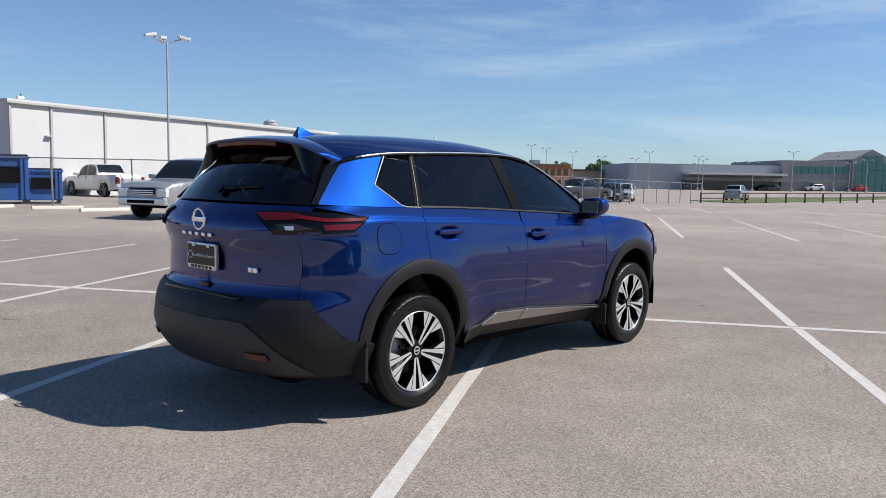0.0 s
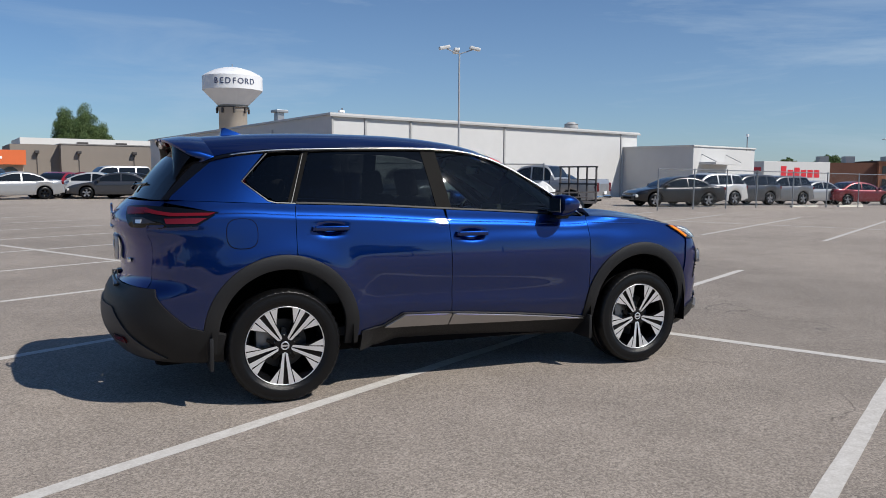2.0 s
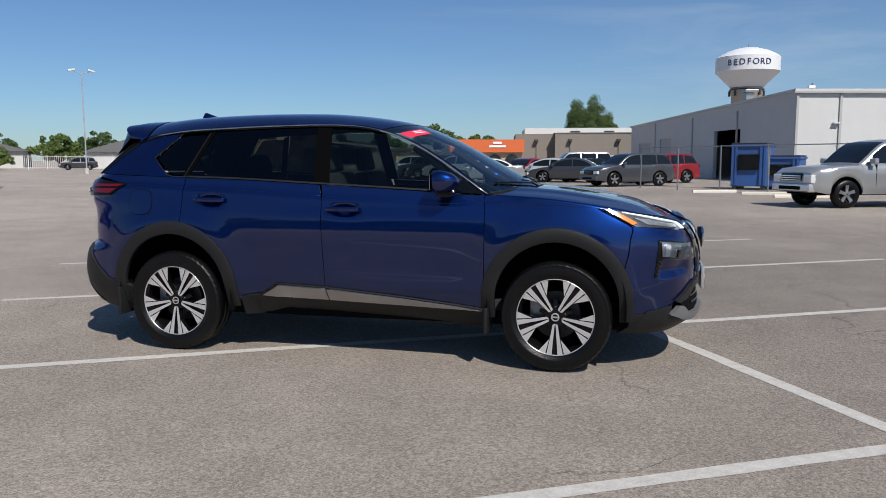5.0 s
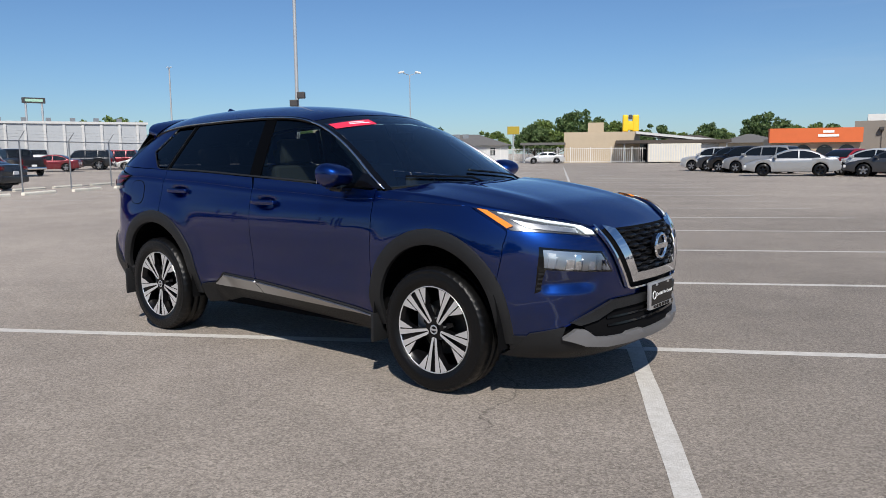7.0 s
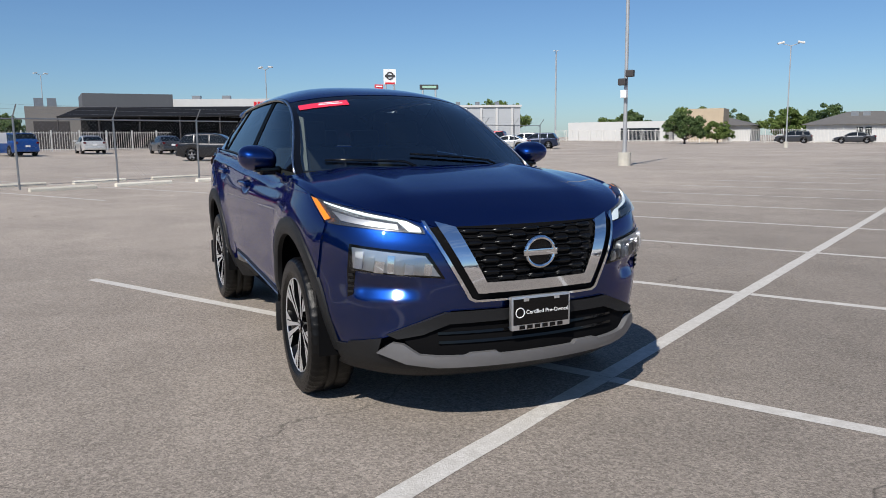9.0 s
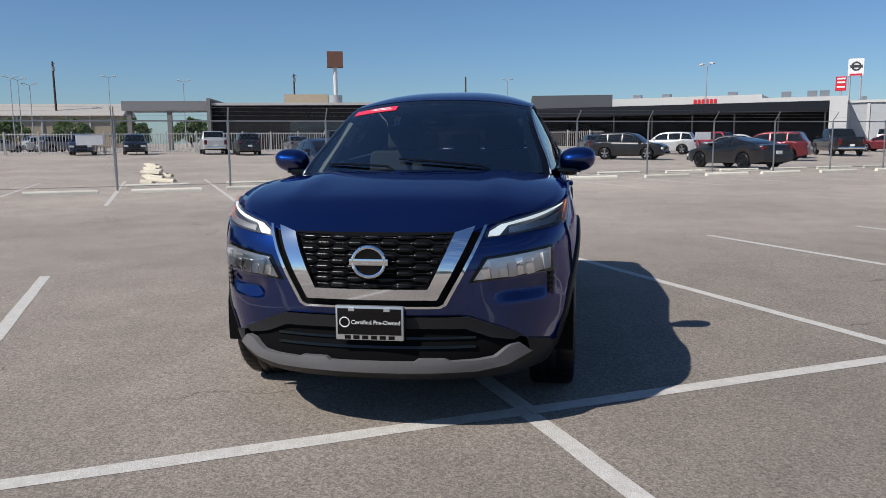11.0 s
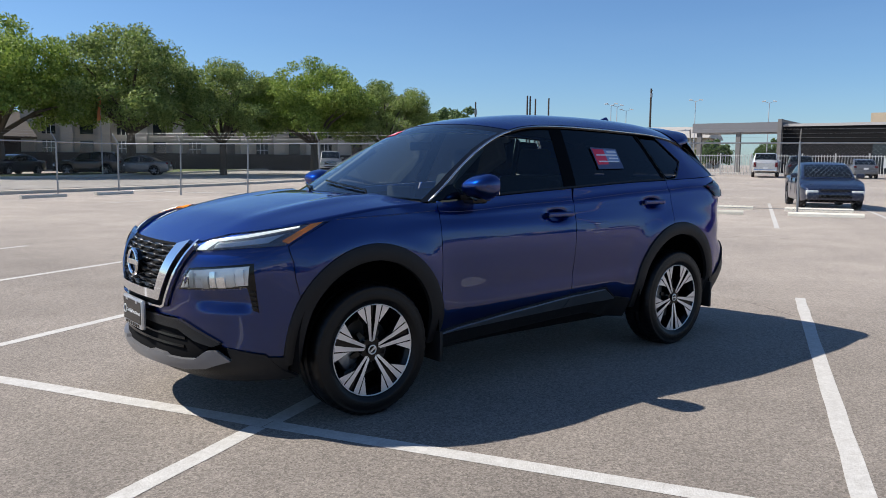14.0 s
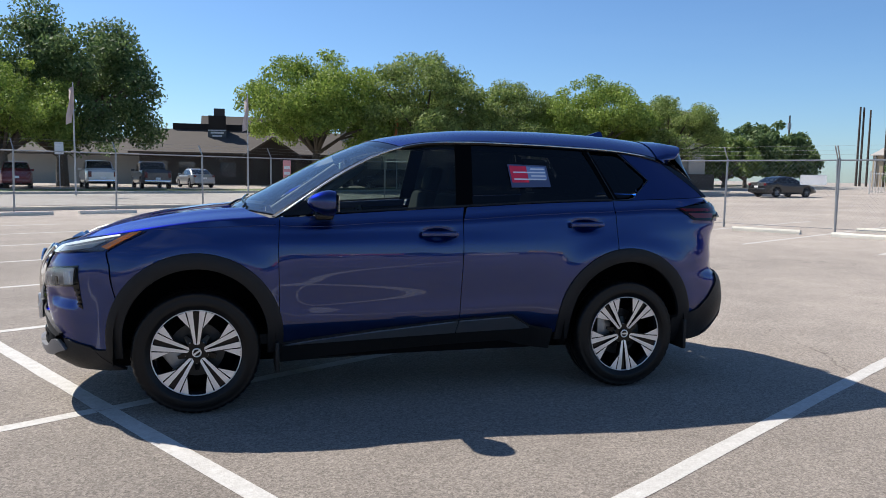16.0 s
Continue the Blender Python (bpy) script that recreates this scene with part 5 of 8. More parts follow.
tyre_vf = tyre_mesh()
first = None
for cx in (AF, AR):
    for sgn in (1, -1):
        w = wheel(cx, sgn)
        if first is None:
            first = w
            w.matrix_basis = w.matrix_basis @ Matrix.Rotation(math.pi / 5, 4, "Y")
            mesh_ob("tyre", *tyre_vf, M["rubber"], w)
            rim = mesh_ob("rim", *lathe([(0.246, -0.10), (0.225, -0.09), (0.214, 0.0), (0.221, 0.062), (0.234, 0.084), (0.243, 0.094), (0.247, 0.100)], 96), M["rim_dark"], w)
            mesh_ob("rim_lip", *lathe([(0.248, 0.098), (0.248, 0.104), (0.2445, 0.1055), (0.242, 0.100)], 96), M["machined"], rim)
            part("brake_disc", rodbm((0, -0.02, 0), (0, 0.0, 0), 0.155, 48), mat("brake_steel", (0.06, 0.058, 0.056), 0.5, 0.8), w, smooth=True)
            part("brake_caliper", boxbm(0.07, 0.17, -0.04, 0.035, -0.02, 0.12, 0.02), M["galv"], w, smooth=True)
            mesh_ob("rim_bed", *lathe([(0.0, -0.05), (0.222, -0.05)], 48), M["liner"], w)
            for s5 in range(5):
                a = -math.pi / 2 + s5 * 2 * math.pi / 5
                for q in (-1, 1):
                    mesh_ob("spoke", *blade(a, q, [(0.042, 0.001), (0.066, 0.004), (0.150, 0.0115), (0.2425, 0.0185), (0.2375, 0.052), (0.150, 0.0335), (0.050, 0.0165)], 0.1), [M["rim_dark"], M["machined"]], rim, smooth=False)
                    mesh_ob("spoke_facet", *blade(a, q, [(0.143, 0.0365), (0.2355, 0.0595), (0.2190, 0.1020)], 0.1), [M["rim_dark"], M["machined"]], rim, smooth=False)
                    mesh_ob("spoke_web", *blade(a, q, [(0.040, 0.0), (0.238, 0.0), (0.236, 0.054), (0.2185, 0.1000), (0.140, 0.037), (0.045, 0.0175)], 0.086), M["rim_dark"], rim, smooth=False)
                mesh_ob("spoke_pocket", *spoke_mesh(a + math.pi / 5, 0.045, 0.02, 0.04, 0.11, 0.066, 0.02, 0, 0), M["rim_dark"], rim, smooth=False)
                la = a + math.pi / 5
                part("wheel_nut", rodbm((0.057 * math.cos(la), 0.06, 0.057 * math.sin(la)), (0.057 * math.cos(la), 0.082, 0.057 * math.sin(la)), 0.0095, 6), M["galv"], rim)
            part("hub", rodbm((0, 0.0, 0), (0, 0.084, 0), 0.064, 32), M["rim_dark"], w, smooth=True)
            part("hub_cap", rodbm((0, 0.08, 0), (0, 0.092, 0), 0.03, 24), M["gloss_black"], w, smooth=True)
            mesh_ob("cap_ring", *lathe([(0.019, 0.0925), (0.023, 0.0945), (0.027, 0.0925)], 24), M["satin"], w)
            part("cap_bar", boxbm(-0.024, 0.024, 0.092, 0.0945, -0.005, 0.005), M["satin"], w)
        else:
            for o in first.children:
                c = o.copy(); scene.collection.objects.link(c); c.parent = w
                for o2 in o.children:
                    c2 = o2.copy(); scene.collection.objects.link(c2); c2.parent = c
# ---- underbody and cabin
bm = bmesh.new()
box(bm, -2.1, 2.0, -0.60, 0.60, 0.22, 0.34, 0.05)
box(bm, -2.15, -1.83, -0.58, 0.58, 0.28, 0.40)
box(bm, -0.86, 0.86, -0.72, 0.72, 0.26, 0.37)
box(bm, 1.83, 2.0, -0.50, 0.50, 0.24, 0.36)
part("underbody", bm, M["liner"], suv)
part("cabin_floor", boxbm(-1.9, 1.0, -0.74, 0.74, 0.36, 0.42), M["dash"], suv)
bm = bmesh.new()
box(bm, 0.55, 1.02, -0.70, 0.70, 0.72, 1.06, 0.07, seg=4)
box(bm, 0.48, 0.75, 0.18, 0.56, 0.95, 1.09, 0.05, seg=3)
box(bm, 0.52, 0.56, -0.14, 0.14, 1.02, 1.19, 0.012)
part("dashboard", bm, M["dash"], suv, smooth=True)
part("paper_on_dashboard", boxbm(0.80, 1.0, -0.22, 0.02, 1.075, 1.079), M["white"], suv)
vs, fs = lathe([(0.178, 0.0), (0.19, 0.012), (0.202, 0.0), (0.19, -0.012)], 40, close=True)
sw = mesh_ob("steering_wheel", vs, fs, M["dash"], suv)
sw.matrix_basis = Matrix.Translation((0.42, 0.37, 1.0)) @ Euler((0, 0, radians(90))).to_matrix().to_4x4() @ Euler((radians(-25), 0, 0)).to_matrix().to_4x4()
bm = bmesh.new(); box(bm, -0.18, 0.18, -0.012, 0.012, -0.02, 0.03, 0.008); box(bm, -0.07, 0.07, -0.02, 0.02, -0.06, 0.06, 0.015)
part("steering_boss", bm, M["dash"], sw, smooth=True)


def seat(x, y, width, tilt=14):
    s = new("seat"); s.parent = suv
    bm = bmesh.new(); box(bm, x - 0.05, x + 0.48, y - width / 2, y + width / 2, 0.55, 0.72, 0.06, seg=3)
    part("cushion", bm, M["seat"], s, smooth=True)
    m = Matrix.Translation((x, 0, 0.66)) @ Euler((0, radians(-tilt), 0)).to_matrix().to_4x4()
    bm = bmesh.new(); box(bm, -0.09, 0.05, y - width / 2, y + width / 2, 0.0, 0.62, 0.055, m=m, seg=3)
    part("backrest", bm, M["seat"], s, smooth=True)
    for yy in ([y] if width < 0.8 else [y - 0.38, y, y + 0.38]):
        bm = bmesh.new(); box(bm, -0.07, 0.02, yy - 0.13, yy + 0.13, 0.63, 0.82 if width < 0.8 else 0.78, 0.04, m=m, seg=3)
        part("headrest", bm, M["seat"], s, smooth=True)


seat(-0.15, 0.37, 0.52); seat(-0.15, -0.37, 0.52); seat(-1.05, 0.0, 1.3, 18)
v, f, r = sheet([(4.1, -0.9), (10.9, -0.9), (10.9, 0.9), (4.1, 0.9)], drape, du=0.5, dv=0.15, off=0.03, thick=0)
mesh_ob("headliner", v, f, M["headliner"], suv)
part("rear_view_mirror", boxbm(0.36, 0.385, -0.11, 0.11, 1.43, 1.49, 0.01), M["gloss_black"], suv, smooth=True)
for sgn in (1, -1):
    bm = bmesh.new()
    rod(bm, (0.84, sgn * 0.70, 1.10), (0.36, sgn * 0.60, 1.44), 0.03, 8)
    part("pillar_trim", bm, M["headliner"], suv, smooth=True)
# stickers
bn = single("windscreen_banner", [(3.30, -0.93), (3.62, -0.93), (3.68, -0.44), (3.36, -0.44)], drape, M["red_sign"], du=0.1, dv=0.06, flip=True, off=0.003, thick=0)
bn["label"] = "red sales banner stuck on the windscreen"
for a, b, u0, u1 in ((-0.72, -0.53, 3.54, 3.59), (-0.74, -0.50, 3.45, 3.50)):
    single("banner_bar", [(u0, a), (u1, a), (u1, b), (u0, b)], drape, M["white"], bn, du=0.05, dv=0.05, flip=True, off=0.005, thick=0)
st = [(-0.845, 1.318), (-0.575, 1.312), (-0.568, 1.462), (-0.838, 1.455)]
v, f, r = sheet(st, green, du=0.1, dv=0.05, off=-0.003, thick=0)
wst = mesh_ob("window_sticker", v, [list(q)[::-1] for q in f], mat("sticker_navy", (0.06, 0.085, 0.17), 0.5), suv, "red, white and blue sales sheet in the rear door window")
for q, mt in (([(-0.83, 1.37), (-0.70, 1.368), (-0.695, 1.448), (-0.825, 1.445)], mat("sticker_blue", (0.2, 0.3, 0.5), 0.5)), ([(-0.70, 1.345), (-0.585, 1.343), (-0.578, 1.452), (-0.695, 1.448)], M["red_sign"])):
    v, f, r = sheet(q, green, du=0.1, dv=0.05, off=-0.0045, thick=0)
    mesh_ob("sticker_block", v, [list(x)[::-1] for x in f], mt, wst)
for k in range(4):
    z = 1.36 + 0.022 * k
    v, f, r = sheet([(-0.82, z), (-0.72 if k % 2 else -0.60, z), (-0.72 if k % 2 else -0.60, z + 0.009), (-0.82, z + 0.009)], green, du=0.1, dv=0.05, off=-0.006, thick=0)
    mesh_ob("sticker_line", v, [list(x)[::-1] for x in f], M["white"], wst)

# ---- other vehicles ----
def car_paint(name, c, metal=0.4):
    return mat(name, c, 0.3, metal, 0.7, var=0.15, scale=3)


PAINTS = {k: car_paint(k + "_paint", v) for k, v in dict(silver=(0.34, 0.345, 0.35), white=(0.6, 0.6, 0.59), black=(0.012, 0.012, 0.014), grey=(0.14, 0.145, 0.155), dark_grey=(0.045, 0.048, 0.055), red=(0.35, 0.015, 0.02), dark_red=(0.16, 0.012, 0.018), blue=(0.01, 0.07, 0.28), navy=(0.012, 0.02, 0.05), slate=(0.075, 0.08, 0.09)).items()}
CAR_GLASS = mat("dark_car_glass", (0.007, 0.009, 0.010), 0.06)
PALE_GLASS = mat("pale_car_glass", (0.06, 0.075, 0.075), 0.08, coat=0.3)
LAMP = mat("lamp_glass", (0.75, 0.75, 0.72), 0.15, 0.3)
# length, width, height; wheel radius, wheel x front and rear; outline of the body's top (x, z); glasshouse: foot front, top front, top rear, foot rear, belt z
KINDS = dict(
    sedan=dict(W=1.82, H=1.46, r=0.33, wf=1.40, wr=-1.40, top=[(2.38, 0.50), (2.34, 0.66), (2.1, 0.76), (1.6, 0.87), (1.05, 0.95), (0, 0.965), (-1.4, 1.0), (-2.0, 1.03), (-2.28, 1.02), (-2.37, 0.80)], gh=(1.15, 0.30, -0.95, -1.80), belt=0.94),
    coupe=dict(W=1.9, H=1.38, r=0.35, wf=1.42, wr=-1.32, top=[(2.4, 0.5), (2.36, 0.70), (2.1, 0.84), (1.5, 0.93), (0.9, 0.97), (-0.6, 1.0), (-1.4, 1.06), (-2.1, 1.08), (-2.34, 1.05), (-2.4, 0.78)], gh=(0.95, 0.10, -0.70, -2.0), belt=0.96),
    suv=dict(W=1.86, H=1.68, r=0.36, wf=1.33, wr=-1.33, top=[(2.3, 0.58), (2.25, 0.84), (2.0, 0.97), (1.5, 1.04), (1.0, 1.08), (0, 1.10), (-1.5, 1.14), (-2.1, 1.15), (-2.24, 1.08), (-2.3, 0.75)], gh=(1.10, 0.35, -1.80, -2.20), belt=1.07),
    big_suv=dict(W=2.0, H=1.88, r=0.40, wf=1.5, wr=-1.45, top=[(2.6, 0.66), (2.55, 0.98), (2.3, 1.10), (1.7, 1.15), (1.2, 1.18), (0, 1.19), (-2.0, 1.2), (-2.45, 1.2), (-2.55, 1.1), (-2.6, 0.75)], gh=(1.25, 0.6, -2.25, -2.5), belt=1.16),
    pickup=dict(W=2.0, H=1.90, r=0.39, wf=1.83, wr=-1.73, top=[(2.86, 0.72), (2.82, 0.98), (2.6, 1.11), (2.0, 1.17), (1.4, 1.20), (0.5, 1.21), (-0.92, 1.24), (-1.02, 1.29), (-2.4, 1.29), (-2.78, 1.29), (-2.87, 1.10)], gh=(1.42, 0.62, -0.60, -0.98), belt=1.20))
WHEELS = {}


def car_wheel(root, wx, sgn, hw, r, rims):
    """One wheel; its meshes are shared by all vehicles with the same size and finish."""
    if (r, rims) not in WHEELS:
        sp = [spoke_mesh(s5 * 2 * math.pi / 5 + 0.3, 0.075, 0.10, 0.02, r * 0.63, 0.112, 0.03, 0, 0) for s5 in range(5)]
        WHEELS[(r, rims)] = [("tyre", *lathe([(r * 0.66, -0.1), (r * 0.95, -0.11), (r, -0.08), (r, 0.08), (r * 0.95, 0.115), (r * 0.66, 0.112)], 28), M["rubber"]),
                             ("rim", *lathe([(r * 0.66, 0.114), (r * 0.61, 0.108), (r * 0.57, 0.06), (0.0, 0.06)], 20), M["rim_dark"])] + [("spoke", pv, pf, M[rims]) for pv, pf in sp]
    wh = new("wheel"); wh.parent = root
    wh.matrix_basis = Matrix.Translation((wx, sgn * hw, r)) @ (Matrix.Identity(4) if sgn > 0 else Euler((0, 0, math.pi)).to_matrix().to_4x4())
    rim = None
    for i, item in enumerate(WHEELS[(r, rims)]):
        if isinstance(item, tuple):
            nm, pv, pf, mt = item
            o = mesh_ob(nm, pv, pf, mt, rim if nm == "spoke" else wh, smooth=nm != "spoke")
            WHEELS[(r, rims)][i] = o
        else:
            o = item.copy(); scene.collection.objects.link(o)
            o.parent = rim if i > 1 else wh
        if i == 1:
            rim = o


def vehicle(name, kind, color, x, y, heading, label, group="", pale=False, rims="lip_silver", scale=1.0, near=False):
    """A parked vehicle with its middle at x, y, its nose towards heading."""
    k = KINDS[kind]
    W, H, r = k["W"] / 2, k["H"], k["r"]
    m = pose(x, y, lie(x, y), 0, 0, heading) @ Matrix.Scale(scale, 4)
    root = thing(name, m, label, {"coupe": "car", "sedan": "car", "suv": "car", "big_suv": "car", "pickup": "pickup truck"}[kind], group)
    paint, tall = PAINTS[color], kind in ("pickup", "big_suv")
    x_end, x_tail = k["top"][0][0], k["top"][-1][0]
    top_x, top_h = zip(*sorted((p[0], p[1]) for p in k["top"]))
    top_z = lambda q: float(np.interp(q, top_x, top_h))
    ra = r + (0.075 if not tall else 0.09)
    xs = set(np.linspace(x_tail, x_end, 25).round(3)) | {round(p[0], 3) for p in k["top"]}
    for wx in (k["wf"], k["wr"]):
        xs |= {round(wx + ra * math.cos(t), 3) for t in np.linspace(0, math.pi, 13)} | {round(wx + q * (ra + 0.004), 3) for q in (1, -1)}
    xs = sorted(xs)
    low = 0.25 if not tall else 0.38

    def side_w(xx):
        e = abs(xx) / x_end
        return W * (1 - 0.17 * max(0, (e - 0.70) / 0.30)**2.4)

    def foot(xx):
        z = low + 0.10 * max(0, (abs(xx) / x_end - 0.8) / 0.2)
        for wx in (k["wf"], k["wr"]):
            if abs(xx - wx) < ra:
                z = max(z, r + math.sqrt(max(0, ra**2 - (xx - wx)**2)))
        return z
    vs, fs = [], []
    n = 9
    for xx in xs:
        zt, w, zb = top_z(xx), side_w(xx), foot(xx)
        span = max(0.05, zt - zb)
        for fw, fz in ((0.955, 0.0), (0.985, 0.1), (1.0, 0.34), (0.992, 0.62), (1.0, 0.74), (0.975, 0.90), (0.93, 0.965), (0.62, 1.005), (0.0, 1.02)):
            vs.append((xx, w * fw, zb + span * fz))
    half = len(vs)
    vs += [(a, -b, c) for a, b, c in vs]
    for i in range(len(xs) - 1):
        for q in range(n - 1):
            a = i * n + q
            fs += [(a, a + 1, a + n + 1, a + n), (half + a, half + a + n, half + a + n + 1, half + a + 1)]
    fs += [tuple(range(n)) + tuple(half + q for q in range(n - 2, -1, -1))]
    e0 = (len(xs) - 1) * n
    fs += [tuple(e0 + q for q in range(n - 1, -1, -1)) + tuple(half + e0 + q for q in range(n - 1))]
    body_o = mesh_ob("body", vs, fs, paint, root)
    body_o.data.set_sharp_from_angle(angle=radians(38))
    part("underbody", boxbm(x_tail + 0.35, x_end - 0.35, -W * 0.72, W * 0.72, low - 0.03, 0.78), M["liner"], root)
    # cab: painted shell, panes set on it
    a, b, c, d = k["gh"]
    bz = k["belt"]
    wl, wt = W * 0.93, W * (0.72 if not tall else 0.78)
    zr_s = curve_at([(d - 0.02, bz + 0.02), (d + 0.06, bz + 0.06 + (0.12 if c - d < 0.4 else 0)), (c, H - 0.075), (c + 0.30, H - 0.02), ((b + c) / 2, H), (b - 0.28, H - 0.025), (b, H - 0.085), (a - 0.06, bz + 0.05), (a + 0.02, bz - 0.01)])
    zr = lambda q: min(H, zr_s(q))
    sw = lambda xx, z: (wl - (wl - wt) * (z - bz) / (H - bz)) * (1 - 0.10 * max(0, (abs(xx - (b + c) / 2) / (max(a - b, c - d) + (b - c) / 2)))**3)
    cx = sorted(set(np.linspace(d, a, 21).round(3)) | {b, c})
    gv, gf = [], []
    for xx in cx:
        z = zr(xx)
        ze = max(bz, z - 0.07)
        gv += [(xx, sw(xx, bz), bz - 0.03), (xx, sw(xx, ze), ze), (xx, sw(xx, ze) * 0.93, z - 0.012), (xx, sw(xx, ze) * 0.6, z + 0.004), (xx, 0, z + 0.01)]
    half = len(gv)
    gv += [(p[0], -p[1], p[2]) for p in gv]
    for i in range(len(cx) - 1):
        for q in range(4):
            j = i * 5 + q
            gf += [(j, j + 1, j + 6, j + 5), (half + j, half + j + 5, half + j + 6, half + j + 1)]
    shell = mesh_ob("cab_shell", gv, gf, paint, root)
    shell.data.set_sharp_from_angle(angle=radians(50))
    pane = PALE_GLASS if pale else CAR_GLASS

    def strip(name_, x0, x1, rows):
        v, f = [], []
        nx, m_ = 8, len(rows(x0))
        for i in range(nx + 1):
            v += rows(x0 + (x1 - x0) * i / nx)
        for i in range(nx):
            f += [(i * m_ + q, i * m_ + q + 1, (i + 1) * m_ + q + 1, (i + 1) * m_ + q) for q in range(m_ - 1)]
        mesh_ob(name_, v, f, pane, root, "dark window glass")
    across = lambda xx: [(xx, sw(xx, max(bz, zr(xx) - 0.07)) * 0.90 * q, zr(xx) + 0.012 - 0.016 * abs(q)**4) for q in (-1, -0.66, -0.33, 0, 0.33, 0.66, 1)]
    strip("windscreen", a - 0.05, b - 0.02, across)
    strip("rear_window", c + 0.01, d + 0.05, across)
    xa, xd = a - 0.40 * (a - b) - 0.08, d + 0.45 * max(0.12, c - d) * (1 if c - d > 0.4 else 1.2)
    cuts = [0.0, 0.5, 1.0] if kind in ("coupe", "pickup", "sedan") else [0.0, 0.36, 0.70, 1.0]
    for sgn in (1, -1):
        for t0, t1 in zip(cuts, cuts[1:]):
            x0, x1 = xa + (xd - xa) * t0 - (0.035 if t0 else 0), xa + (xd - xa) * t1 + (0.035 if t1 < 1 else 0)

            def rows(xx):
                lo, hi = bz + 0.035, max(bz + 0.05, zr(xx) - 0.095)
                return [(xx, sgn * (sw(xx, z) + 0.006), z) for z in (lo, (lo + hi) / 2, hi)]
            strip("side_window", x0, x1, rows)
        for xx, nm, lens in ((x_end - 0.09, "headlamp", LAMP), (x_tail + 0.08, "tail_lamp", M["red_bright"])):
            hh = 0.15 if not tall else 0.24
            if nm == "tail_lamp" and tall:
                hh = 0.38
            zz = top_z(x_end - 0.05) - 0.06 - hh / 2 if nm == "headlamp" else min(top_z(x_tail + 0.1) - 0.06, 1.16) - hh / 2
            ye = side_w(xx)
            bm = boxbm(xx - 0.12, xx + (0.095 if xx > 0 else 0.12), *sorted((sgn * (ye - (0.34 if nm == "headlamp" else 0.20)), sgn * (ye + 0.008))), zz - hh / 2, zz + hh / 2, 0.035, seg=3)
            if xx < 0:
                bm.free()
                bm = boxbm(xx - 0.092, xx + 0.14, *sorted((sgn * (ye - 0.20), sgn * (ye + 0.008))), zz - hh / 2, zz + hh / 2, 0.03, seg=3)
            part(nm, bm, lens, root, smooth=True)
        part("door_mirror", boxbm(xa + 0.02, xa + 0.16, *sorted((sgn * W * 0.93, sgn * (W + 0.17))), bz + 0.02, bz + 0.17, 0.045, seg=3), paint if kind != "coupe" else M["gloss_black"], root, smooth=True)
        for wx in (k["wf"], k["wr"]):
            car_wheel(root, wx, sgn, W - 0.12, r, rims)
        if near:
            for t in cuts[:2] + cuts[-1:]:
                xx = xa + (xd - xa) * t
                if t == 0:
                    xx -= 0.05
                part("door_gap", boxbm(xx - 0.005, xx + 0.005, *sorted((sgn * W * 0.9, sgn * (W + 0.003))), low + 0.22, bz), M["liner"], root)
            for t in cuts[1:]:
                xx = xa + (xd - xa) * t + 0.16
                part("door_handle", boxbm(xx, xx + 0.2, *sorted((sgn * W * 0.98, sgn * (W + 0.03))), bz - 0.16, bz - 0.12, 0.015), M["chrome"] if kind == "pickup" else paint, root, smooth=True)
    zt = top_z(x_end - 0.06)
    gr = part("grille", boxbm(x_end - 0.09, x_end + 0.015, -W * 0.46, W * 0.46, 0.58 if not tall else 0.74, zt - 0.03, 0.03), M["gloss_black"], root, smooth=True)
    if near or tall:
        for q in range(3):
            z = 0.62 + 0.02 * tall * 6 + (zt - 0.70 - 0.12 * tall) * (q + 0.5) / 3
            part("grille_bar", boxbm(x_end - 0.02, x_end + 0.028, -W * 0.44, W * 0.44, z - 0.012, z + 0.012, 0.004), M["chrome"] if tall else M["plastic"], gr, smooth=True)
    part("front_bumper", boxbm(x_end - 0.26, x_end + 0.06, -W * 0.86, W * 0.86, low + 0.06, 0.54 if not tall else 0.68, 0.07, seg=3), paint if kind != "pickup" else M["satin"], root, smooth=True)
    part("lower_intake", boxbm(x_end - 0.1, x_end + 0.068, -W * 0.5, W * 0.5, low + 0.12, low + 0.22, 0.01), M["liner"], root)
    part("rear_bumper", boxbm(x_tail - 0.06, x_tail + 0.24, -W * 0.86, W * 0.86, low + 0.08, 0.62, 0.07, seg=3), paint if kind != "pickup" else M["chrome"], root, smooth=True)
    part("rear_plate", boxbm(x_tail - 0.075, x_tail - 0.045, -0.16, 0.16, 0.66, 0.80), M["white"], root)
    if kind == "pickup":
        part("bed_opening", boxbm(x_tail + 0.1, d - 0.12, -W * 0.84, W * 0.84, 1.288, 1.30), M["liner"], root)
    return root


vehicle("pickup_truck", "pickup", "silver", 17.05, 12.1, 173.5, "silver crew-cab pickup truck parked before the fence", near=True)
vehicle("pickup_truck", "pickup", "silver", 25.2, 13.2, 96, "silver crew-cab pickup truck with a white tailgate by the fence", near=True)
vehicle("pickup_truck", "pickup", "white", 33.6, 28.0, 66, "white crew-cab pickup truck beside the white warehouse", near=True)
vehicle("pickup_truck", "pickup", "grey", 33.5, 21.5, 100, "grey pickup truck behind the fence near the warehouse")
vehicle("parked_suv", "suv", "white", 37.0, 18.5, 280, "white SUV parked near the warehouse wall")
row = "cars along the east fence"
vehicle("parked_sedan", "sedan", "black", 32.3, 9.8, 138, "black sedan parked behind the chain-link fence", row)
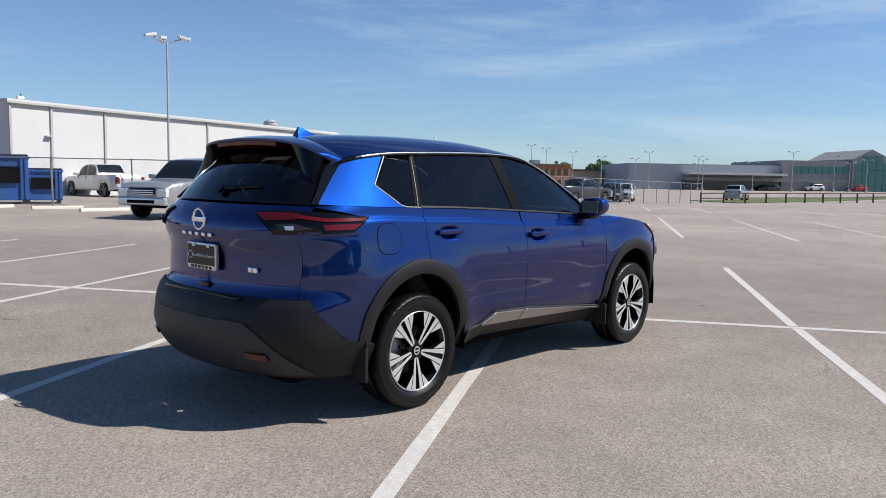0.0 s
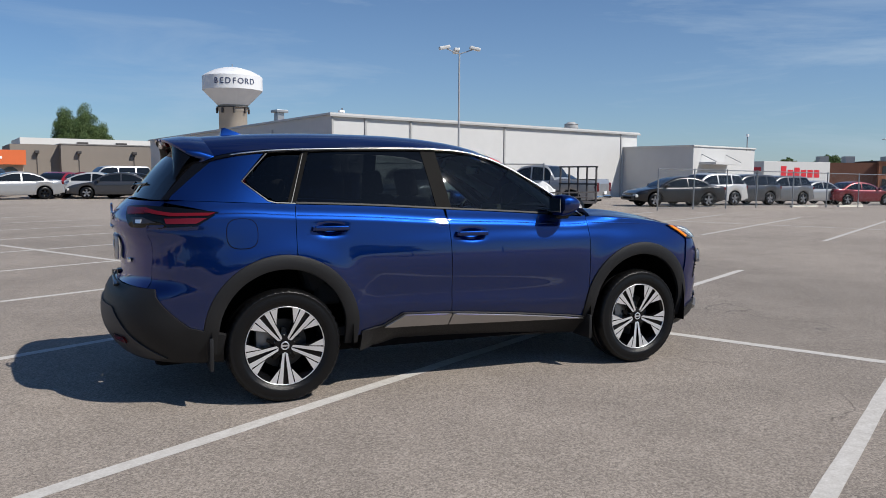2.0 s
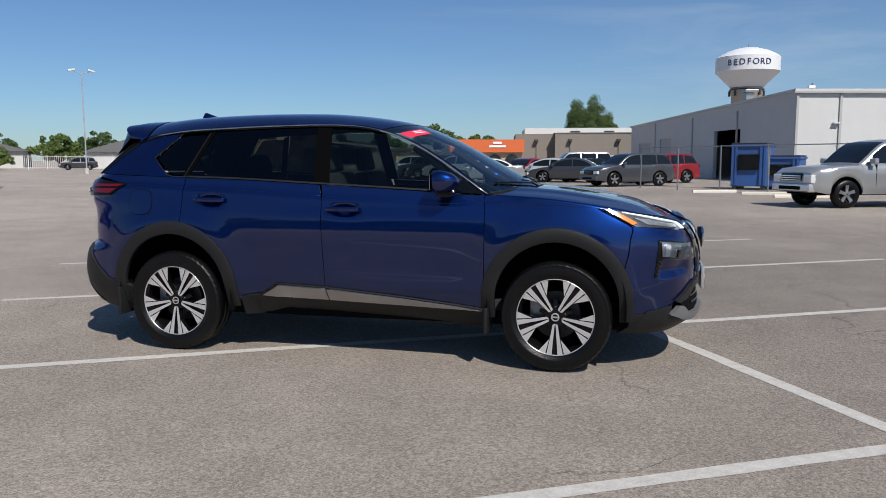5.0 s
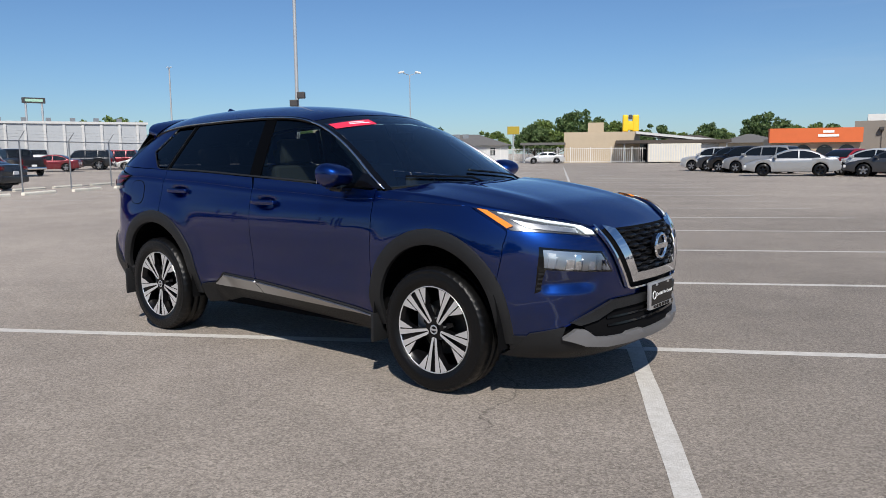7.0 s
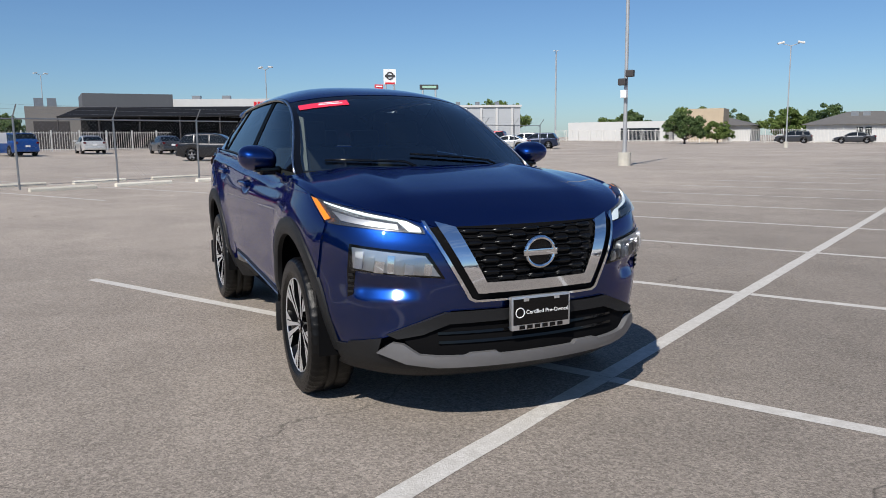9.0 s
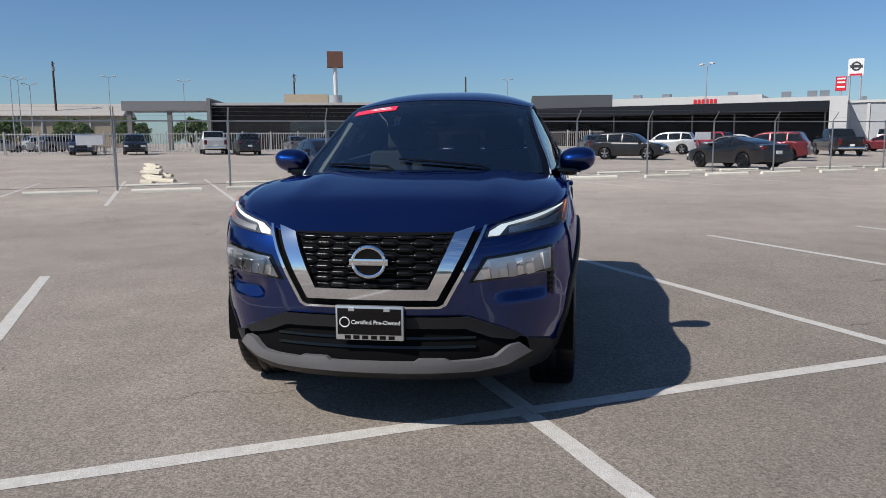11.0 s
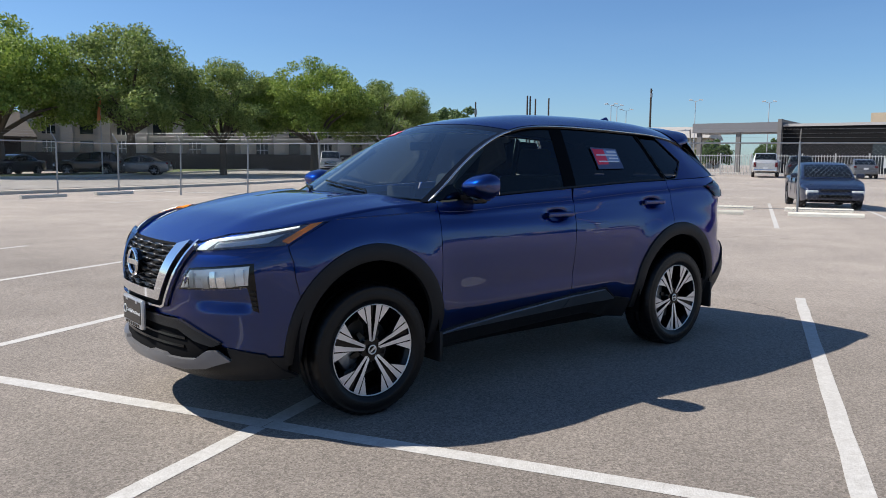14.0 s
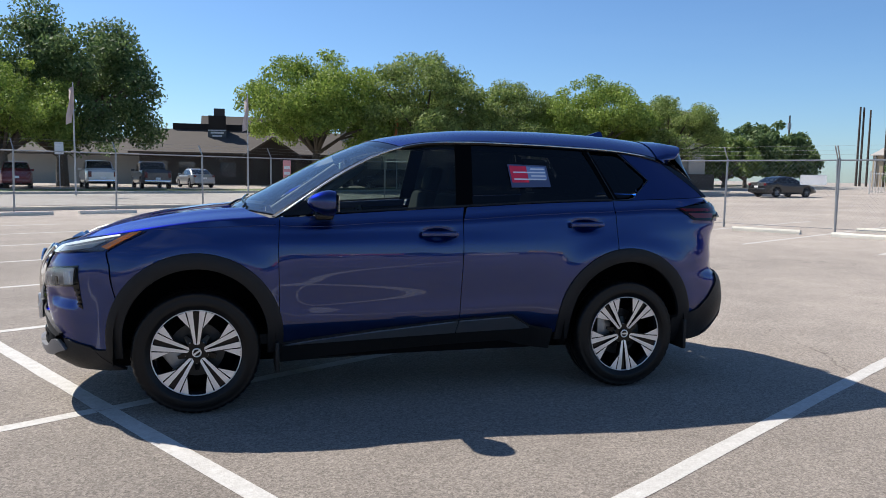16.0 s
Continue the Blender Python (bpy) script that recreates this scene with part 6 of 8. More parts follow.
vehicle("parked_suv", "suv", "white", 36.2, 9.6, 150, "white SUV with a spare wheel on its rear door", row)
vehicle("parked_suv", "suv", "dark_grey", 39.4, 8.6, 152, "dark grey SUV parked behind the chain-link fence", row)
vehicle("parked_suv", "suv", "grey", 43.2, 7.7, 150, "grey SUV parked behind the chain-link fence", row)
vehicle("parked_sedan", "sedan", "silver", 47.0, 6.6, 150, "silver sedan parked behind the chain-link fence", row)
vehicle("parked_sedan", "sedan", "dark_red", 49.5, 4.3, 320, "dark red sedan parked behind the chain-link fence", row)
vehicle("pickup_truck", "pickup", "dark_grey", 55.5, 1.2, 322, "dark grey pickup truck parked behind the chain-link fence", row)
vehicle("parked_suv", "suv", "black", 62.4, -1.2, 176, "black SUV parked behind the chain-link fence", row)
vehicle("parked_suv", "suv", "white", 67.0, -2.3, 176, "white SUV parked behind the chain-link fence", row)
vehicle("parked_suv", "suv", "silver", 83.0, -14.6, 340, "silver SUV standing beyond the chain-link fence")
vehicle("parked_suv", "suv", "slate", 18.6, 29.5, 184, "slate grey SUV parked near the blue waste skips")
vehicle("parked_sedan", "sedan", "black", 22.5, 42.0, 200, "black sedan parked beyond the skips")
vehicle("parked_suv", "suv", "white", 25.5, 46.5, 200, "white SUV parked beyond the skips")
vehicle("parked_suv", "suv", "red", 22.8, 33.5, 184, "red SUV parked behind the grey SUV")
row = "cars by the orange shop"
vehicle("parked_sedan", "sedan", "silver", 14.0, 38.7, 166, "silver sedan with black wheels on the open car park", row, rims="rim_dark")
for c, kd, x, y, hd in (("white", "suv", 12.5, 51.4, 141), ("dark_grey", "suv", 13.2, 49.2, 136), ("black", "suv", 13.5, 47.0, 135), ("silver", "suv", 14.0, 44.4, 138)):
    vehicle("parked_car", kd, c, x, y, hd, f"{c.replace('_', ' ')} SUV parked in a row on the car park", row)
for c, kd, x, y, hd in (("red", "sedan", 17.7, 41.3, 220), ("dark_red", "sedan", 21.1, 45.3, 148), ("white", "sedan", 18.3, 38.9, 139), ("dark_grey", "sedan", 18.6, 36.6, 147), ("white", "big_suv", 22.4, 43.7, 166)):
    vehicle("parked_car", kd, c, x, y, hd, f"{c.replace('_', ' ')} {'SUV' if kd != 'sedan' else 'sedan'} behind the fence by the grey building", row)
row = "cars along the white fence"
vehicle("parked_sedan", "sedan", "white", -0.2, 90.5, 186, "white sedan parked by the white picket fence", row)
vehicle("parked_sedan", "sedan", "dark_grey", -12.4, 103.5, 186, "dark grey sedan parked by the white picket fence", row)
vehicle("parked_suv", "suv", "dark_grey", -20.2, 107.0, 186, "dark grey SUV parked by the white picket fence", row)
vehicle("parked_coupe", "coupe", "black", -23.0, 22.9, 182, "black sports coupe parked behind the chain-link fence", rims="rim_dark", near=True)
vehicle("parked_sedan", "sedan", "navy", -23.2, 4.0, 5, "dark blue sedan facing the chain-link fence", near=True)
row = "cars of the dealer's lot"
for c, kd, x, y, hd in (("white", "suv", -44.6, 35.1, 222), ("red", "suv", -45.8, 39.8, 200), ("dark_grey", "sedan", -38.2, 36.2, 40), ("white", "sedan", -48.3, 45.8, 40), ("dark_red", "suv", -30.9, 32.1, 215), ("black", "suv", -36.4, 26.2, 40)):
    vehicle("parked_car", kd, c, x, y, hd, f"{c.replace('_', ' ')} {'SUV' if kd == 'suv' else 'sedan'} parked near the dealer's dark awning", row)
for c, kd, x, y, hd in (("dark_red", "suv", -34.6, 37.1, 150), ("black", "pickup", -36.4, 43.6, 150), ("white", "pickup", -50.7, 65.6, 130), ("dark_red", "sedan", -41.7, 54.9, 200), ("black", "big_suv", -42.9, 61.5, 200), ("dark_red", "big_suv", -43.0, 66.4, 200), ("white", "sedan", -38.8, 64.4, 200), ("white", "suv", -41.5, 72.2, 200), ("navy", "suv", -38.1, 69.5, 200)):
    nm = {"suv": "SUV", "pickup": "pickup truck", "big_suv": "large SUV", "sedan": "sedan"}[kd]
    vehicle("parked_car", kd, c, x, y, hd, f"{c.replace('_', ' ')} {nm} parked on the dealer's open lot", row)
row = "cars by the dark building"
for c, kd, x, y, hd in (("black", "suv", -58.0, 4.9, 180), ("black", "pickup", -57.0, 12.0, 180), ("grey", "sedan", -62.0, 9.5, 180), ("white", "pickup", -62.0, 2.6, 180), ("red", "suv", -58.8, 17.2, 178), ("silver", "suv", -59.2, 20.6, 178), ("blue", "suv", -55.2, 22.6, 176), ("white", "sedan", -57.0, 29.3, 160), ("dark_grey", "sedan", -52.0, 33.0, 160), ("black", "suv", -64.0, -3.5, 0), ("navy", "suv", -64.5, -7.5, 0), ("silver", "suv", -59.0, 13.6, 178), ("silver", "sedan", -86.0, -17.0, 120), ("white", "suv", -88.0, -13.0, 120), ("grey", "suv", -83.0, -11.0, 120)):
    nm = {"suv": "SUV", "pickup": "pickup truck", "sedan": "sedan"}[kd]
    vehicle("parked_car", kd, c, x, y, hd, f"{c.replace('_', ' ')} {nm} parked near the dark brick building", row)
vehicle("parked_sedan", "sedan", "black", -52.0, -17.5, 158, "black sedan standing at the side street")
row = "cars before the brown house"
for c, kd, x, y, hd in (("white", "pickup", -16.8, -50.0, 255), ("dark_grey", "pickup", -20.3, -49.5, 255), ("silver", "sedan", -25.2, -52.5, 260), ("dark_red", "suv", -11.8, -50.5, 255), ("black", "sedan", -33.5, -46.5, 10), ("black", "suv", -37.0, -43.0, 300), ("grey", "sedan", -39.5, -41.0, 300), ("silver", "pickup", -55.0, -33.5, 30), ("dark_red", "suv", -61.0, -31.0, 30)):
    nm = {"suv": "SUV", "pickup": "pickup truck", "sedan": "sedan"}[kd]
    vehicle("parked_car", kd, c, x, y, hd, f"{c.replace('_', ' ')} {nm} parked under the trees", row)
row = "cars before the far store"
for i, c in enumerate(("dark_grey", "white", "red", "white", "black", "dark_grey", "grey")):
    x, y = 190 + 6 * i * 0.55, -38 - 10.5 * i
    vehicle("parked_car", "suv" if i % 2 else "sedan", c, x, y, 110, f"{c.replace('_', ' ')} car parked before the long grey store", row)

# ---- fences ----
def fence(name, pts, label, height=1.98, step=3.0, arms=True, wires=True, out=1):
    """Chain-link fence: posts with leaning arms, top rail, wire mesh, barbed wire."""
    f = new(name); tagged(f, label, "fence", kind="structure")
    wv, wf = [], []

    def ribbon(a, b, w=0.006):
        n = len(wv)
        wv.extend([(a[0], a[1], a[2] - w), (b[0], b[1], b[2] - w), (b[0], b[1], b[2] + w), (a[0], a[1], a[2] + w)])
        wf.append((n, n + 1, n + 2, n + 3))
    for (x0, y0), (x1, y1) in zip(pts, pts[1:]):
        d = Vector((x1 - x0, y1 - y0)); L = d.length; d /= L
        nrm = Vector((-d.y, d.x)) * out
        k = max(1, round(L / step))
        at = lambda t: (x0 + d.x * t, y0 + d.y * t)
        for i in range(k + 1):
            px, py = at(L * i / k)
            z = lie(px, py)
            lean = rng.normal(0, 0.012, 2)
            bm = bmesh.new()
            top = (px + lean[0] * 2, py + lean[1] * 2, z + height + 0.04)
            rod(bm, (px, py, z - 0.05), top, 0.03, 8)
            if arms:
                rod(bm, top, (top[0] + nrm.x * 0.26, top[1] + nrm.y * 0.26, top[2] + 0.34), 0.018, 6)
            part("post", bm, M["galv"], f)
        a, b = at(0), at(L)
        part("top_rail", rodbm((*a, lie(*a) + height), (*b, lie(*b) + height), 0.021, 6), M["galv"], f)
        part("bottom_rail", rodbm((*a, lie(*a) + 0.12), (*b, lie(*b) + 0.12), 0.008, 5), M["galv"], f)
        if arms:
            for q in (0.33, 0.66, 1.0):
                o = Vector((nrm.x * 0.26 * q, nrm.y * 0.26 * q, height + 0.04 + 0.34 * q))
                part("barbed_wire", rodbm((a[0] + o.x, a[1] + o.y, lie(*a) + o.z), (b[0] + o.x, b[1] + o.y, lie(*b) + o.z), 0.0022, 4), M["galv"], f)
        if wires:
            g = 0.13
            n = int(L / g)
            for i in range(-int(height / g), n):
                for sgn in (1, -1):
                    s0, s1 = i * g, i * g + height - 0.1
                    z0, z1 = (0.08, height) if sgn > 0 else (height, 0.08)
                    c0, c1 = max(0, s0), min(L, s1)
                    if c1 - c0 < 0.02:
                        continue
                    t0, t1 = (c0 - s0) / (s1 - s0), (c1 - s0) / (s1 - s0)
                    p, q = at(c0), at(c1)
                    ribbon((*p, lie(*p) + z0 + (z1 - z0) * t0), (*q, lie(*q) + z0 + (z1 - z0) * t1), 0.0019)
    if wires:
        o = mesh_ob("chain_link", wv, wf, M["galv"], f, "galvanised chain-link mesh", smooth=False)
        o["kind"] = "stuff"
    return f


fence("chain_link_fence", [(-18.6, -21.9), (-18.6, -3.05), (-18.7, 0.1), (-18.9, 36.0)], "galvanised chain-link fence with barbed wire between the car parks", out=-1)
fence("chain_link_fence", [(-18.6, -21.9), (-10, -22.1), (12.0, -22.4), (40.0, -22.8)], "galvanised chain-link fence with barbed wire along the street", out=-1)
fence("chain_link_fence", [(17.9, 27.0), (19.2, 19.6), (23.0, 11.9)], "galvanised chain-link fence by the pickup trucks", height=1.9, arms=False)
fence("chain_link_fence", [(26.6, 8.4), (33.5, 6.2), (43.0, 1.8), (55.0, -3.6), (66.0, -9.0)], "leaning chain-link fence before parked cars", height=1.75, arms=False, step=2.6)


def pickets(name, pts, label, height, step, material, far=False):
    f = new(name); tagged(f, label, "fence", kind="structure")
    vs, fs = [], []
    for (x0, y0), (x1, y1) in zip(pts, pts[1:]):
        d = Vector((x1 - x0, y1 - y0)); L = d.length; d /= L
        for i in range(int(L / step)):
            x, y = x0 + d.x * i * step, y0 + d.y * i * step
            z = lie(x, y)
            n = len(vs)
            w = 0.022
            vs += [(x - d.x * w, y - d.y * w, z + 0.05), (x + d.x * w, y + d.y * w, z + 0.05), (x + d.x * w, y + d.y * w, z + height), (x - d.x * w, y - d.y * w, z + height),
                   (x - d.y * w, y + d.x * w, z + 0.05), (x + d.y * w, y - d.x * w, z + 0.05), (x + d.y * w, y - d.x * w, z + height), (x - d.y * w, y + d.x * w, z + height)]
            fs += [(n, n + 1, n + 2, n + 3), (n + 4, n + 5, n + 6, n + 7)]
        for i in range(int(L / 2.5) + 1):
            x, y = x0 + d.x * i * 2.5, y0 + d.y * i * 2.5
            part("post", boxbm(x - 0.05, x + 0.05, y - 0.05, y + 0.05, lie(x, y), lie(x, y) + height + 0.12), material, f)
        for zz in (0.2, height - 0.12):
            part("rail", rodbm((x0, y0, lie(x0, y0) + zz), (x1, y1, lie(x1, y1) + zz), 0.03, 6), material, f)
    o = mesh_ob("picket", vs, fs, material, f, smooth=False)
    o["kind"] = "stuff"
    return f


WHITE_IRON = mat("white_iron", (0.66, 0.65, 0.62), 0.6, var=0.3, scale=3)
pickets("picket_fence", [(-62, 118), (-20, 111), (3, 92.5), (12, 91)], "white iron picket fence at the end of the car park", 1.9, 0.25, WHITE_IRON)
pickets("picket_fence", [(-66.5, -16), (-66.5, 3.0), (-66.5, 18), (-64.5, 42)], "white iron picket fence round the dealer's lot", 1.8, 0.22, WHITE_IRON)
DARK_IRON = mat("rusty_iron", (0.09, 0.06, 0.045), 0.7, var=0.5, scale=5)
rf = new("low_rail_fence"); tagged(rf, "low rusty pipe rail fence at the edge of the car park", "fence", kind="structure")
for i in range(26):
    x, y = 66 + 2.2 * i, -9 - 3.6 * i * 0.62
    part("post", boxbm(x - 0.07, x + 0.07, y - 0.07, y + 0.07, lie(x, y), lie(x, y) + 1.0), DARK_IRON, rf)
for zz in (0.45, 0.9):
    part("rail", rodbm((66, -9, lie(66, -9) + zz), (66 + 55, -9 - 3.6 * 25 * 0.62, lie(120, -60) + zz), 0.05, 6), DARK_IRON, rf)


# ---- wheel stops
def stop_mesh():
    bm = bmesh.new()
    prof = [(-0.075, 0), (-0.07, 0.07), (-0.045, 0.11), (0.045, 0.11), (0.07, 0.07), (0.075, 0)]
    L = 0.91
    a = [bm.verts.new((p[0], -L, p[1])) for p in prof]
    c = [bm.verts.new((p[0], L, p[1])) for p in prof]
    for i in range(5):
        bm.faces.new((a[i], a[i + 1], c[i + 1], c[i]))
    bm.faces.new(a[::-1]); bm.faces.new(c)
    bmesh.ops.recalc_face_normals(bm, faces=bm.faces)
    me = bpy.data.meshes.new("wheel_stop"); bm.to_mesh(me); bm.free()
    me.materials.append(mat("pale_concrete_stop", (0.74, 0.70, 0.60), 0.9, var=0.4, scale=7, bump=0.4, bscale=50, random=0.18))
    return me


STOP = stop_mesh()


def wheel_stop(x, y, turn=0.0, z=0.0, group="concrete wheel stops"):
    o = new("wheel_stop", STOP)
    o.matrix_world = pose(x, y, lie(x, y) + z + 0.002, 0, 0, turn)
    return tagged(o, "pale weathered concrete wheel stop on the asphalt", "wheel stop", group)


for k in range(-6, 12):
    y = SY + BAY * (k + 0.5)
    if k in (-6, -3):
        continue
    wheel_stop(-17.35 + rng.normal(0, 0.10), y + rng.normal(0, 0.14), rng.normal(0, 1.2))
    if k > -2:
        wheel_stop(-20.1 + rng.normal(0, 0.15), y + rng.normal(0, 0.2), rng.normal(0, 2.0))
STOP_CREAM = STOP.copy()
STOP_CREAM.materials[0] = mat("cream_concrete_stop", (0.60, 0.55, 0.44), 0.9, var=0.45, scale=6, bump=0.4, bscale=50, random=0.15)
for i in (-1.3, -0.5, 0.3, 1.5, 2.2, 2.5, 3.1, 4.4, 5.6, 7.0, 8.6, 10.4):       # spare stops, laid out one behind the other
    o = wheel_stop(-24.3 - 1.55 * i, -2.01 - 0.016 * i + rng.normal(0, 0.10), -66 + rng.normal(0, 5), 0.113 if i == 2.5 else 0.0, "laid-out concrete wheel stops")
    o.data = STOP_CREAM
for x in (-17.6, -14.4, -11.6, -9.0, -6.2, -3.6):
    wheel_stop(x, -21.2 + rng.normal(0, 0.06), 90 + rng.normal(0, 1))
for x, y, t in ((18.6, 18.9, 60), (18.2, 16.6, 64), (17.9, 21.2, 78), (38, 5.0, 60), (41.5, 3.4, 60)):
    wheel_stop(x, y, t)

# ---- street and verges
STREET = asphalt_mat("street_concrete", (0.33, 0.305, 0.272), crack=False)
GRASS = mat("dry_grass", (0.10, 0.13, 0.035), 0.95, var=0.8, scale=2.0, color2=(0.05, 0.075, 0.02), bump=0.6, bscale=30)


def slab(name, pts, z, material, label, category, thick=0.0):
    vs = [(x, y, lie(x, y) + z) for x, y in pts]
    fs = [tuple(range(len(pts)))]
    if thick:
        n = len(pts)
        vs += [(x, y, lie(x, y) + z - thick) for x, y in pts]
        fs += [(i, n + i, n + (i + 1) % n, (i + 1) % n) for i in range(n)]
    return tagged(mesh_ob(name, vs, fs, material, smooth=False), label, category, kind="structure")


def strip_slab(name, left, right, z, material, label, category, thick, n=24):
    """A long slab between two edges, following the lie of the ground."""
    vs, fs = [], []
    for i in range(n + 1):
        t = i / n
        for e in (left, right):
            x, y = (e[0][q] + (e[1][q] - e[0][q]) * t for q in (0, 1))
            vs += [(x, y, lie(x, y) + z), (x, y, lie(x, y) + z - thick)]
    for i in range(n):
        a, b = 4 * i, 4 * i + 4
        fs += [(a, b, b + 2, a + 2), (a, a + 1, b + 1, b), (a + 2, b + 2, b + 3, a + 3)]
    fs += [(0, 2, 3, 1), (4 * n, 4 * n + 1, 4 * n + 3, 4 * n + 2)]
    o = mesh_ob(name, vs, fs, material, smooth=False)
    bm = bmesh.new(); bm.from_mesh(o.data); bmesh.ops.recalc_face_normals(bm, faces=bm.faces); bm.to_mesh(o.data); bm.free()
    return tagged(o, label, category, kind="structure")


strip_slab("road", ((60, -26.5), (-140, -30.0)), ((60, -39), (-140, -44)), 0.012, STREET, "pale concrete side street beyond the fence", "road", 0.05, 40)
strip_slab("kerb", ((60, -22.9), (-60, -25.0)), ((60, -23.2), (-60, -25.3)), 0.13, M["concrete"], "concrete kerb below the street fence", "kerb", 0.2, 30)
strip_slab("verge", ((-3, -39.8), (-140, -44.6)), ((-3, -44), (-140, -49.5)), 0.12, GRASS, "grass verge with a kerb under the trees", "grass verge", 0.2, 40)
strip_slab("kerb", ((-3, -39.4), (-140, -44.2)), ((-3, -39.75), (-140, -44.55)), 0.14, M["concrete"], "concrete kerb along the verge", "kerb", 0.2, 40)
strip_slab("verge", ((70, -13), (150, -66)), ((76, -9), (156, -62)), 0.06, GRASS, "dry grass strip by the rail fence", "grass verge", 0.2, 20)

# ---- buildings ----
WHITE_WALL = mat("white_panel", (0.56, 0.56, 0.55), 0.7, var=0.18, scale=1.2, bump=0.1, bscale=20)
GREY_WALL = mat("grey_render", (0.20, 0.19, 0.18), 0.85, var=0.25, scale=1.5)
BLACK_WALL = mat("black_cladding", (0.012, 0.012, 0.013), 0.8, spec=0.15, var=0.3, scale=2)
TAN_WALL = mat("tan_render", (0.48, 0.39, 0.28), 0.9, var=0.25, scale=1.5)
BRICK = mat("red_brick", (0.34, 0.14, 0.075), 0.9, var=0.4, scale=4)
ORANGE = mat("orange_paint", (0.62, 0.13, 0.035), 0.7, var=0.2, scale=2)
ROOF_GREY = mat("grey_roof", (0.13, 0.125, 0.12), 0.9, var=0.4, scale=3)
ROOF_BROWN = mat("brown_shingle", (0.068, 0.056, 0.047), 0.9, var=0.45, scale=4)
POST_GREY = mat("post_grey", (0.40, 0.40, 0.395), 0.7, var=0.2, scale=2)
DARK_WIN = mat("dark_window", (0.02, 0.025, 0.03), 0.1, coat=0.4)
TEAL_WIN = mat("teal_window", (0.03, 0.16, 0.15), 0.15, coat=0.5)
DOOR_GREY = mat("shutter_grey", (0.42, 0.42, 0.42), 0.6, var=0.2, scale=4)
STEEL_DARK = mat("dark_steel", (0.05, 0.045, 0.045), 0.6, var=0.3, scale=5)
WOOD_POLE = mat("creosoted_wood", (0.06, 0.045, 0.035), 0.9, var=0.4, scale=3)
POLE_GREY = mat("painted_pole", (0.42, 0.43, 0.44), 0.5, 0.3, var=0.2, scale=3)
YELLOW = mat("yellow_sign", (0.8, 0.52, 0.02), 0.5, var=0.15, scale=3)
SIGN_RED = mat("red_sign_face", (0.6, 0.02, 0.03), 0.5, var=0.1, scale=3)
SIGN_BROWN = mat("brown_sign_face", (0.16, 0.075, 0.05), 0.7, var=0.2, scale=3)
SKIP_BLUE = mat("skip_blue", (0.02, 0.10, 0.34), 0.6, var=0.5, scale=3, color2=(0.05, 0.06, 0.1), bump=0.2, bscale=12)


def building(name, x, y, turn, label, category="building"):
    """A building with its front left foot at x, y; u runs along its front, v into it."""
    return thing(name, pose(x, y, lie(x, y), 0, 0, turn), label, category)


def wall_box(b, name, u0, u1, v0, v1, z0, z1, material, bevel=0.0, label=""):
    return part(name, boxbm(u0, u1, v0, v1, z0, z1, bevel), material, b, label)


# white warehouse
w = building("warehouse", 30.4, 31.5, -13.9, "long white panelled warehouse with grey posts and open side doors")
wall_box(w, "front_wall", 0, 31.8, 0, 0.25, -0.9, 5.25, WHITE_WALL)
for v0, v1, z0 in ((0.25, 7.5, -0.9), (7.5, 12.1, 3.4), (12.1, 21.6, -0.9), (21.6, 24.7, 3.2), (24.7, 27.4, -0.9), (27.4, 31.2, 2.9), (31.2, 33.7, -0.9)):
    za, zb = (5.23 - 0.0196 * q for q in (v0, v1))
    sv = [(u, v, z) for u in (0, 0.25) for v, z in ((v0, z0), (v1, z0), (v1, zb), (v0, za))]
    mesh_ob("side_wall", sv, [(0, 3, 2, 1), (4, 5, 6, 7), (0, 1, 5, 4), (1, 2, 6, 5), (2, 3, 7, 6), (3, 0, 4, 7)], WHITE_WALL, w, smooth=False)
wall_box(w, "roller_shutter", 0.12, 0.2, 21.6, 24.7, 1.6, 3.2, DOOR_GREY)
wall_box(w, "roller_shutter", 0.12, 0.2, 27.4, 31.2, -0.5, 3.1, DOOR_GREY)
wall_box(w, "interior", 9.0, 9.2, 0.3, 33, -0.9, 4.5, BLACK_WALL)
wall_box(w, "interior_floor", 0.25, 9, 0.3, 33, -0.3, -0.2, ROOF_GREY)
wall_box(w, "far_wall", 31.55, 31.8, 0.25, 33.7, -0.9, 4.9, WHITE_WALL)
wall_box(w, "back_wall", 0.0, 31.8, 33.7, 33.95, -0.9, 4.7, WHITE_WALL)
rv = [(-0.15, -0.15, 5.22), (32, -0.15, 5.22), (32, 34.1, 4.55), (-0.15, 34.1, 4.55), (-0.15, -0.15, 5.36), (32, -0.15, 5.36), (32, 34.1, 4.69), (-0.15, 34.1, 4.69)]
mesh_ob("roof", rv, [(3, 2, 1, 0), (4, 5, 6, 7), (0, 1, 5, 4), (1, 2, 6, 5), (2, 3, 7, 6), (3, 0, 4, 7)], mat("white_roof_edge", (0.55, 0.55, 0.54), 0.6, var=0.2, scale=2), w, smooth=False)
wall_box(w, "gutter", -0.2, 32.05, -0.22, -0.15, 5.12, 5.24, POST_GREY)
part("chimney", boxbm(1.2, 1.75, 9.6, 10.2, 4.6, 6.0, 0.03), M["galv"], w)
part("chimney_cap", boxbm(1.05, 2.0, 9.4, 10.4, 6.0, 6.2, 0.04), M["galv"], w)
for u in (0.06, 2.6, 6.33, 15.28, 29.5):
    wall_box(w, "post", u - 0.07, u + 0.07, -0.09, 0.0, -0.9, 5.15, POST_GREY)
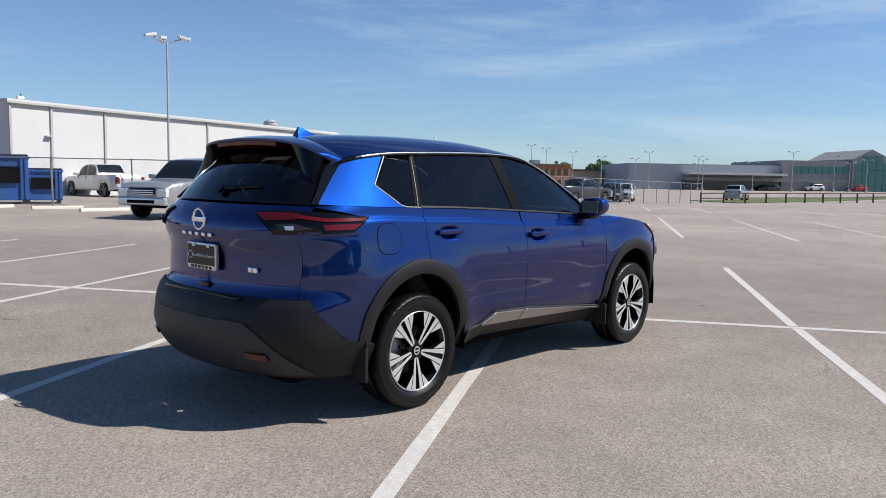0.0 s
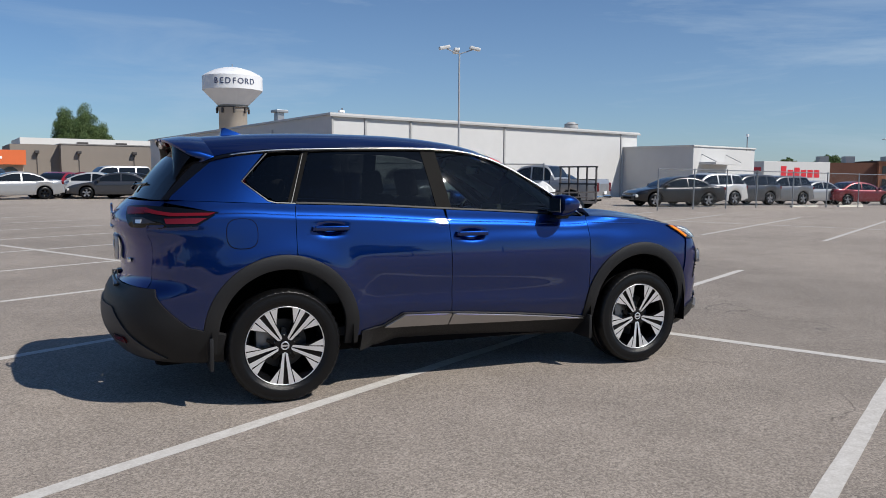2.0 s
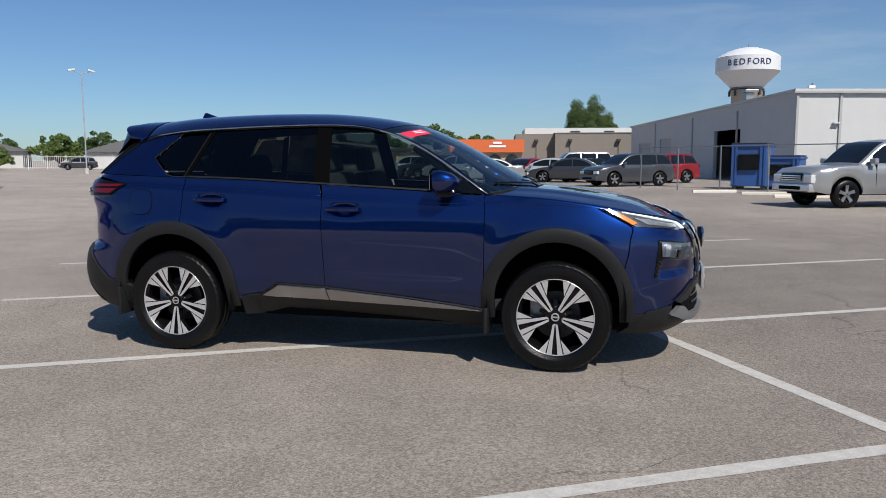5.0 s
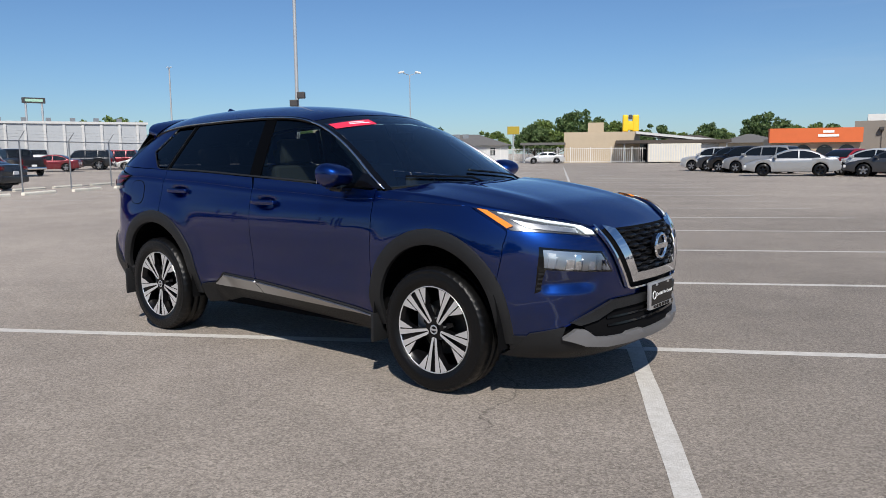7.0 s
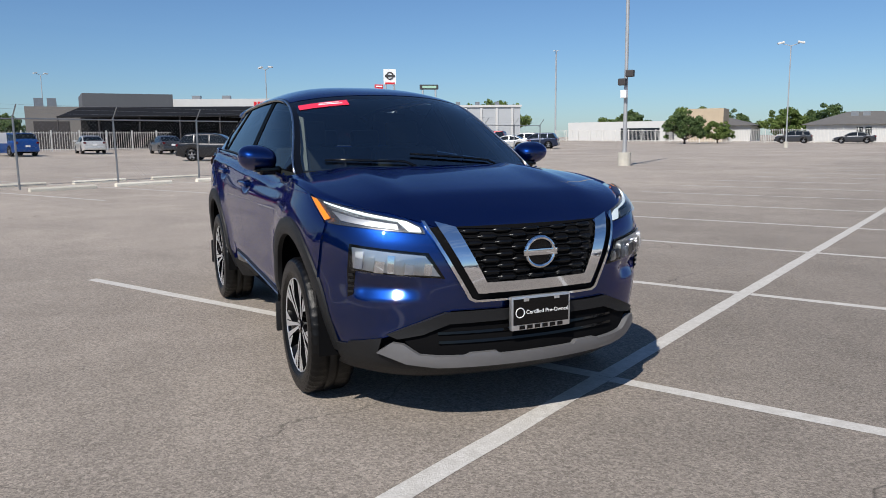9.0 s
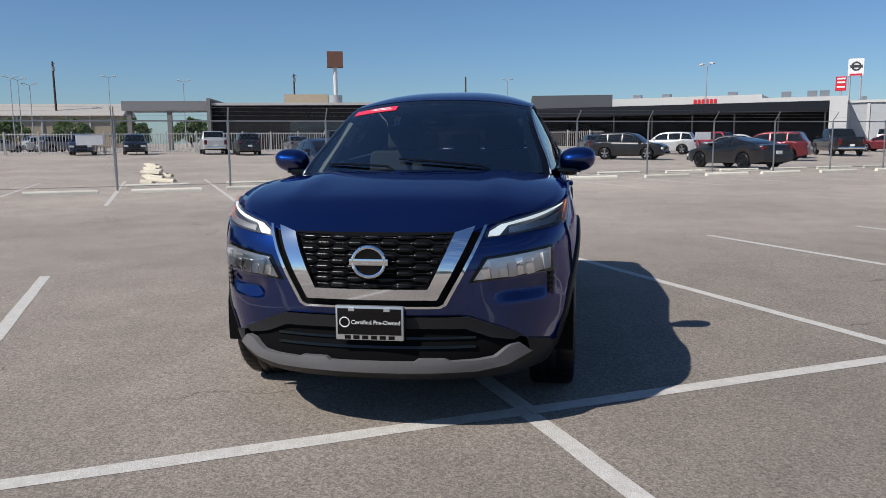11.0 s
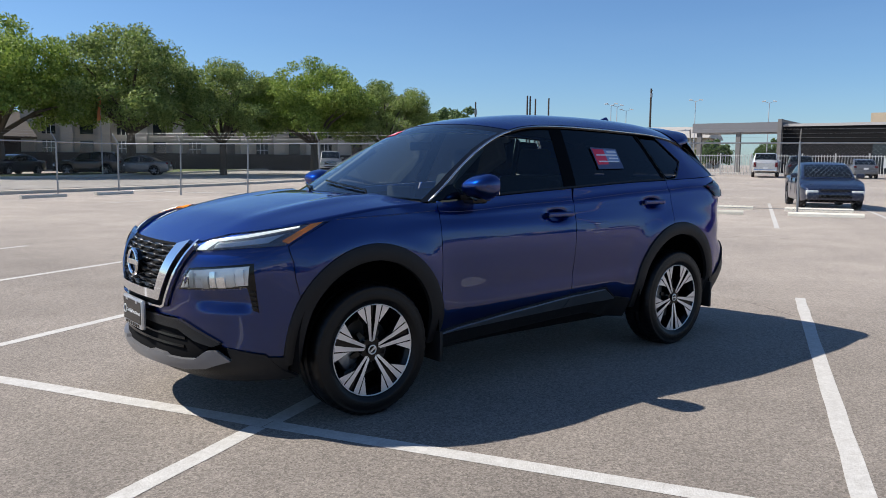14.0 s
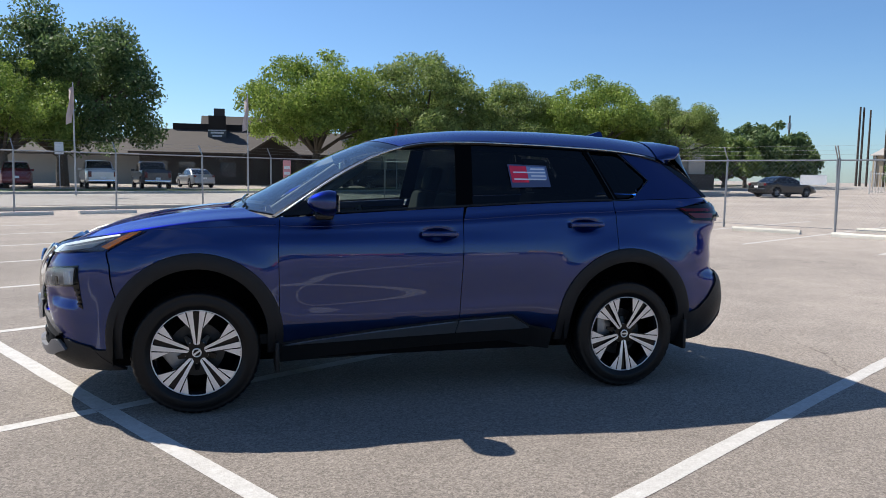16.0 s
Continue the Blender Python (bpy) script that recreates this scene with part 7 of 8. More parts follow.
for v in (8.0, 16.5, 26.0):
    wall_box(w, "post", -0.09, 0.0, v - 0.07, v + 0.07, -0.9, 4.6, POST_GREY)
part("wall_lamp", boxbm(2.15, 2.55, -0.25, 0.0, 3.35, 3.45, 0.03), POLE_GREY, w)
for u, v, r, h in ((28.6, 5.0, 0.62, 1.0),):
    o = part("roof_vent", rodbm((u, v, 5.2), (u, v, 5.2 + h), r, 18), POST_GREY, w, smooth=True)
    for q in range(3):
        part("vent_ring", rodbm((u, v, 5.6 + 0.25 * q), (u, v, 5.7 + 0.25 * q), r + 0.1 - 0.05 * q, 18), POST_GREY, o)
    part("vent_cap", rodbm((u, v, 6.2), (u, v, 6.38), r * 0.85, 18, r * 0.5), POST_GREY, o, smooth=True)
part("roof_mast", rodbm((1.2, 0.6, 5.2), (1.2, 0.6, 5.75), 0.05, 8), M["galv"], w)
part("camera_box", boxbm(0.95, 1.35, 0.5, 0.7, 5.45, 5.6, 0.03), M["white"], w)
for u in (5, 12, 19, 24):
    part("roof_vent", rodbm((u, 6, 5.2), (u, 6, 5.75), 0.12, 10), M["galv"], w, smooth=True)
# office
o = building("office_building", 57.7, 17.5, -14.0, "white flat-roofed office with an awning over its door")
wall_box(o, "wall", 0, 9.6, 0, 9, -0.9, 4.3, WHITE_WALL)
wall_box(o, "roof", -0.1, 9.7, -0.1, 9.1, 4.3, 4.42, mat("pale_coping", (0.62, 0.62, 0.6), 0.6, var=0.2, scale=2))
wall_box(o, "door", 2.3, 3.5, -0.06, 0.0, -0.6, 2.2, DARK_WIN)
wall_box(o, "awning", 0.9, 5.2, -1.5, 0.0, 2.85, 3.05, WHITE_WALL)
for u in (1.2, 4.9):
    part("awning_stay", rodbm((u, -1.4, 3.05), (u, 0.0, 3.7), 0.03, 6), M["galv"], o)
part("roof_mast", rodbm((8.8, 0.3, 4.35), (8.8, 0.3, 5.5), 0.05, 8), M["galv"], o)
part("mast_head", rodbm((8.8, 0.3, 5.4), (8.8, 0.3, 5.62), 0.13, 10), M["white"], o)
for dx in (-0.6, 0.7):
    part("camera_arm", rodbm((8.8, 0.3, 4.5), (8.8 + dx, 0.1, 4.2 + 0.1 * dx), 0.03, 6), M["galv"], o)
    part("camera_box", boxbm(8.65 + dx, 8.95 + dx, 0.0, 0.25, 4.1, 4.28, 0.04), M["galv"], o)
# box trailer with a red word drawn as plain shapes
t = thing("box_trailer", pose(83.6, 18.5, lie(84, 17), 0, 0, -33), "white box trailer with red lettering shapes on its side", "trailer")
part("box", boxbm(0, 9.5, 0, 2.6, 1.0, 3.75, 0.03), WHITE_WALL, t)
bm = bmesh.new()
for k, h in enumerate((1.25, 0.85, 1.1, 0.85, 0.85, 0.85)):
    box(bm, 2.4 + 0.95 * k, 3.15 + 0.95 * k, -0.03, -0.005, 2.0, 2.0 + h)
part("lettering", bm, SIGN_RED, t)
part("lettering", boxbm(-0.03, -0.005, 0.4, 2.2, 2.6, 3.1), SIGN_RED, t)
for u in (1.0, 7.2, 8.4):
    for v in (0.1, 2.4):
        part("wheel", rodbm((u, v - 0.1, 0.5), (u, v + 0.2, 0.5), 0.5, 20), M["rubber"], t)
part("chassis", boxbm(0.2, 9.3, 0.5, 2.1, 0.7, 1.0), STEEL_DARK, t)
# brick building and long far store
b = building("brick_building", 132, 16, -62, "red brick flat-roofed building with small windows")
wall_box(b, "wall", 2.6, 10.8, 0, 14, -0.6, 4.6, BRICK)
# the wing's shade is put into its colour: the same brick, darkened
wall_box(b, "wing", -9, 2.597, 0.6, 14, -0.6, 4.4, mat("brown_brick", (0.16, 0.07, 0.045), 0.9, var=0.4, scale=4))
wall_box(b, "roof_edge", 2.4, 11.0, -0.2, 14.2, 4.6, 4.75, ROOF_GREY)
for k in range(6):
    for z in (0.7, 2.7):
        wall_box(b, "window", 3.1 + 1.3 * k, 3.75 + 1.3 * k, -0.08, 0.0, z, z + 1.15, DARK_WIN)
for u in (-5, -1, 5):
    wall_box(b, "roof_unit", u, u + 1.4, 4, 6, 4.4, 5.5, M["galv"])
s = building("store", 184, -2, -76, "long grey store with a green glass gable and canopy")
STORE = mat("store_grey", (0.27, 0.27, 0.27), 0.8, var=0.15, scale=1)
wall_box(s, "wall", 3, 40, 0, 30, -0.6, 6.2, mat("store_blue_grey", (0.33, 0.35, 0.38), 0.8, var=0.15, scale=1))
wall_box(s, "wall", 40, 57, -1, 30, -0.6, 7.5, STORE)
wall_box(s, "canopy", 16, 39.5, -5, 0, 3.7, 4.2, mat("pale_canopy", (0.66, 0.65, 0.62), 0.6, var=0.15, scale=1))
wall_box(s, "canopy_band", 16, 56.5, -1.4, -1.05, 2.3, 3.1, STORE)
wall_box(s, "shop_front", 16, 56.5, -0.4, -0.02, -0.5, 2.4, DARK_WIN)
for k in range(8):
    wall_box(s, "window", 43 + 1.7 * k, 44.5 + 1.7 * k, -1.12, -1.0, 4.4, 6.1, TEAL_WIN)
gv2 = [(56.6, -2, -0.6), (66.2, -2, -0.6), (66.2, -2, 8.0), (61.2, -2, 10.4), (56.6, -2, 8.0)]
mesh_ob("gable", gv2 + [(x, 20, z) for x, y, z in gv2], [(0, 1, 2, 3, 4), (0, 5, 6, 1), (1, 6, 7, 2), (2, 7, 8, 3), (3, 8, 9, 4), (4, 9, 5, 0)], STORE, s, smooth=False)
for k in range(5):
    for q in range(5):
        u = 57.3 + 1.68 * k
        z1 = 0.2 + 1.75 * (q + 1) - 0.12
        if z1 < 8.0 + (1.6 if 1 <= k <= 3 else 0.2):
            wall_box(s, "window", u, u + 1.55, -2.1, -2.0, 0.2 + 1.75 * q, z1, TEAL_WIN)
wall_box(s, "wall", 66.2, 120, -1, 30, -0.6, 6.2, STORE)
l = building("low_store", 205, 24, -80, "low pale flat-roofed building beyond the store")
wall_box(l, "wall", 0, 22, 0, 10, -0.6, 4.4, TAN_WALL)
wall_box(l, "shop_front", 1, 21, -0.06, 0.0, 0.2, 2.6, DARK_WIN)
wall_box(l, "roof", -0.6, 22.6, -1, 10.5, 4.4, 4.8, ROOF_GREY)
# orange shop, grey block, tan building, house at the north
s = building("orange_shop", 13.5, 71.0, -10.0, "low shop with an orange fascia and arched openings")
wall_box(s, "wall", 7.5, 15, 0, 8, -0.2, 2.5, TAN_WALL)
wall_box(s, "fascia", 7.4, 15.1, -0.5, 1.0, 2.1, 3.4, ORANGE)
for k in range(4):
    ar_ = [(7.75 + 1.8 * k + 0.75 * (1 + math.cos(a)), -0.06, 1.1 + 0.8 * math.sin(a)) for a in np.linspace(0, math.pi, 10)]
    ar_ += [(ar_[-1][0], -0.06, -0.2), (ar_[0][0], -0.06, -0.2)]
    n = len(ar_)
    mesh_ob("arch", ar_ + [(a, 0.0, c) for a, _, c in ar_], [tuple(range(n))[::-1]] + [(i, (i + 1) % n, n + (i + 1) % n, n + i) for i in range(n)], DARK_WIN, s, smooth=False)
for z0, wd in ((2.95, 0.9), (2.6, 1.7)):
    wall_box(s, "sign_bar", 12.3 - wd / 2, 12.3 + wd / 2, -0.56, -0.5, z0, z0 + 0.22, M["white"])
g = building("grey_block", 33.5, 71.9, -20.0, "plain grey-brown rendered block with wall lamps and a white upper roof")
TAUPE = mat("taupe_render", (0.235, 0.205, 0.175), 0.9, var=0.2, scale=1.5)
wall_box(g, "wall", 0, 9.3, 0, 12, -0.2, 4.2, TAUPE)
wall_box(g, "set_back_wall", -4.3, -0.003, 1.3, 12, -0.2, 4.2, TAUPE)
wall_box(g, "coping", -0.05, 9.35, -0.06, 12.1, 4.2, 4.3, GREY_WALL)
wall_box(g, "upper_roof", -3.2, 10.5, 4, 15, 4.3, 4.95, mat("white_membrane", (0.66, 0.65, 0.62), 0.7, var=0.15, scale=2))
for u in (2.0, 5.8):
    wall_box(g, "roof_hatch", u, u + 1.1, 3.9, 3.997, 4.45, 4.62, STEEL_DARK)
for u, v in ((-2.0, 1.3), (1.6, 0), (6.8, 0)):
    part("wall_lamp", boxbm(u - 0.2, u + 0.2, v - 0.5, v, 3.3, 3.6, 0.05), STEEL_DARK, g)
    part("lamp_conduit", boxbm(u - 0.03, u + 0.03, v - 0.06, v, 0.4, 3.3), STEEL_DARK, g)
g2 = building("tan_block", 36.0, 74.0, -14.0, "tan building with a pale roof beyond the warehouse")
wall_box(g2, "wall", 9, 20, 0, 12, -0.3, 4.4, TAUPE)
wall_box(g2, "roof", 8.9, 20.2, -0.2, 12.2, 4.4, 4.8, WHITE_WALL)
c = building("tan_restaurant", 2.2, 95.5, -3.0, "tan rendered flat-roofed drive-in with a dark canopy", "building")
wall_box(c, "wall", 0, 9.5, 0, 9, -0.1, 3.9, TAN_WALL)
wall_box(c, "parapet", 3.0, 5.0, 0.5, 2.5, 3.9, 5.1, TAN_WALL)
wall_box(c, "canopy", 6.5, 20, -3.5, 4, 2.35, 2.75, ROOF_BROWN)
wall_box(c, "shade_front", 9.5, 17, 0.5, 0.7, 0, 2.4, DARK_WIN)
for u in (7.5, 12, 16, 19.5):
    part("canopy_post", rodbm((u, -3.2, 0), (u, -3.2, 2.4), 0.08, 8), POLE_GREY, c)
wall_box(c, "side_canopy", -5.5, 0.2, -2, 3, 2.3, 2.6, ROOF_GREY)
part("canopy_post", rodbm((-5, -1.5, 0), (-5, -1.5, 2.3), 0.1, 8), POLE_GREY, c)
rv = [(9, -1, 3.9), (19, -1, 2.75), (19, 8, 2.75), (9, 8, 3.9)]
mesh_ob("sloping_roof", rv + [(a, b_, z - 0.3) for a, b_, z in rv], [(0, 1, 2, 3), (7, 6, 5, 4), (0, 4, 5, 1), (1, 5, 6, 2), (2, 6, 7, 3), (3, 7, 4, 0)], WHITE_WALL, c, smooth=False)
sg = thing("yellow_sign", pose(9.7, 97.5, lie(9, 97) + 3.9, 0, 0, 0), "yellow rounded sign shape on the restaurant roof", "sign")
bm = bmesh.new(); box(bm, 0, 0.75, -0.3, 0.3, 0, 2.2, 0.25, seg=4); box(bm, 1.25, 2.1, -0.3, 0.3, 0, 2.2, 0.25, seg=4); box(bm, 0.3, 1.8, -0.25, 0.25, 0.2, 1.4, 0.2, seg=3)
part("face", bm, YELLOW, sg, smooth=True)
part("panel", boxbm(0.75, 1.2, -0.34, -0.26, 1.6, 2.2, 0.1), STEEL_DARK, sg)
ct = thing("shipping_container", pose(12.2, 90.0, lie(12, 90), 0, 0, -3), "cream ribbed shipping container by the picket fence", "container")
part("body", boxbm(0, 6.1, 0, 2.4, 0.12, 2.3, 0.03), mat("cream_steel", (0.66, 0.62, 0.52), 0.6, var=0.25, scale=2), ct)
for k in range(20):
    part("rib", boxbm(0.25 + 0.29 * k, 0.40 + 0.29 * k, -0.04, 0.0, 0.25, 2.2), WHITE_WALL, ct)
for u in (1.2, 4.9):
    part("foot", boxbm(u, u + 0.3, 0.2, 2.2, 0, 0.14), STEEL_DARK, ct)


def hip_house(x, y, turn, L, D, wall_h, roof_h, wallm, roofm, label, over=0.7):
    h = building("house", x, y, turn, label, "house")
    wall_box(h, "wall", 0, L, 0, D, -0.2, wall_h, wallm)
    r0 = [(-over, -over, wall_h), (L + over, -over, wall_h), (L + over, D + over, wall_h), (-over, D + over, wall_h), (D / 2, D / 2, wall_h + roof_h), (L - D / 2, D / 2, wall_h + roof_h)]
    mesh_ob("roof", r0, [(0, 1, 5, 4), (1, 2, 5), (2, 3, 4, 5), (3, 0, 4), (3, 2, 1, 0)], roofm, h, smooth=False)
    return h


h = hip_house(-21.0, 118.5, 5, 14.5, 10, 2.5, 1.9, WHITE_WALL, ROOF_GREY, "low pale house with a grey hipped roof")
for u in (6.5, 7.6, 11.6):
    wall_box(h, "window", u, u + 0.8, -0.05, 0, 0.9, 2.1, DARK_WIN)
for u in (2.5, 4.0):
    part("roof_unit", boxbm(u + 3, u + 4, 3, 4, 3.6, 4.4), M["galv"], h)
h = hip_house(-48.0, 137.0, 5, 14, 10, 2.6, 1.6, WHITE_WALL, ROOF_GREY, "pale house with a grey hipped roof behind trees")
for x, y, L, hh, m_ in ((18, 132, 12, 4.2, WHITE_WALL), (28, 128, 10, 3.8, TAN_WALL), (38, 126, 14, 3.6, WHITE_WALL)):
    q = hip_house(x, y, -8, L, 9, 2.6, 1.5, m_, ROOF_BROWN if L > 11 else ROOF_GREY, "small house with a hipped roof in the distance")
f = building("fast_food_outlet", -42, 128, 8, "small tan restaurant with a raised front far off")
wall_box(f, "wall", 0, 6, 0, 6, -0.1, 5.5, TAN_WALL)
wall_box(f, "wing", -22, -4, 2, 8, -0.1, 3.6, WHITE_WALL)
wall_box(f, "wing_shade", -12, -5, 1.9, 2.0, 0, 2.4, DARK_WIN)
# dealership in the west
d = building("dealership", -82.8, 60.6, 42, "long white showroom with red lettering shapes on its parapet")
wall_box(d, "wall", -16, 14, 0, 20, -0.3, 6.3, WHITE_WALL)
for k in range(6):
    wall_box(d, "letter", 5.7 + 0.5 * k, 6.05 + 0.5 * k, -0.12, 0, 5.35, 5.9, SIGN_RED)
wall_box(d, "wall", 14, 23.6, -0.4, 20, -0.3, 5.8, WHITE_WALL)
for q in (-3, 1, 9.5, 16, 19, 20.4):
    wall_box(d, "roof_unit", q, q + 1.1, 3, 4, 5.8 if q > 10 else 6.3, 6.7 if q > 10 else 6.9, M["galv"])
d2 = building("service_building", -68.2, 79.5, 38, "pale ribbed metal service building with rooftop vents")
wall_box(d2, "wall", 0, 19, 0, 14, -0.3, 5.1, mat("ribbed_grey", (0.40, 0.42, 0.44), 0.6, var=0.15, scale=2))
for k in range(9):
    wall_box(d2, "rib", 0.1 + 2.2 * k, 0.4 + 2.2 * k, -0.18, 0, -0.3, 5.0, WHITE_WALL)
wall_box(d2, "roof", -0.2, 19.2, -0.2, 14.2, 5.1, 5.4, WHITE_WALL)
for k in range(6):
    wall_box(d2, "roof_vent", 1.5 + 2.8 * k, 2.1 + 2.8 * k, 1, 1.7, 5.3, 5.9, M["galv"])
a = building("dark_awning", -73.4, 42.6, 42, "long black shade awning on steel posts above parked cars", "awning")
rv = [(-6, -3.0, 3.3), (27, -3.0, 3.3), (27, 3.5, 4.5), (-6, 3.5, 4.5)]
mesh_ob("awning", rv + [(p, q, z + 0.12) for p, q, z in rv], [(3, 2, 1, 0), (4, 5, 6, 7), (0, 1, 5, 4), (1, 2, 6, 5), (2, 3, 7, 6), (3, 0, 4, 7)], BLACK_WALL, a, smooth=False)
wall_box(a, "back_wall", -6, 27, 3.6, 3.8, -0.3, 4.5, BLACK_WALL)
for k in range(9):
    part("post", rodbm((-6.0 + 4.1 * k, -2.8, -0.3), (-6.0 + 4.1 * k, -2.8, 3.5), 0.08, 8), STEEL_DARK, a)
k = building("dark_building", -90.3, 4.6, 76.5, "low black-clad building with a canopy at its end")
wall_box(k, "wall", 0, 30, -0.3, 12, -0.3, 5.2, mat("black_brick", (0.02, 0.019, 0.02), 0.85, spec=0.15, var=0.35, scale=2))
wall_box(k, "opening", 9, 15.5, -0.4, -0.28, 0, 3.3, DARK_WIN)
wall_box(k, "coping", -0.1, 30.1, -0.45, 12, 5.2, 5.5, mat("pale_edge", (0.5, 0.48, 0.46), 0.7, var=0.2, scale=2))
for q in range(12):
    wall_box(k, "board", 0, 30, -0.36, -0.3, 0.2 + 0.41 * q, 0.55 + 0.41 * q, BLACK_WALL) if q > 7 else None
wall_box(k, "end_wall", -0.4, 0.0, -1.2, 12, -0.3, 6.0, GREY_WALL)
wall_box(k, "canopy", -10, 0, -1.0, 5, 4.6, 5.7, mat("mid_grey_panel", (0.2, 0.2, 0.21), 0.7, var=0.15, scale=2))
for u in (-9.5, -5.0):
    part("canopy_post", boxbm(u, u + 0.5, -0.8, -0.3, -0.3, 4.6), GREY_WALL, k)
wall_box(k, "roof_box", 8, 13.5, 5, 8, 5.4, 6.8, TAN_WALL)
part("roof_vent", rodbm((14.5, 4, 5.4), (14.5, 4, 6.6), 0.8, 16), POLE_GREY, k, smooth=True)
for u in (22, 24.5):
    wall_box(k, "roof_unit", u, u + 1.2, 4, 6, 5.4, 6.4, STEEL_DARK)
k2 = building("dark_building", -87.2, 38.5, 64, "dark grey garage building with a wide door")
wall_box(k2, "wall", 0, 6, 0, 8, -0.3, 4.9, GREY_WALL)
wall_box(k2, "door", 0.8, 4.5, -0.06, 0, 0, 3.2, STEEL_DARK)
wall_box(k2, "wall", 6, 16, -1.5, 8, -0.3, 6.4, mat("blue_grey_wall", (0.11, 0.115, 0.125), 0.85, var=0.2, scale=2))
for v in (1.0, 2.4):
    wall_box(k2, "roof_unit", v, v + 1.0, 3, 4, 4.9, 6.0, M["galv"])
sh = building("far_shed", -172, -46, 84, "long beige metal shed with a low gable roof far off")
wall_box(sh, "wall", 0, 38, 0, 20, 0, 6.4, TAN_WALL)
rv = [(-0.5, -0.6, 6.4), (38.5, -0.6, 6.4), (38.5, 10, 9.2), (-0.5, 10, 9.2), (-0.5, 20.6, 6.4), (38.5, 20.6, 6.4)]
mesh_ob("roof", rv, [(0, 1, 2, 3), (3, 2, 5, 4), (1, 5, 2), (0, 3, 4)], mat("pale_metal_roof", (0.42, 0.39, 0.35), 0.6, var=0.2, scale=1), sh, smooth=False)
for q in range(9):
    wall_box(sh, "post", 0.4 + 4.5 * q, 0.7 + 4.5 * q, -0.2, 0, 0, 6.4, WHITE_WALL)
# brown clubhouse and apartments in the south
br = building("brown_house", -22.5, -66.5, 150, "brown-roofed single-storey house with a brick chimney and sign")
BROWN_BOARD = mat("brown_board", (0.036, 0.028, 0.023), 0.9, var=0.35, scale=3)


def gable_roof(parent, name, u0, u1, v0, v1, z0, z1, thick=0.18):
    """Two slopes with their ridge along u, with a thick edge and closed ends."""
    vm = (v0 + v1) / 2
    rv = [(u, v, z) for u in (u0, u1) for v, z in ((v0, z0), (vm, z1), (v1, z0), (v1, z0 - thick), (vm, z1 - thick), (v0, z0 - thick))]
    rf = [(0, 1, 7, 6), (1, 2, 8, 7), (2, 3, 9, 8), (3, 4, 10, 9), (4, 5, 11, 10), (5, 0, 6, 11), (5, 4, 1, 0), (4, 3, 2, 1), (6, 7, 10, 11), (7, 8, 9, 10)]
    mesh_ob(name, rv, rf, ROOF_BROWN, parent, smooth=False)
    return vm


wall_box(br, "wall", 4, 22, 0, 11, -0.3, 2.9, BROWN_BOARD)
gable_roof(br, "roof", 3.2, 23, -1.4, 12, 2.95, 5.35)
wall_box(br, "ridge_wall", 6.5, 19, 5.2, 6.0, 4.6, 5.9, BROWN_BOARD)
gable_roof(br, "upper_roof", 9.0, 18.5, 6.0, 13, 4.9, 7.0)
wall_box(br, "upper_wall", 9.4, 18.1, 6.4, 12.6, 3.5, 5.6, BROWN_BOARD)
wall_box(br, "chimney", 9.9, 11.5, 3.2, 5.0, 3.2, 6.6, BROWN_BOARD)
wall_box(br, "chimney_cap", 10.4, 11.4, 3.4, 4.6, 6.6, 7.3, STEEL_DARK)
wall_box(br, "sign_board", 9.85, 11.55, 3.0, 3.2, 4.3, 5.3, mat("slate_sign", (0.10, 0.115, 0.13), 0.6, var=0.3, scale=5))
for z, u0, u1 in ((4.92, 10.1, 11.3), (4.62, 10.25, 11.15), (5.2, 9.87, 11.53), (4.34, 9.87, 11.53)):
    wall_box(br, "sign_bar", u0, u1, 2.96, 3.0, z - 0.05, z + (0.12 if z in (4.92, 4.62) else 0.02), M["white"])
pv = [(13.0, -4.2, 2.7), (15.6, -4.2, 4.4), (18.2, -4.2, 2.7), (13.0, 3.0, 2.9), (15.6, 4.5, 4.6), (18.2, 3.0, 2.9)]
mesh_ob("porch_roof", pv + [(p[0], p[1], p[2] - 0.2) for p in pv], [(0, 1, 4, 3), (1, 2, 5, 4), (6, 9, 10, 7), (7, 10, 11, 8), (0, 6, 7, 1), (1, 7, 8, 2), (0, 3, 9, 6), (2, 8, 11, 5)], ROOF_BROWN, br, smooth=False)
mesh_ob("porch_gable", [(13.3, -4.0, 2.7), (17.9, -4.0, 2.7), (15.6, -4.0, 4.2), (13.3, -3.9, 2.7), (17.9, -3.9, 2.7), (15.6, -3.9, 4.2)], [(0, 1, 2), (5, 4, 3), (0, 3, 4, 1), (1, 4, 5, 2), (2, 5, 3, 0)], BROWN_BOARD, br, smooth=False)
for u in (13.4, 17.8):
    part("porch_post", boxbm(u - 0.15, u + 0.15, -4.2, -3.9, -0.3, 2.6), WOOD_POLE, br)
for u in (5.0, 7.4, 11.0, 19.4):
    wall_box(br, "window", u, u + 1.4, -0.06, 0, 0.8, 2.1, DARK_WIN)
wall_box(br, "wing", -8, 4, 2, 10, -0.3, 2.7, mat("pale_board", (0.34, 0.33, 0.3), 0.9, var=0.25, scale=2))
gable_roof(br, "wing_roof", -9, 4.6, 1.0, 11, 2.75, 4.4)
CREAM = mat("cream_render", (0.52, 0.47, 0.40), 0.9, var=0.25, scale=1.5)
ap = building("apartment_building", -44.0, -58.5, 129.7, "two-storey cream apartment building with pilasters behind trees")
wall_box(ap, "wall", 0, 36, 0, 10, -0.3, 6.2, CREAM)
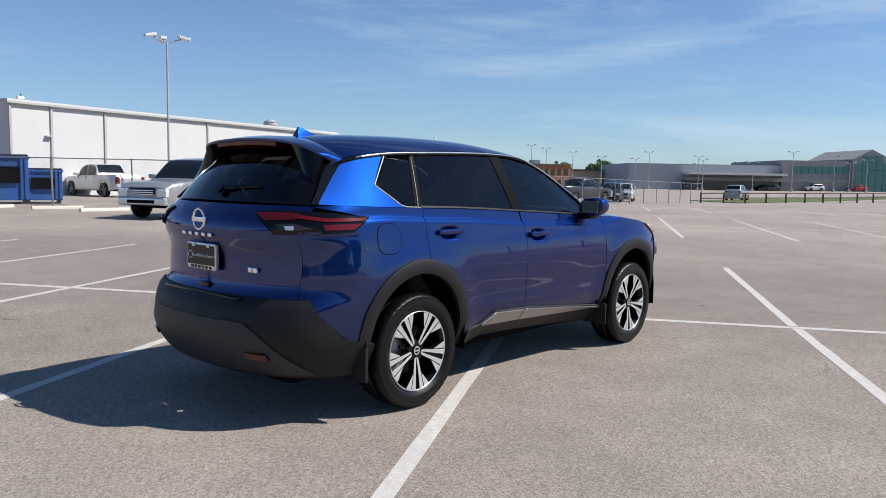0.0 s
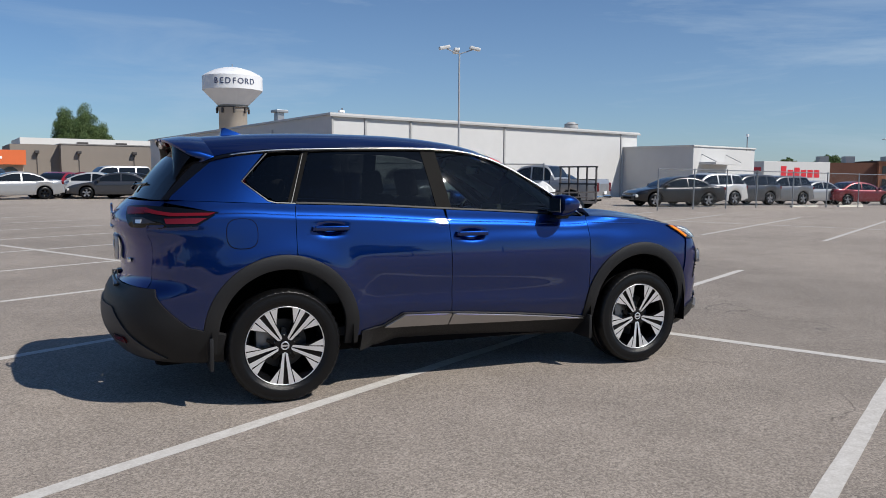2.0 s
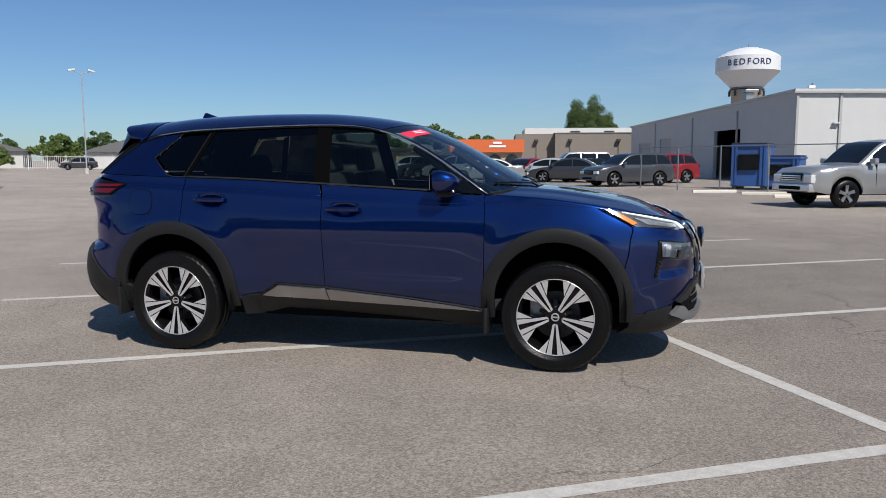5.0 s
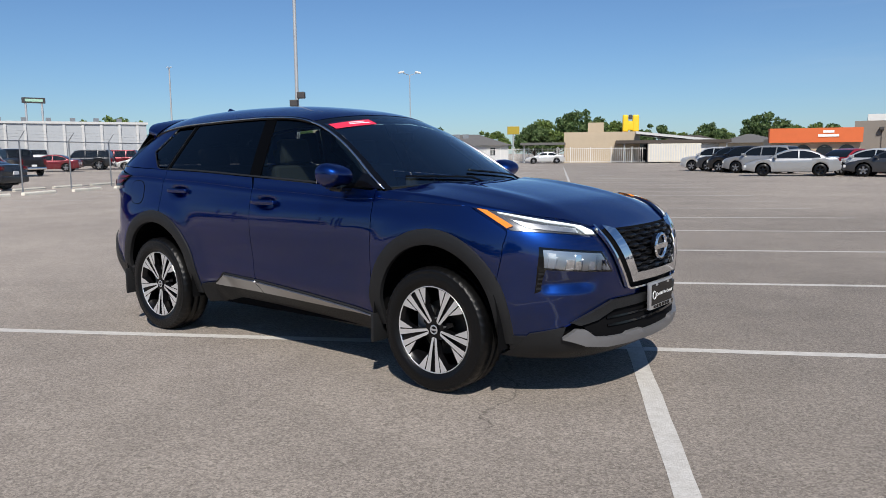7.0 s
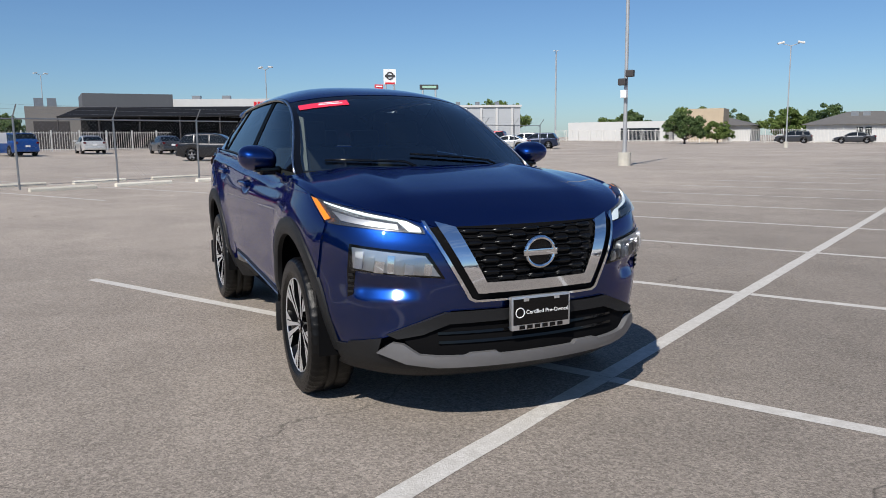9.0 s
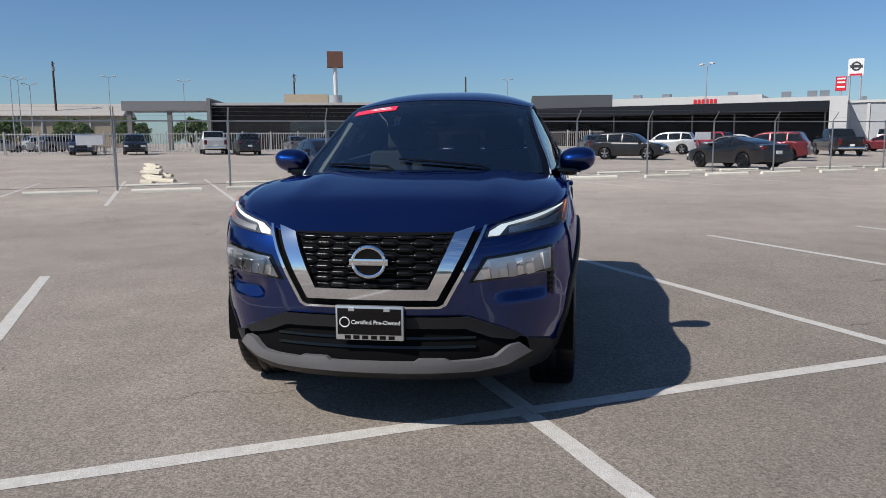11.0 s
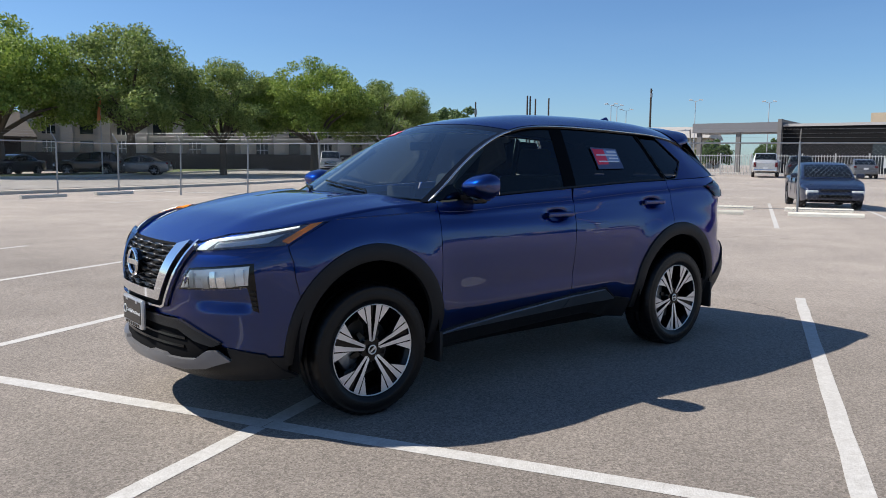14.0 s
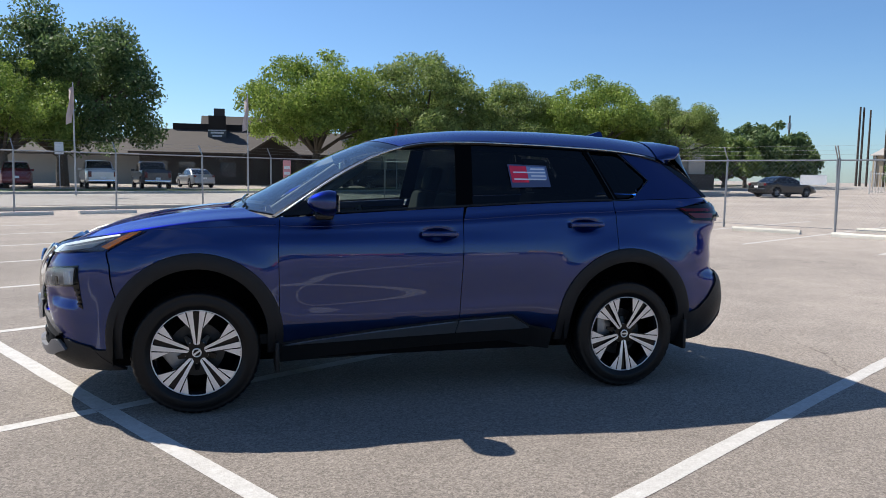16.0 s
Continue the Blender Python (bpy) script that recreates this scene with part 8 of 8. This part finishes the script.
wall_box(ap, "plinth", -0.6, 36.6, -1.3, -0.85, -0.3, 1.55, mat("dark_plinth", (0.055, 0.05, 0.045), 0.9, var=0.4, scale=2))
for q in range(12):
    wall_box(ap, "pilaster", 0.2 + 3.1 * q, 1.2 + 3.1 * q, -0.8, 0, -0.3, 6.3, CREAM)
    if q < 11:
        for z, hh in ((0.7, 1.9), (3.2, 2.3)):
            wn_ = wall_box(ap, "window", 1.7 + 3.1 * q, 2.8 + 3.1 * q, -0.05, 0, z, z + hh, DARK_WIN)
            if q % 2 == 0:
                for c in (0.33, 0.66):
                    part("glazing_bar", boxbm(1.7 + 3.1 * q + 1.1 * c - 0.03, 1.7 + 3.1 * q + 1.1 * c + 0.03, -0.09, -0.05, z, z + hh), M["white"], wn_)
                    part("glazing_bar", boxbm(1.7 + 3.1 * q, 2.8 + 3.1 * q, -0.088, -0.052, z + hh * c - 0.03, z + hh * c + 0.03), M["white"], wn_)
mesh_ob("roof", [(-0.8, -1, 6.1), (36.8, -1, 6.1), (36.8, 5, 8.0), (-0.8, 5, 8.0), (-0.8, 11, 6.1), (36.8, 11, 6.1)], [(0, 1, 2, 3), (3, 2, 5, 4), (1, 5, 2), (0, 3, 4)], ROOF_BROWN, ap, smooth=False)

# ---- water tower
tw = thing("water_tower", pose(155.4, 201.0, 0, 0, 0, 0), "white water tower on a fluted concrete stem with the town's name", "water tower")
mesh_ob("tank", *lathe([(0.1, 35.6), (3.0, 35.3), (6.0, 34.4), (8.4, 33.2), (9.45, 32.4), (9.45, 28.1), (5.3, 23.9), (4.9, 23.4)], 64, axis="z"), mat("white_tank", (0.72, 0.73, 0.74), 0.5, var=0.12, scale=0.4), tw).data.set_sharp_from_angle(angle=radians(16))
mesh_ob("stem", *lathe([(4.7, 23.4), (4.7, 21.6), (4.45, 21.4), (4.45, 0), (5.5, -1)], 48, axis="z"), mat("raw_concrete", (0.42, 0.37, 0.31), 0.9, var=0.3, scale=0.5), tw)
mesh_ob("walkway", *lathe([(4.7, 22.6), (5.2, 22.6), (5.2, 22.9), (4.7, 22.9)], 48, axis="z", close=True), STEEL_DARK, tw)
for q in range(8):
    a = q * math.pi / 4 + 0.2
    part("bracket", boxbm(-0.25, 0.25, -0.25, 0.25, -0.8, 0.8, m=pose(5.0 * math.cos(a), 5.0 * math.sin(a), 21.6)), STEEL_DARK, tw)
part("top_mast", rodbm((0, 0, 35.4), (0, 0, 36.6), 0.12, 8), M["galv"], tw)
NAVY = mat("navy_letters", (0.02, 0.03, 0.09), 0.6)
for q, ch in enumerate("BEDFORD"):
    a = math.radians(234.5 + (q - 3) * 11.6 + 1)
    m = pose(9.52 * math.cos(a), 9.52 * math.sin(a), 30.3, 90, 0, math.degrees(a) + 90)
    text_on("letter", ch, 2.5, m, NAVY, tw, 0.05)

# ---- trees ----
BARK = mat("bark", (0.10, 0.08, 0.06), 0.95, var=0.5, scale=6, bump=0.5, bscale=25)


def leaf_mat(name, c1, c2):
    m = bpy.data.materials.new(name)
    m.use_nodes = True
    nd, lk = m.node_tree.nodes, m.node_tree.links
    b = nd["Principled BSDF"]
    b.inputs["Roughness"].default_value = 0.6
    b.inputs["Specular IOR Level"].default_value = 0.3
    b.inputs["Transmission Weight"].default_value = 0.0
    g, r = nd.new("ShaderNodeNewGeometry"), nd.new("ShaderNodeMix")
    r.data_type = "RGBA"
    r.inputs["A"].default_value, r.inputs["B"].default_value = (*c1, 1), (*c2, 1)
    lk.new(g.outputs["Random Per Island"], r.inputs["Factor"])
    tr, add = nd.new("ShaderNodeBsdfTranslucent"), nd.new("ShaderNodeMixShader")
    add.inputs["Fac"].default_value = 0.38
    lk.new(r.outputs["Result"], b.inputs["Base Color"]); lk.new(r.outputs["Result"], tr.inputs["Color"])
    lk.new(b.outputs[0], add.inputs[1]); lk.new(tr.outputs[0], add.inputs[2])
    lk.new(add.outputs[0], nd["Material Output"].inputs["Surface"])
    return m


LEAF_LIGHT = leaf_mat("light_leaves", (0.12, 0.20, 0.032), (0.33, 0.41, 0.09))
LEAF_OLIVE = leaf_mat("olive_leaves", (0.12, 0.185, 0.045), (0.32, 0.38, 0.12))
LEAF_DARK = leaf_mat("dark_leaves", (0.05, 0.10, 0.03), (0.17, 0.23, 0.09))
LEAF_MID = leaf_mat("mid_leaves", (0.09, 0.15, 0.035), (0.21, 0.27, 0.08))


def tree_meshes(seed, width, height, trunk_h, leaves, size, leafm, clumps=34):
    """Meshes of a tree: tapered trunk with limbs, and a crown of leaf clumps with gaps."""
    r = np.random.default_rng(seed)
    bm = bmesh.new()
    rod(bm, (0, 0, -0.2), (0, 0, trunk_h), 0.035 * height, 9, 0.026 * height)
    centres = []
    for i in range(clumps):
        a = r.uniform(0, 2 * math.pi)
        q = math.sqrt(r.uniform(0.02, 1)) * width * (0.47 + 0.05 * math.sin(3 * a + seed))
        zz = trunk_h + (height - trunk_h) * (0.06 + 0.86 * r.uniform(0, 1) ** 0.8 * (1 - (q / (width * 0.52))**2 * 0.6))
        rad = r.uniform(0.055, 0.125) * width * (1.0 - 0.2 * q / (width * 0.5))
        centres.append((q * math.cos(a), q * math.sin(a), min(zz, height - rad * 0.6), rad))
    for c in centres[:16]:
        mid = (c[0] * 0.45, c[1] * 0.45, trunk_h + (c[2] - trunk_h) * 0.55)
        rod(bm, (0, 0, trunk_h * 0.85), mid, 0.015 * height, 6, 0.010 * height)
        rod(bm, mid, c[:3], 0.010 * height, 5, 0.004 * height)
    trunk = bpy.data.meshes.new("trunk"); bm.to_mesh(trunk); bm.free(); trunk.materials.append(BARK)
    vs, fs = [], []
    wsum = sum(c[3]**2 for c in centres)
    for c in centres:
        for _ in range(int(leaves * c[3]**2 / wsum)):
            d = r.normal(size=3); d /= np.linalg.norm(d)
            p = np.array(c[:3]) + d * c[3] * (0.35 + 0.85 * r.uniform() ** 0.7) * np.array((1, 1, 0.72))
            u = r.normal(size=3); u /= np.linalg.norm(u)
            w = np.cross(u, d + r.normal(size=3) * 0.6); w /= np.linalg.norm(w) + 1e-9
            s = size * r.uniform(0.6, 1.3)
            n = len(vs)
            vs += [tuple(p - u * s), tuple(p + w * s * 0.55), tuple(p + u * s), tuple(p - w * s * 0.55)]
            fs.append((n, n + 1, n + 2, n + 3))
    crown = bpy.data.meshes.new("crown"); crown.from_pydata(vs, [], fs); crown.materials.append(leafm)
    return trunk, crown


TREES = {
    "oak": tree_meshes(1, 11.0, 10.2, 2.9, 56000, 0.105, LEAF_LIGHT, 130),
    "oak2": tree_meshes(2, 10.5, 9.6, 3.1, 40000, 0.10, LEAF_OLIVE, 100),
    "dark": tree_meshes(3, 12.0, 11.0, 2.0, 60000, 0.11, LEAF_DARK, 130),
    "far": tree_meshes(4, 9.0, 7.8, 1.0, 9000, 0.24, LEAF_DARK, 75),
    "far2": tree_meshes(5, 9.0, 7.2, 1.0, 9000, 0.24, LEAF_MID, 70)}


def tree(kind, x, y, s, turn, label, group="", slim=1.0):
    t = thing("tree", pose(x, y, lie(x, y), 0, 0, turn) @ Matrix.Diagonal((s * slim, s * slim, s, 1)), label, "tree", group)
    for nm, me in zip(("trunk", "crown"), TREES[kind]):
        o = new(nm, me); o.parent = t
        if nm == "crown":
            o["kind"] = "stuff"


g = "trees along the south verge"
tree("dark", -16.0, -54.5, 1.22, 20, "large dark green oak beside the brown house", g)
tree("oak", -11.0, -50.0, 0.85, 70, "light green tree at the edge of the house's yard", g)
tree("oak", -32.5, -46.5, 1.12, 0, "broad light green oak on the verge", g)
tree("oak2", -39.5, -41.5, 1.15, 40, "grey-green open-crowned oak on the verge", g)
tree("oak2", -43.8, -36.5, 0.92, 100, "young light green oak before the apartments", g)
tree("oak", -49.0, -31.5, 0.95, 200, "rounded green oak before the apartments", g)
tree("oak2", -53.0, -27.0, 0.82, 290, "rounded green oak at the end of the verge", g)
for i, (dx, dy) in enumerate(((-78, -34), (-88, -36), (-98, -37), (-108, -39), (-116, -42), (-92, -44), (-104, -46), (-122, -44))):
    tree("far" if i % 3 else "far2", dx, dy, 0.92 + 0.12 * (i % 3), 47 * i, "dark green tree in a row beyond the street", g)
g = "trees on the northern skyline"
spots = [(-45, 140, 1.0), (-40, 146, 0.8), (-30, 146, 0.95), (-24, 150, 0.9), (-12, 150, 0.9), (-3, 146, 0.95), (1, 150, 1.25), (6, 150, 1.3), (11, 148, 1.15), (20, 150, 0.9), (25, 150, 0.8), (30, 147, 0.9), (36, 152, 0.8), (40, 146, 1.15), (46, 144, 1.0), (50, 146, 0.9), (58, 150, 0.8), (-58, 142, 0.8), (-66, 150, 0.75)]
for i, (x, y, s) in enumerate(spots):
    tree("far" if i % 2 else "far2", x, y, s, 61 * i, "green tree on the skyline behind low buildings", g)
tree("far", -33.0, 101.4, 0.62, 15, "dark green tree before the tan restaurant")
tree("far2", -30.6, 108.2, 0.5, 75, "green tree before the tan restaurant")
tree("dark", 66.5, 130, 1.33, 10, "tall round green tree behind the grey block", slim=0.64)
for i in range(14):
    tree("far", 215 + 3 * i, 55 - 14 * i * (0.6 + 0.03 * i), 0.9 + 0.1 * (i % 3), 33 * i, "dark tree on the far eastern skyline", "trees on the eastern skyline")
for x, y, s in ((-62, 99, 1.05), (-69, 104, 1.0), (-100, 92, 0.9)):
    tree("far2", x, y, s, x, "green tree behind the dealer's service building")
for i in range(10):
    tree("far", -140 - 3 * i, 60 - 11 * i, 0.8, 71 * i, "dark tree on the western skyline", "trees on the western skyline")


# ---- poles, lamps, signs
def lamp_pole(x, y, h, heads, label="slim grey car park light pole", r=0.07, turn=0.0):
    t = thing("light_pole", pose(x, y, lie(x, y), 0, 0, turn), label, "street lamp", "car park light poles")
    part("pole", rodbm((0, 0, 0), (0, 0, h), r, 10, r * 0.7), POLE_GREY, t, smooth=True)
    part("base", rodbm((0, 0, 0), (0, 0, 0.6), r * 3.2, 14), M["concrete"], t)
    for q in range(heads):
        a = 2 * math.pi * q / max(heads, 1) if heads != 3 else (-0.1, math.pi / 2, math.pi + 0.1)[q]
        d = 0.75 if heads > 1 else 0.4
        part("arm", rodbm((0, 0, h - 0.05), (d * math.cos(a), d * math.sin(a), h + 0.2), 0.035, 6), POLE_GREY, t)
        part("lamp_head", boxbm(-0.35, 0.3, -0.17, 0.17, -0.07, 0.11, 0.05, m=Matrix.Translation((d * 1.25 * math.cos(a), d * 1.25 * math.sin(a), h + 0.25)) @ Euler((0, 0.2, a)).to_matrix().to_4x4()), mat("pale_lamp_head", (0.6, 0.6, 0.58), 0.5), t)
    return t


lamp_pole(32.5, 23.0, 8.6, 3, "tall light pole with three pale lamp heads", turn=-42)
lamp_pole(-14.6, 77.8, 9.9, 2, "light pole with two lamp heads and small boxes", turn=20)
cp = lamp_pole(-10.4, 28.6, 13.5, 2, "tall white pole carrying security cameras", 0.09)
for z, dx in ((3.9, 0.25), (3.55, -0.1)):
    part("camera_box", boxbm(-0.15 + dx, 0.2 + dx, -0.35, -0.1, z, z + 0.3, 0.04), STEEL_DARK, cp)
part("camera_box", boxbm(-0.14, 0.14, -0.3, -0.08, 3.0, 3.35, 0.03), M["white"], cp)
for x, y, h in ((182.9, 18.5, 10.0), (183.2, 14.9, 9.2), (183.6, 8.5, 8.4), (183.9, 1.6, 7.4), (183.8, -6.3, 7.0), (183.7, -9.5, 8.6), (182.9, -20.7, 7.7), (182.8, -21.7, 7.0), (181.3, -32.5, 6.3), (179.8, -40.6, 8.7), (177.9, -48.8, 7.7), (177.1, -51.7, 6.2), (176.2, -54.9, 6.8)):
    lamp_pole(x, y, h, 2, "tall parking light far across the road", 0.09, turn=75)


def wood_pole(x, y, h, label="dark wooden utility pole", bar=True):
    t = thing("utility_pole", pose(x, y, lie(x, y), 0, 0, 20), label, "utility pole", "utility poles")
    part("pole", rodbm((0, 0, -0.2), (rng.normal(0, 0.12), 0, h), 0.014 * h + 0.02, 8, 0.011 * h), WOOD_POLE, t)
    if bar:
        part("cross_arm", boxbm(-1.1, 1.1, -0.06, 0.06, h - 0.6, h - 0.45), WOOD_POLE, t)
        part("transformer", rodbm((0.3, 0, h - 2.0), (0.3, 0, h - 1.1), 0.25, 10), M["galv"], t)


for x, y, h, bar in ((-170.1, -48.4, 16.3, False), (-170.1, -47.7, 16.2, False), (-170.0, -46.4, 15.6, False), (-169.4, -43.1, 15.6, False), (-111.8, -40.2, 10.4, True), (-173.4, -20.7, 17.7, True), (-192, 31.8, 17.9, True), (-133.9, 54.8, 13.0, False)):
    wood_pole(x, y, h, bar=bar)
for x, y, h in ((-142.7, -24.1, 11.9), (-142.8, -23.0, 11.6), (-143, -21.3, 10.8), (-144.2, -9.0, 12.4), (-144.4, 3.5, 11.9), (-130.7, 62.1, 12.2)):
    lamp_pole(x, y, h, 2, "slim light pole far off", 0.09, turn=90)
lamp_pole(-140, 263, 33, 4, "very tall highway light mast far off", 0.35)
lamp_pole(-72, 61, 9.5, 2, "light pole on the dealer's lot", 0.08)


def board_sign(name, x, y, turn, z0, w, h, material, label, poles=2, post=POLE_GREY, depth=0.4, r=0.14):
    s = thing(name, pose(x, y, lie(x, y), 0, 0, turn), label, "sign")
    part("board", boxbm(-w / 2, w / 2, -depth / 2, depth / 2, z0, z0 + h, 0.04), material, s)
    for q in ([0] if poles == 1 else [-w * 0.35, w * 0.35]):
        part("post", rodbm((q, 0, -0.3), (q, 0, z0), r, 10), post, s)
    return s


s = board_sign("pylon_sign", -112, 24.4, 78, 12.0, 2.4, 2.4, SIGN_BROWN, "blank brown pylon sign on a white post", 1, mat("white_post", (0.7, 0.7, 0.68), 0.6), 1.1, 0.32)
s = board_sign("dealer_sign", -74.3, 87.5, 48, 9.0, 1.9, 2.3, M["white"], "white dealer sign with a plain ring emblem on two posts", 2)
vs, fs = lathe([(0.42, -0.02), (0.42, 0.02), (0.6, 0.02), (0.6, -0.02)], 28, close=True)
o = mesh_ob("emblem", vs, fs, STEEL_DARK, s); o.matrix_basis = Matrix.Translation((0, -0.24, 10.3))
part("emblem_bar", boxbm(-0.75, 0.75, -0.3, -0.22, 10.15, 10.45), STEEL_DARK, s)
part("base_band", boxbm(-0.75, 0.75, -0.24, -0.2, 9.05, 9.3), SIGN_RED, s)
s = board_sign("red_sign", -75.5, 86.3, 48, 7.1, 1.3, 1.9, SIGN_RED, "red shop sign with white bars", 1)
for z in (7.5, 8.1, 8.6):
    part("bar", boxbm(-0.5, 0.5, -0.24, -0.2, z, z + 0.22), M["white"], s)
s = board_sign("long_sign", -69.7, 91.4, 48, 8.2, 2.9, 0.75, STEEL_DARK, "long dark green sign with a pale bar on two posts", 2)
part("bar", boxbm(-1.1, 1.1, -0.24, -0.2, 8.4, 8.75), mat("pale_green_print", (0.35, 0.55, 0.42), 0.5), s)
s = board_sign("yellow_road_sign", -5.9, 122.7, 5, 4.3, 2.0, 1.3, mat("dull_yellow", (0.35, 0.26, 0.02), 0.6), "dull yellow billboard beyond the picket fence", 1)
s = board_sign("lot_sign", -26.5, -41.6, 160, 0.5, 0.55, 1.7, mat("pink_sign", (0.72, 0.30, 0.30), 0.6), "pink and white yard sign on the verge", 1, depth=0.06, r=0.03)
for z in (0.8, 1.2, 1.6):
    part("bar", boxbm(-0.2, 0.2, -0.04, -0.03, z, z + 0.2), M["white"], s)
for x, y, tn in ((-18.66, -3.7, 90), (-18.76, 17.5, 90), (-18.76, 5.5, 90), (-18.66, -9.8, 90)):
    sg = thing("notice_board", pose(x, y, 1.44, 0, 0, tn), "white blank notice board wired to the fence", "sign", "notice boards on the fence")
    part("board", boxbm(-0.35, 0.35, -0.04, -0.03, -0.14, 0.14), M["white"], sg)
s = board_sign("street_sign", -13.0, -46, 165, 2.2, 0.5, 0.75, M["white"], "white traffic sign on a thin post", 1, depth=0.03, r=0.03)


def flag_pole(x, y, h, label, material):
    t = thing("flag_pole", pose(x, y, lie(x, y), 0, 0, 30), label, "flag pole", "flag poles")
    part("pole", rodbm((0, 0, 0), (0, 0, h), 0.05, 8, 0.03), POLE_GREY, t)
    vs, fs = [], []
    for i in range(9):
        for j in range(7):
            vs.append((0.05 + 0.09 * j * (0.5 + 0.06 * i) * 0.8, 0.10 * math.sin(j * 1.3 + i * 0.5), h - 0.15 - 0.22 * i - 0.05 * j))
    for i in range(8):
        for j in range(6):
            fs.append((i * 7 + j, i * 7 + j + 1, (i + 1) * 7 + j + 1, (i + 1) * 7 + j))
    mesh_ob("flag", vs, fs, material, t)


flag_pole(-20.3, -36.3, 5.9, "flag pole with a drooping pale flag", mat("faded_flag", (0.5, 0.42, 0.40), 0.9, var=0.4, scale=4))
flag_pole(-10.9, -37.4, 5.8, "flag pole with a drooping pale flag", mat("faded_flag", (0.55, 0.45, 0.42), 0.9, var=0.4, scale=4))
flag_pole(-36.2, -41.0, 6.0, "flag pole with a drooping orange flag", mat("orange_flag", (0.6, 0.2, 0.08), 0.9, var=0.4, scale=4))


# ---- waste skips and utility trailer
def skip(x, y, turn, h, label):
    s = thing("waste_skip", pose(x, y, lie(x, y), 0, 0, turn), label, "waste skip", "blue waste skips")
    part("body", boxbm(-0.75, 0.75, -0.8, 0.8, 0.15, h, 0.03), SKIP_BLUE, s)
    for u in (-0.68, -0.52, 0.52, 0.68):
        part("rib", boxbm(u - 0.05, u + 0.05, -0.86, -0.8, 0.2, h - 0.05), SKIP_BLUE, s)
    part("rim", boxbm(-0.8, 0.8, -0.87, 0.87, h - 0.05, h + 0.05, 0.02), SKIP_BLUE, s)
    part("lid", boxbm(-0.75, 0.75, -0.85, 0.85, h + 0.05, h + 0.12, 0.02), mat("black_lid", (0.02, 0.022, 0.03), 0.6), s)
    part("side_opening", boxbm(-0.45, 0.45, -0.90, -0.87, h * 0.45, h * 0.8), M["liner"], s)
    for u in (-0.6, 0.6):
        part("runner", boxbm(u - 0.08, u + 0.08, -0.8, 0.8, 0, 0.15), STEEL_DARK, s)


skip(21.7, 23.8, -50, 1.95, "tall blue steel waste skip behind the fence")
skip(22.75, 23.0, -50, 1.4, "blue steel waste skip with a dark opening")
tr = thing("utility_trailer", pose(18.35, 9.05, 0, 0, 0, 168), "black utility trailer with a raised mesh ramp and covered load", "trailer")
part("deck", boxbm(-1.5, 1.5, -0.85, 0.85, 0.48, 0.56), STEEL_DARK, tr)
for sgn in (1, -1):
    part("side_rail", boxbm(-1.5, 1.5, sgn * 0.85 - 0.02, sgn * 0.85 + 0.02, 0.85, 0.9), STEEL_DARK, tr)
    for u in (-1.45, -0.5, 0.5, 1.45):
        part("stake", boxbm(u - 0.025, u + 0.025, sgn * 0.85 - 0.02, sgn * 0.85 + 0.02, 0.5, 0.9), STEEL_DARK, tr)
    wh = new("wheel"); wh.parent = tr
    wh.matrix_basis = Matrix.Translation((-0.25, sgn * 1.0, 0.33)) @ (Matrix.Identity(4) if sgn > 0 else Euler((0, 0, math.pi)).to_matrix().to_4x4())
    mesh_ob("tyre", *lathe([(0.19, -0.09), (0.31, -0.09), (0.33, -0.06), (0.33, 0.06), (0.31, 0.09), (0.19, 0.09)], 24), M["rubber"], wh)
    mesh_ob("rim", *lathe([(0.19, 0.09), (0.17, 0.06), (0.0, 0.05)], 20), M["white"], wh)
    part("mudguard", boxbm(-0.68, 0.18, sgn * 1.0 - 0.13, sgn * 1.0 + 0.13, 0.70, 0.74, 0.015), STEEL_DARK, tr)
part("tongue", boxbm(1.5, 2.7, -0.06, 0.06, 0.44, 0.54), STEEL_DARK, tr)
part("tool_box", boxbm(1.2, 1.75, -0.6, 0.6, 0.58, 0.95, 0.03), M["liner"], tr)
for q in range(5):
    part("ramp_bar", boxbm(-1.56, -1.5, -0.8 + 0.4 * q - 0.02, -0.8 + 0.4 * q + 0.02, 0.5, 1.75), STEEL_DARK, tr)
for z in (0.55, 1.15, 1.75):
    part("ramp_frame", boxbm(-1.56, -1.5, -0.85, 0.85, z - 0.025, z + 0.025), STEEL_DARK, tr)
bm = bmesh.new()
bmesh.ops.create_icosphere(bm, subdivisions=3, radius=1, matrix=Matrix.Translation((0.6, 0, 0.8)) @ Matrix.Diagonal((0.6, 0.6, 0.38, 1)))
for v in bm.verts:
    v.co += Vector((noise.noise(v.co * 4), noise.noise(v.co * 4 + Vector((5, 0, 0))), noise.noise(v.co * 5))) * 0.12
    v.co.z = max(v.co.z, 0.565)
tp = part("tarpaulin", bm, mat("grey_tarp", (0.62, 0.62, 0.6), 0.7, var=0.3, scale=4), None, smooth=False)
tp.parent = tr
